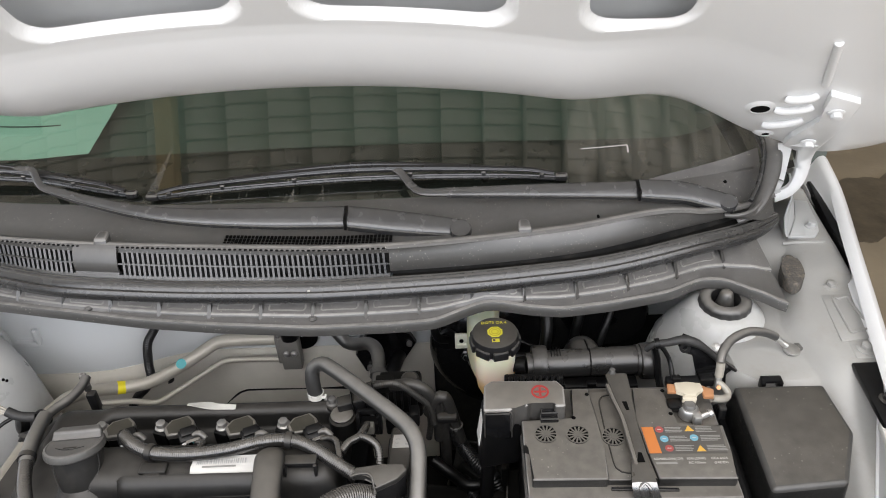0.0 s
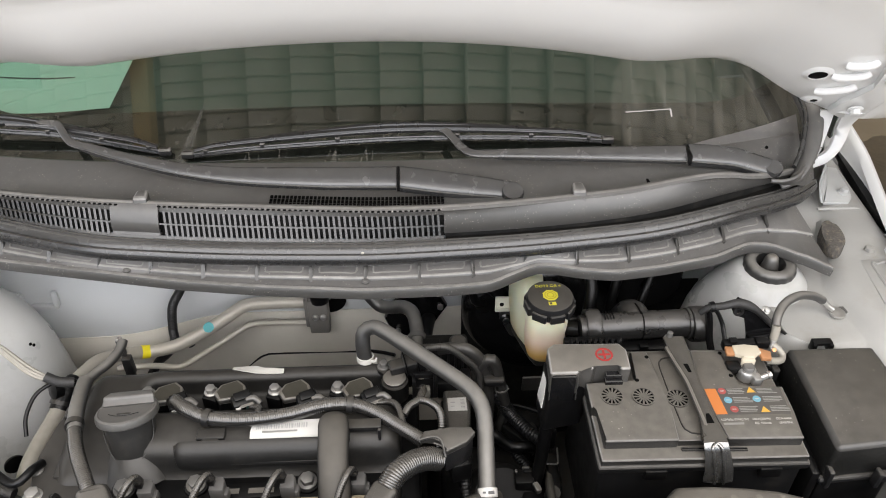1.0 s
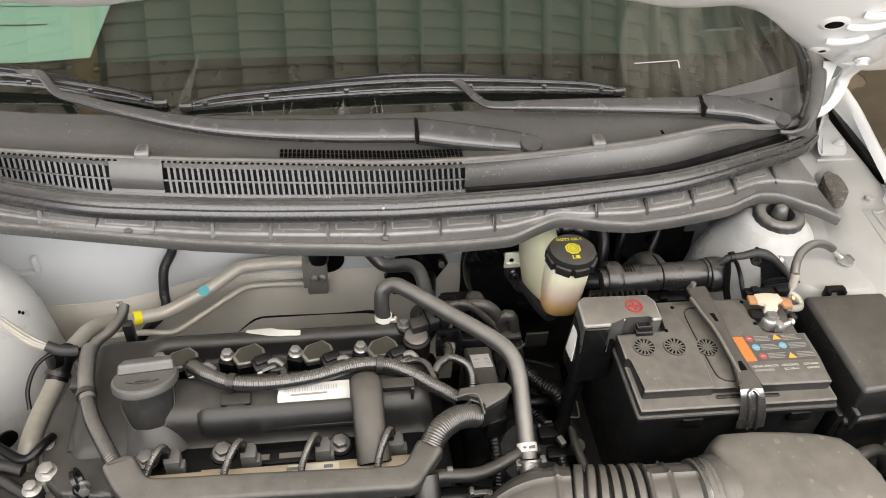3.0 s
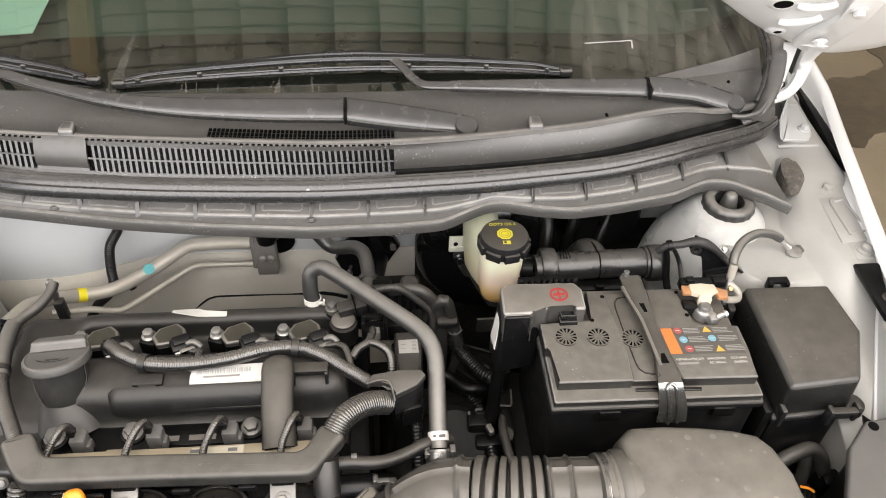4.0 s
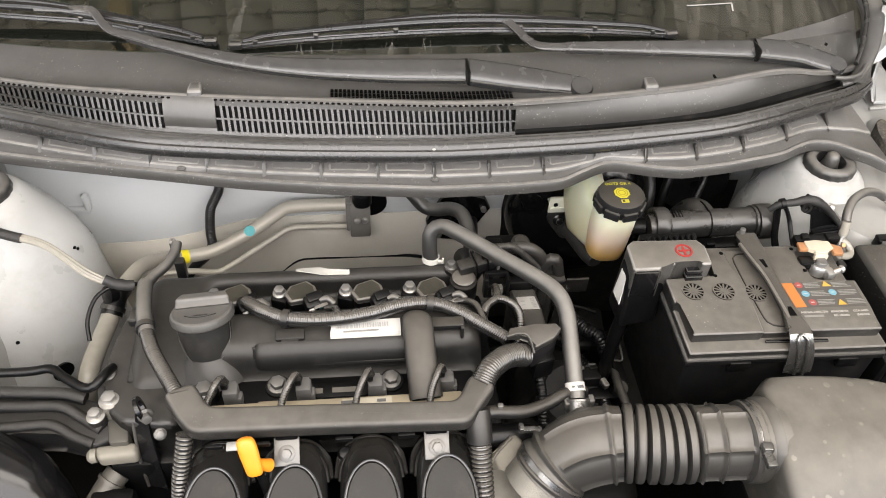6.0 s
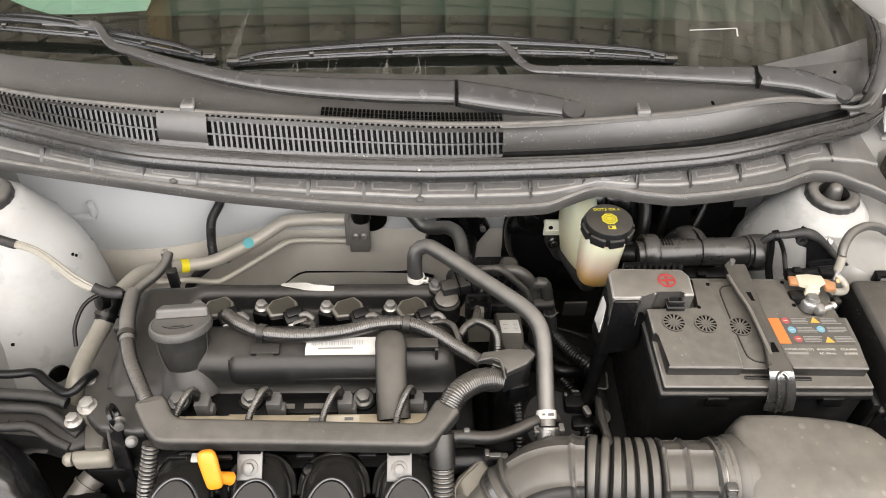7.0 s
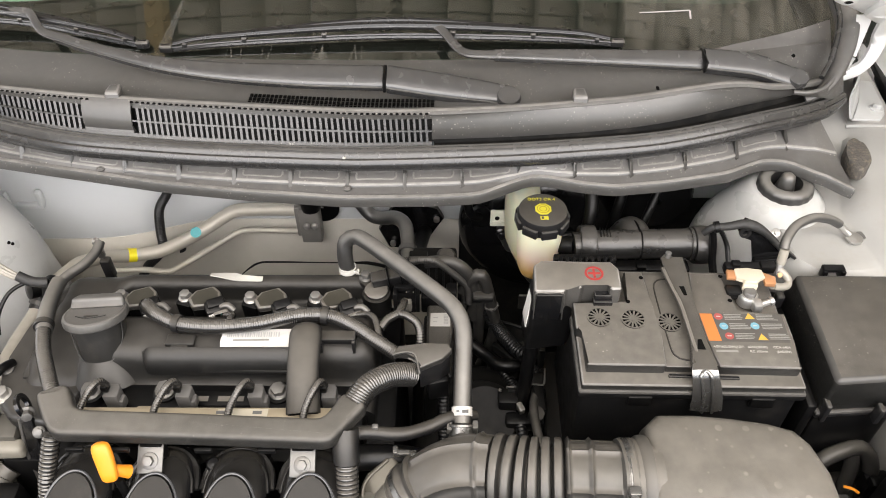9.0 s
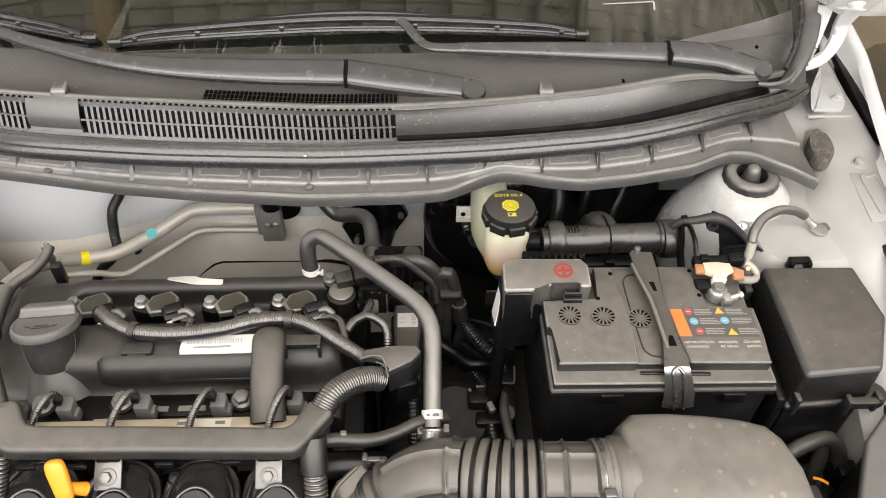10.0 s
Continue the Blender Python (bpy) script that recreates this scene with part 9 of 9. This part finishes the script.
for k in range(7):
    u, w = (0.0032 * math.cos(k * 1.05), 0.0032 * math.sin(k * 1.05)) if k < 6 else (0.0, 0.0)
    part("strand", tube([(-0.80 + u, 0.765, 0.852 + w), (-0.7337, 0.7425 + 0.8 * u, 0.842 + 0.8 * w), (-0.6854, 0.7306 + u, 0.832 + w), (-0.6402, 0.7096 + 1.4 * u, 0.802 + 1.4 * w), (-0.612, 0.704 + 0.6 * u, 0.786 + 0.6 * w)], 0.0024, n=8), WRAP, wl)
part("tape_wrap", tube([(-0.80, 0.765, 0.852), (-0.7337, 0.7425, 0.842), (-0.7120, 0.7370, 0.8385)], 0.0062, n=12), RUBTAPE, wl, "dark cloth tape")
part("end_tape", tube([(-0.622, 0.7065, 0.7925), (-0.606, 0.7045, 0.784), (-0.590, 0.7085, 0.778)], 0.0066, n=12), RUBTAPE, wl, "dark cloth tape")
part("plug", box(-0.765, 0.755, 0.850, 0.030, 0.014, 0.012, 0.003), PLASTIC, wl)
mt = empty("engine_mount", (-0.70, 0.56, 0.66), "black cast engine mount arm with zinc bolts", "engine mount")
part("arm", prism([(-0.86, 0.588), (-0.65, 0.586), (-0.618, 0.572), (-0.594, 0.548), (-0.590, 0.522), (-0.610, 0.512), (-0.655, 0.536), (-0.70, 0.536), (-0.86, 0.530)], 0.690, 0.728, 0.005, 3), MOUNT, mt)
part("web", tube([(-0.86, 0.590, 0.738), (-0.74, 0.585, 0.739), (-0.70, 0.582, 0.739), (-0.655, 0.578, 0.738), (-0.630, 0.572, 0.734)], 0.0075, n=12), MOUNT, mt)
part("web", tube([(-0.86, 0.566, 0.736), (-0.74, 0.566, 0.737), (-0.70, 0.5645, 0.737), (-0.656, 0.562, 0.736), (-0.636, 0.552, 0.733), (-0.605, 0.532, 0.728)], 0.0065, n=12), MOUNT, mt)
part("web", tube([(-0.86, 0.538, 0.730), (-0.70, 0.541, 0.732), (-0.662, 0.541, 0.731), (-0.635, 0.527, 0.726), (-0.612, 0.517, 0.724)], 0.0060, n=12), MOUNT, mt)
for x in (-0.700, -0.680):
    part("cast_mark", box(x, 0.552, 0.7285, 0.014, 0.006, 0.0015, 0.0004), MOUNT, mt)
for x, y, z, r in ((-0.596, 0.5564, 0.750, 0.0085), (-0.6105, 0.5415, 0.742, 0.0070)):
    mb = part("mount_bolt", place(hexbolt(r, 0.010, r * 1.45), Matrix.Translation((x, y, z))), STEEL, mt, "zinc-plated flange bolt")
    part("bolt_seat", revolve([(0.002, -0.024), (r * 1.5, -0.024), (r * 1.4, 0.0), (0.002, 0.001)], (x, y, z), n=20), CAST if r > 0.008 else MOUNT, mb)
tm = empty("timing_cover", (-0.57, 0.58, 0.50), "dark cast timing cover at the engine's end", "timing cover")
part("casting", prism([(-0.604, 0.552), (-0.578, 0.526), (-0.520, 0.516), (-0.505, 0.560), (-0.545, 0.735), (-0.578, 0.732), (-0.596, 0.706), (-0.603, 0.657), (-0.609, 0.611), (-0.608, 0.585)], 0.50, 0.752, 0.008, 3), VALVE, tm)
part("boss", box(-0.571, 0.600, 0.752, 0.020, 0.044, 0.008, 0.003), VALVE, tm)
part("boss", box(-0.588, 0.672, 0.756, 0.012, 0.018, 0.016, 0.003), PLASTIC, tm)
part("boss_bolt", place(hexbolt(0.0055, 0.008, 0.0075), Matrix.Translation((-0.603, 0.590, 0.753))), TIN, tm)
part("lower_casting", prism([(-0.612, 0.515), (-0.566, 0.518), (-0.562, 0.500), (-0.606, 0.498)], 0.704, 0.725, 0.006, 3), PALE, tm, "pale cast lower part")
part("casting_knob", revolve([(0.001, 0.0), (0.008, 0.0), (0.0085, 0.006), (0.005, 0.010), (0.001, 0.011)], (-0.609, 0.5075, 0.716), (-1, -0.1, 0), n=16), PALE, tm)
part("side_web", prism([(-0.602, 0.545), (-0.578, 0.545), (-0.572, 0.512), (-0.594, 0.512)], 0.66, 0.732, 0.004, 2), PIPE_D, tm, "grey casting web")
ly = empty("lifting_eye", (-0.55, 0.51, 0.68), "black steel lifting eye bolted to the engine", "lifting eye")
ring = revolve([(0.0085, -0.0022), (0.0140, -0.0022), (0.0140, 0.0022), (0.0085, 0.0022)], n=28)
EM = Matrix.Translation((-0.5530, 0.5285, 0.772)) @ Vector((0, 0, 1)).rotation_difference(Vector((0.90, 0.30, 0.25)).normalized()).to_matrix().to_4x4()
part("eye", place(ring, EM), GLOSS_D, ly)
part("strap", thick(loft([[(-0.5625, 0.530, 0.758), (-0.5475, 0.521, 0.753)], [(-0.5640, 0.522, 0.740), (-0.5470, 0.514, 0.736)], [(-0.5640, 0.508, 0.705), (-0.5440, 0.502, 0.703)], [(-0.562, 0.497, 0.660), (-0.5400, 0.490, 0.66)]]), 0.004), GLOSS_D, ly)
part("strap_flange", tube([(-0.5655, 0.527, 0.748), (-0.5660, 0.520, 0.732), (-0.5655, 0.508, 0.704), (-0.563, 0.497, 0.66)], 0.0022, n=8), PLASTIC_L, ly, "pale strap edge")
part("eye_bolt", place(hexbolt(0.006, 0.010, 0.0085), Matrix.Translation((-0.5475, 0.522, 0.768)) @ pose(0, 0, 0, 60, 60, 0)), TIN, ly)
part("lower_bolt", place(hexbolt(0.005, 0.006, 0.0068), Matrix.Translation((-0.531, 0.504, 0.757)) @ pose(0, 0, 0, 40, 20, 0)), TIN, ly)
lp = empty("drive_side_pipe", (-0.62, 0.47, 0.55), "dull grey metal pipe with a black sleeve low in the bay", "pipe")
part("down_pipe", tube([(-0.594, 0.505, 0.680), (-0.607, 0.488, 0.672), (-0.622, 0.465, 0.655), (-0.645, 0.430, 0.61)], 0.0145, n=18), PIPE_D, lp, "dull grey pipe")
part("pipe_rim", revolve([(0.0140, -0.002), (0.0168, -0.002), (0.0168, 0.002), (0.0140, 0.002)], (-0.601, 0.496, 0.676), (0.55, 0.68, 0.4), n=22), PIPE_D, lp)
part("square_sleeve", box(-0.595, 0.455, 0.660, 0.050, 0.060, 0.05, 0.008), PLASTIC_D, lp)
# made-up black sheet that hides the bright floor in this gap
thing("dark_floor_mask", prism([(-0.90, 0.15), (-0.50, 0.15), (-0.50, 0.84), (-0.90, 0.84)], 0.360, 0.372, 0.003), DEEP, "added black sheet hiding the bright floor at the wheel side of the bay", "splash shield", kind="structure")
wd = empty("washer_hose", (-0.74, 0.47, 0.55), "large black hose low beside the tower", "hose")
part("hose", tube([(-0.80, 0.50, 0.72), (-0.75, 0.505, 0.715), (-0.70, 0.490, 0.690), (-0.675, 0.46, 0.64), (-0.67, 0.44, 0.56)], 0.045, n=24), GLOSS_D, wd)
part("thin_hose", tube([(-0.86, 0.600, 0.762), (-0.7055, 0.5946, 0.762), (-0.6666, 0.5955, 0.764), (-0.6495, 0.5841, 0.762), (-0.6248, 0.5690, 0.760), (-0.6123, 0.5700, 0.762), (-0.6036, 0.5835, 0.764), (-0.600, 0.600, 0.755)], 0.0055, n=12), PLASTIC_D, wd)
for p, q in (((-0.7520, 0.6938, 0.6944), (0.45, -0.89, 0.0)), ((-0.6932, 0.8110, 0.7485), (0.92, -0.31, 0.26)), ((-0.6909, 0.8137, 0.7437), (0.92, -0.31, 0.26))):
    thing("drilled_hole", revolve([(0.0003, -0.001), (0.0024, -0.001), (0.0024, 0.0010), (0.0003, 0.0010)], p, q, n=14), COWL_D, "small dark hole in the white sheet metal", "hole", group="drilled holes")
thing("tower_plug", revolve([(0.001, 0), (0.014, 0), (0.015, 0.004), (0.001, 0.006)], (-0.7268, 0.7130, 0.606), (0.69, -0.73, 0.0), n=20), PLASTIC_D, "black oval plug in the white inner wing", "plug")

# low loom beside the air cleaner
al = empty("side_loom", (0.36, 0.45, 0.60), "black wires and a grey plug below the fuse box", "wiring loom")
for pts, r in (([(0.335, 0.490, 0.64), (0.352, 0.508, 0.685), (0.376, 0.516, 0.700), (0.402, 0.521, 0.700), (0.420, 0.512, 0.675), (0.424, 0.498, 0.62)], 0.0095), ([(0.394, 0.522, 0.700), (0.396, 0.508, 0.665), (0.390, 0.490, 0.600)], 0.0085), ([(0.345, 0.470, 0.69), (0.362, 0.478, 0.665), (0.366, 0.470, 0.62)], 0.0070)):
    part("taped_wire", tube(pts, r, n=12), CABLE, al)
part("connector", join(box(0.426, 0.500, 0.655, 0.030, 0.022, 0.030, 0.004), box(0.418, 0.492, 0.672, 0.012, 0.014, 0.012, 0.002)), PLASTIC_D, al)
part("plug", box(0.372, 0.470, 0.655, 0.030, 0.024, 0.022, 0.004), GREYPLUG, al)
part("red_wire", tube([(0.366, 0.474, 0.697), (0.374, 0.470, 0.699), (0.380, 0.466, 0.697)], 0.0018, n=6), ORANGE, al)
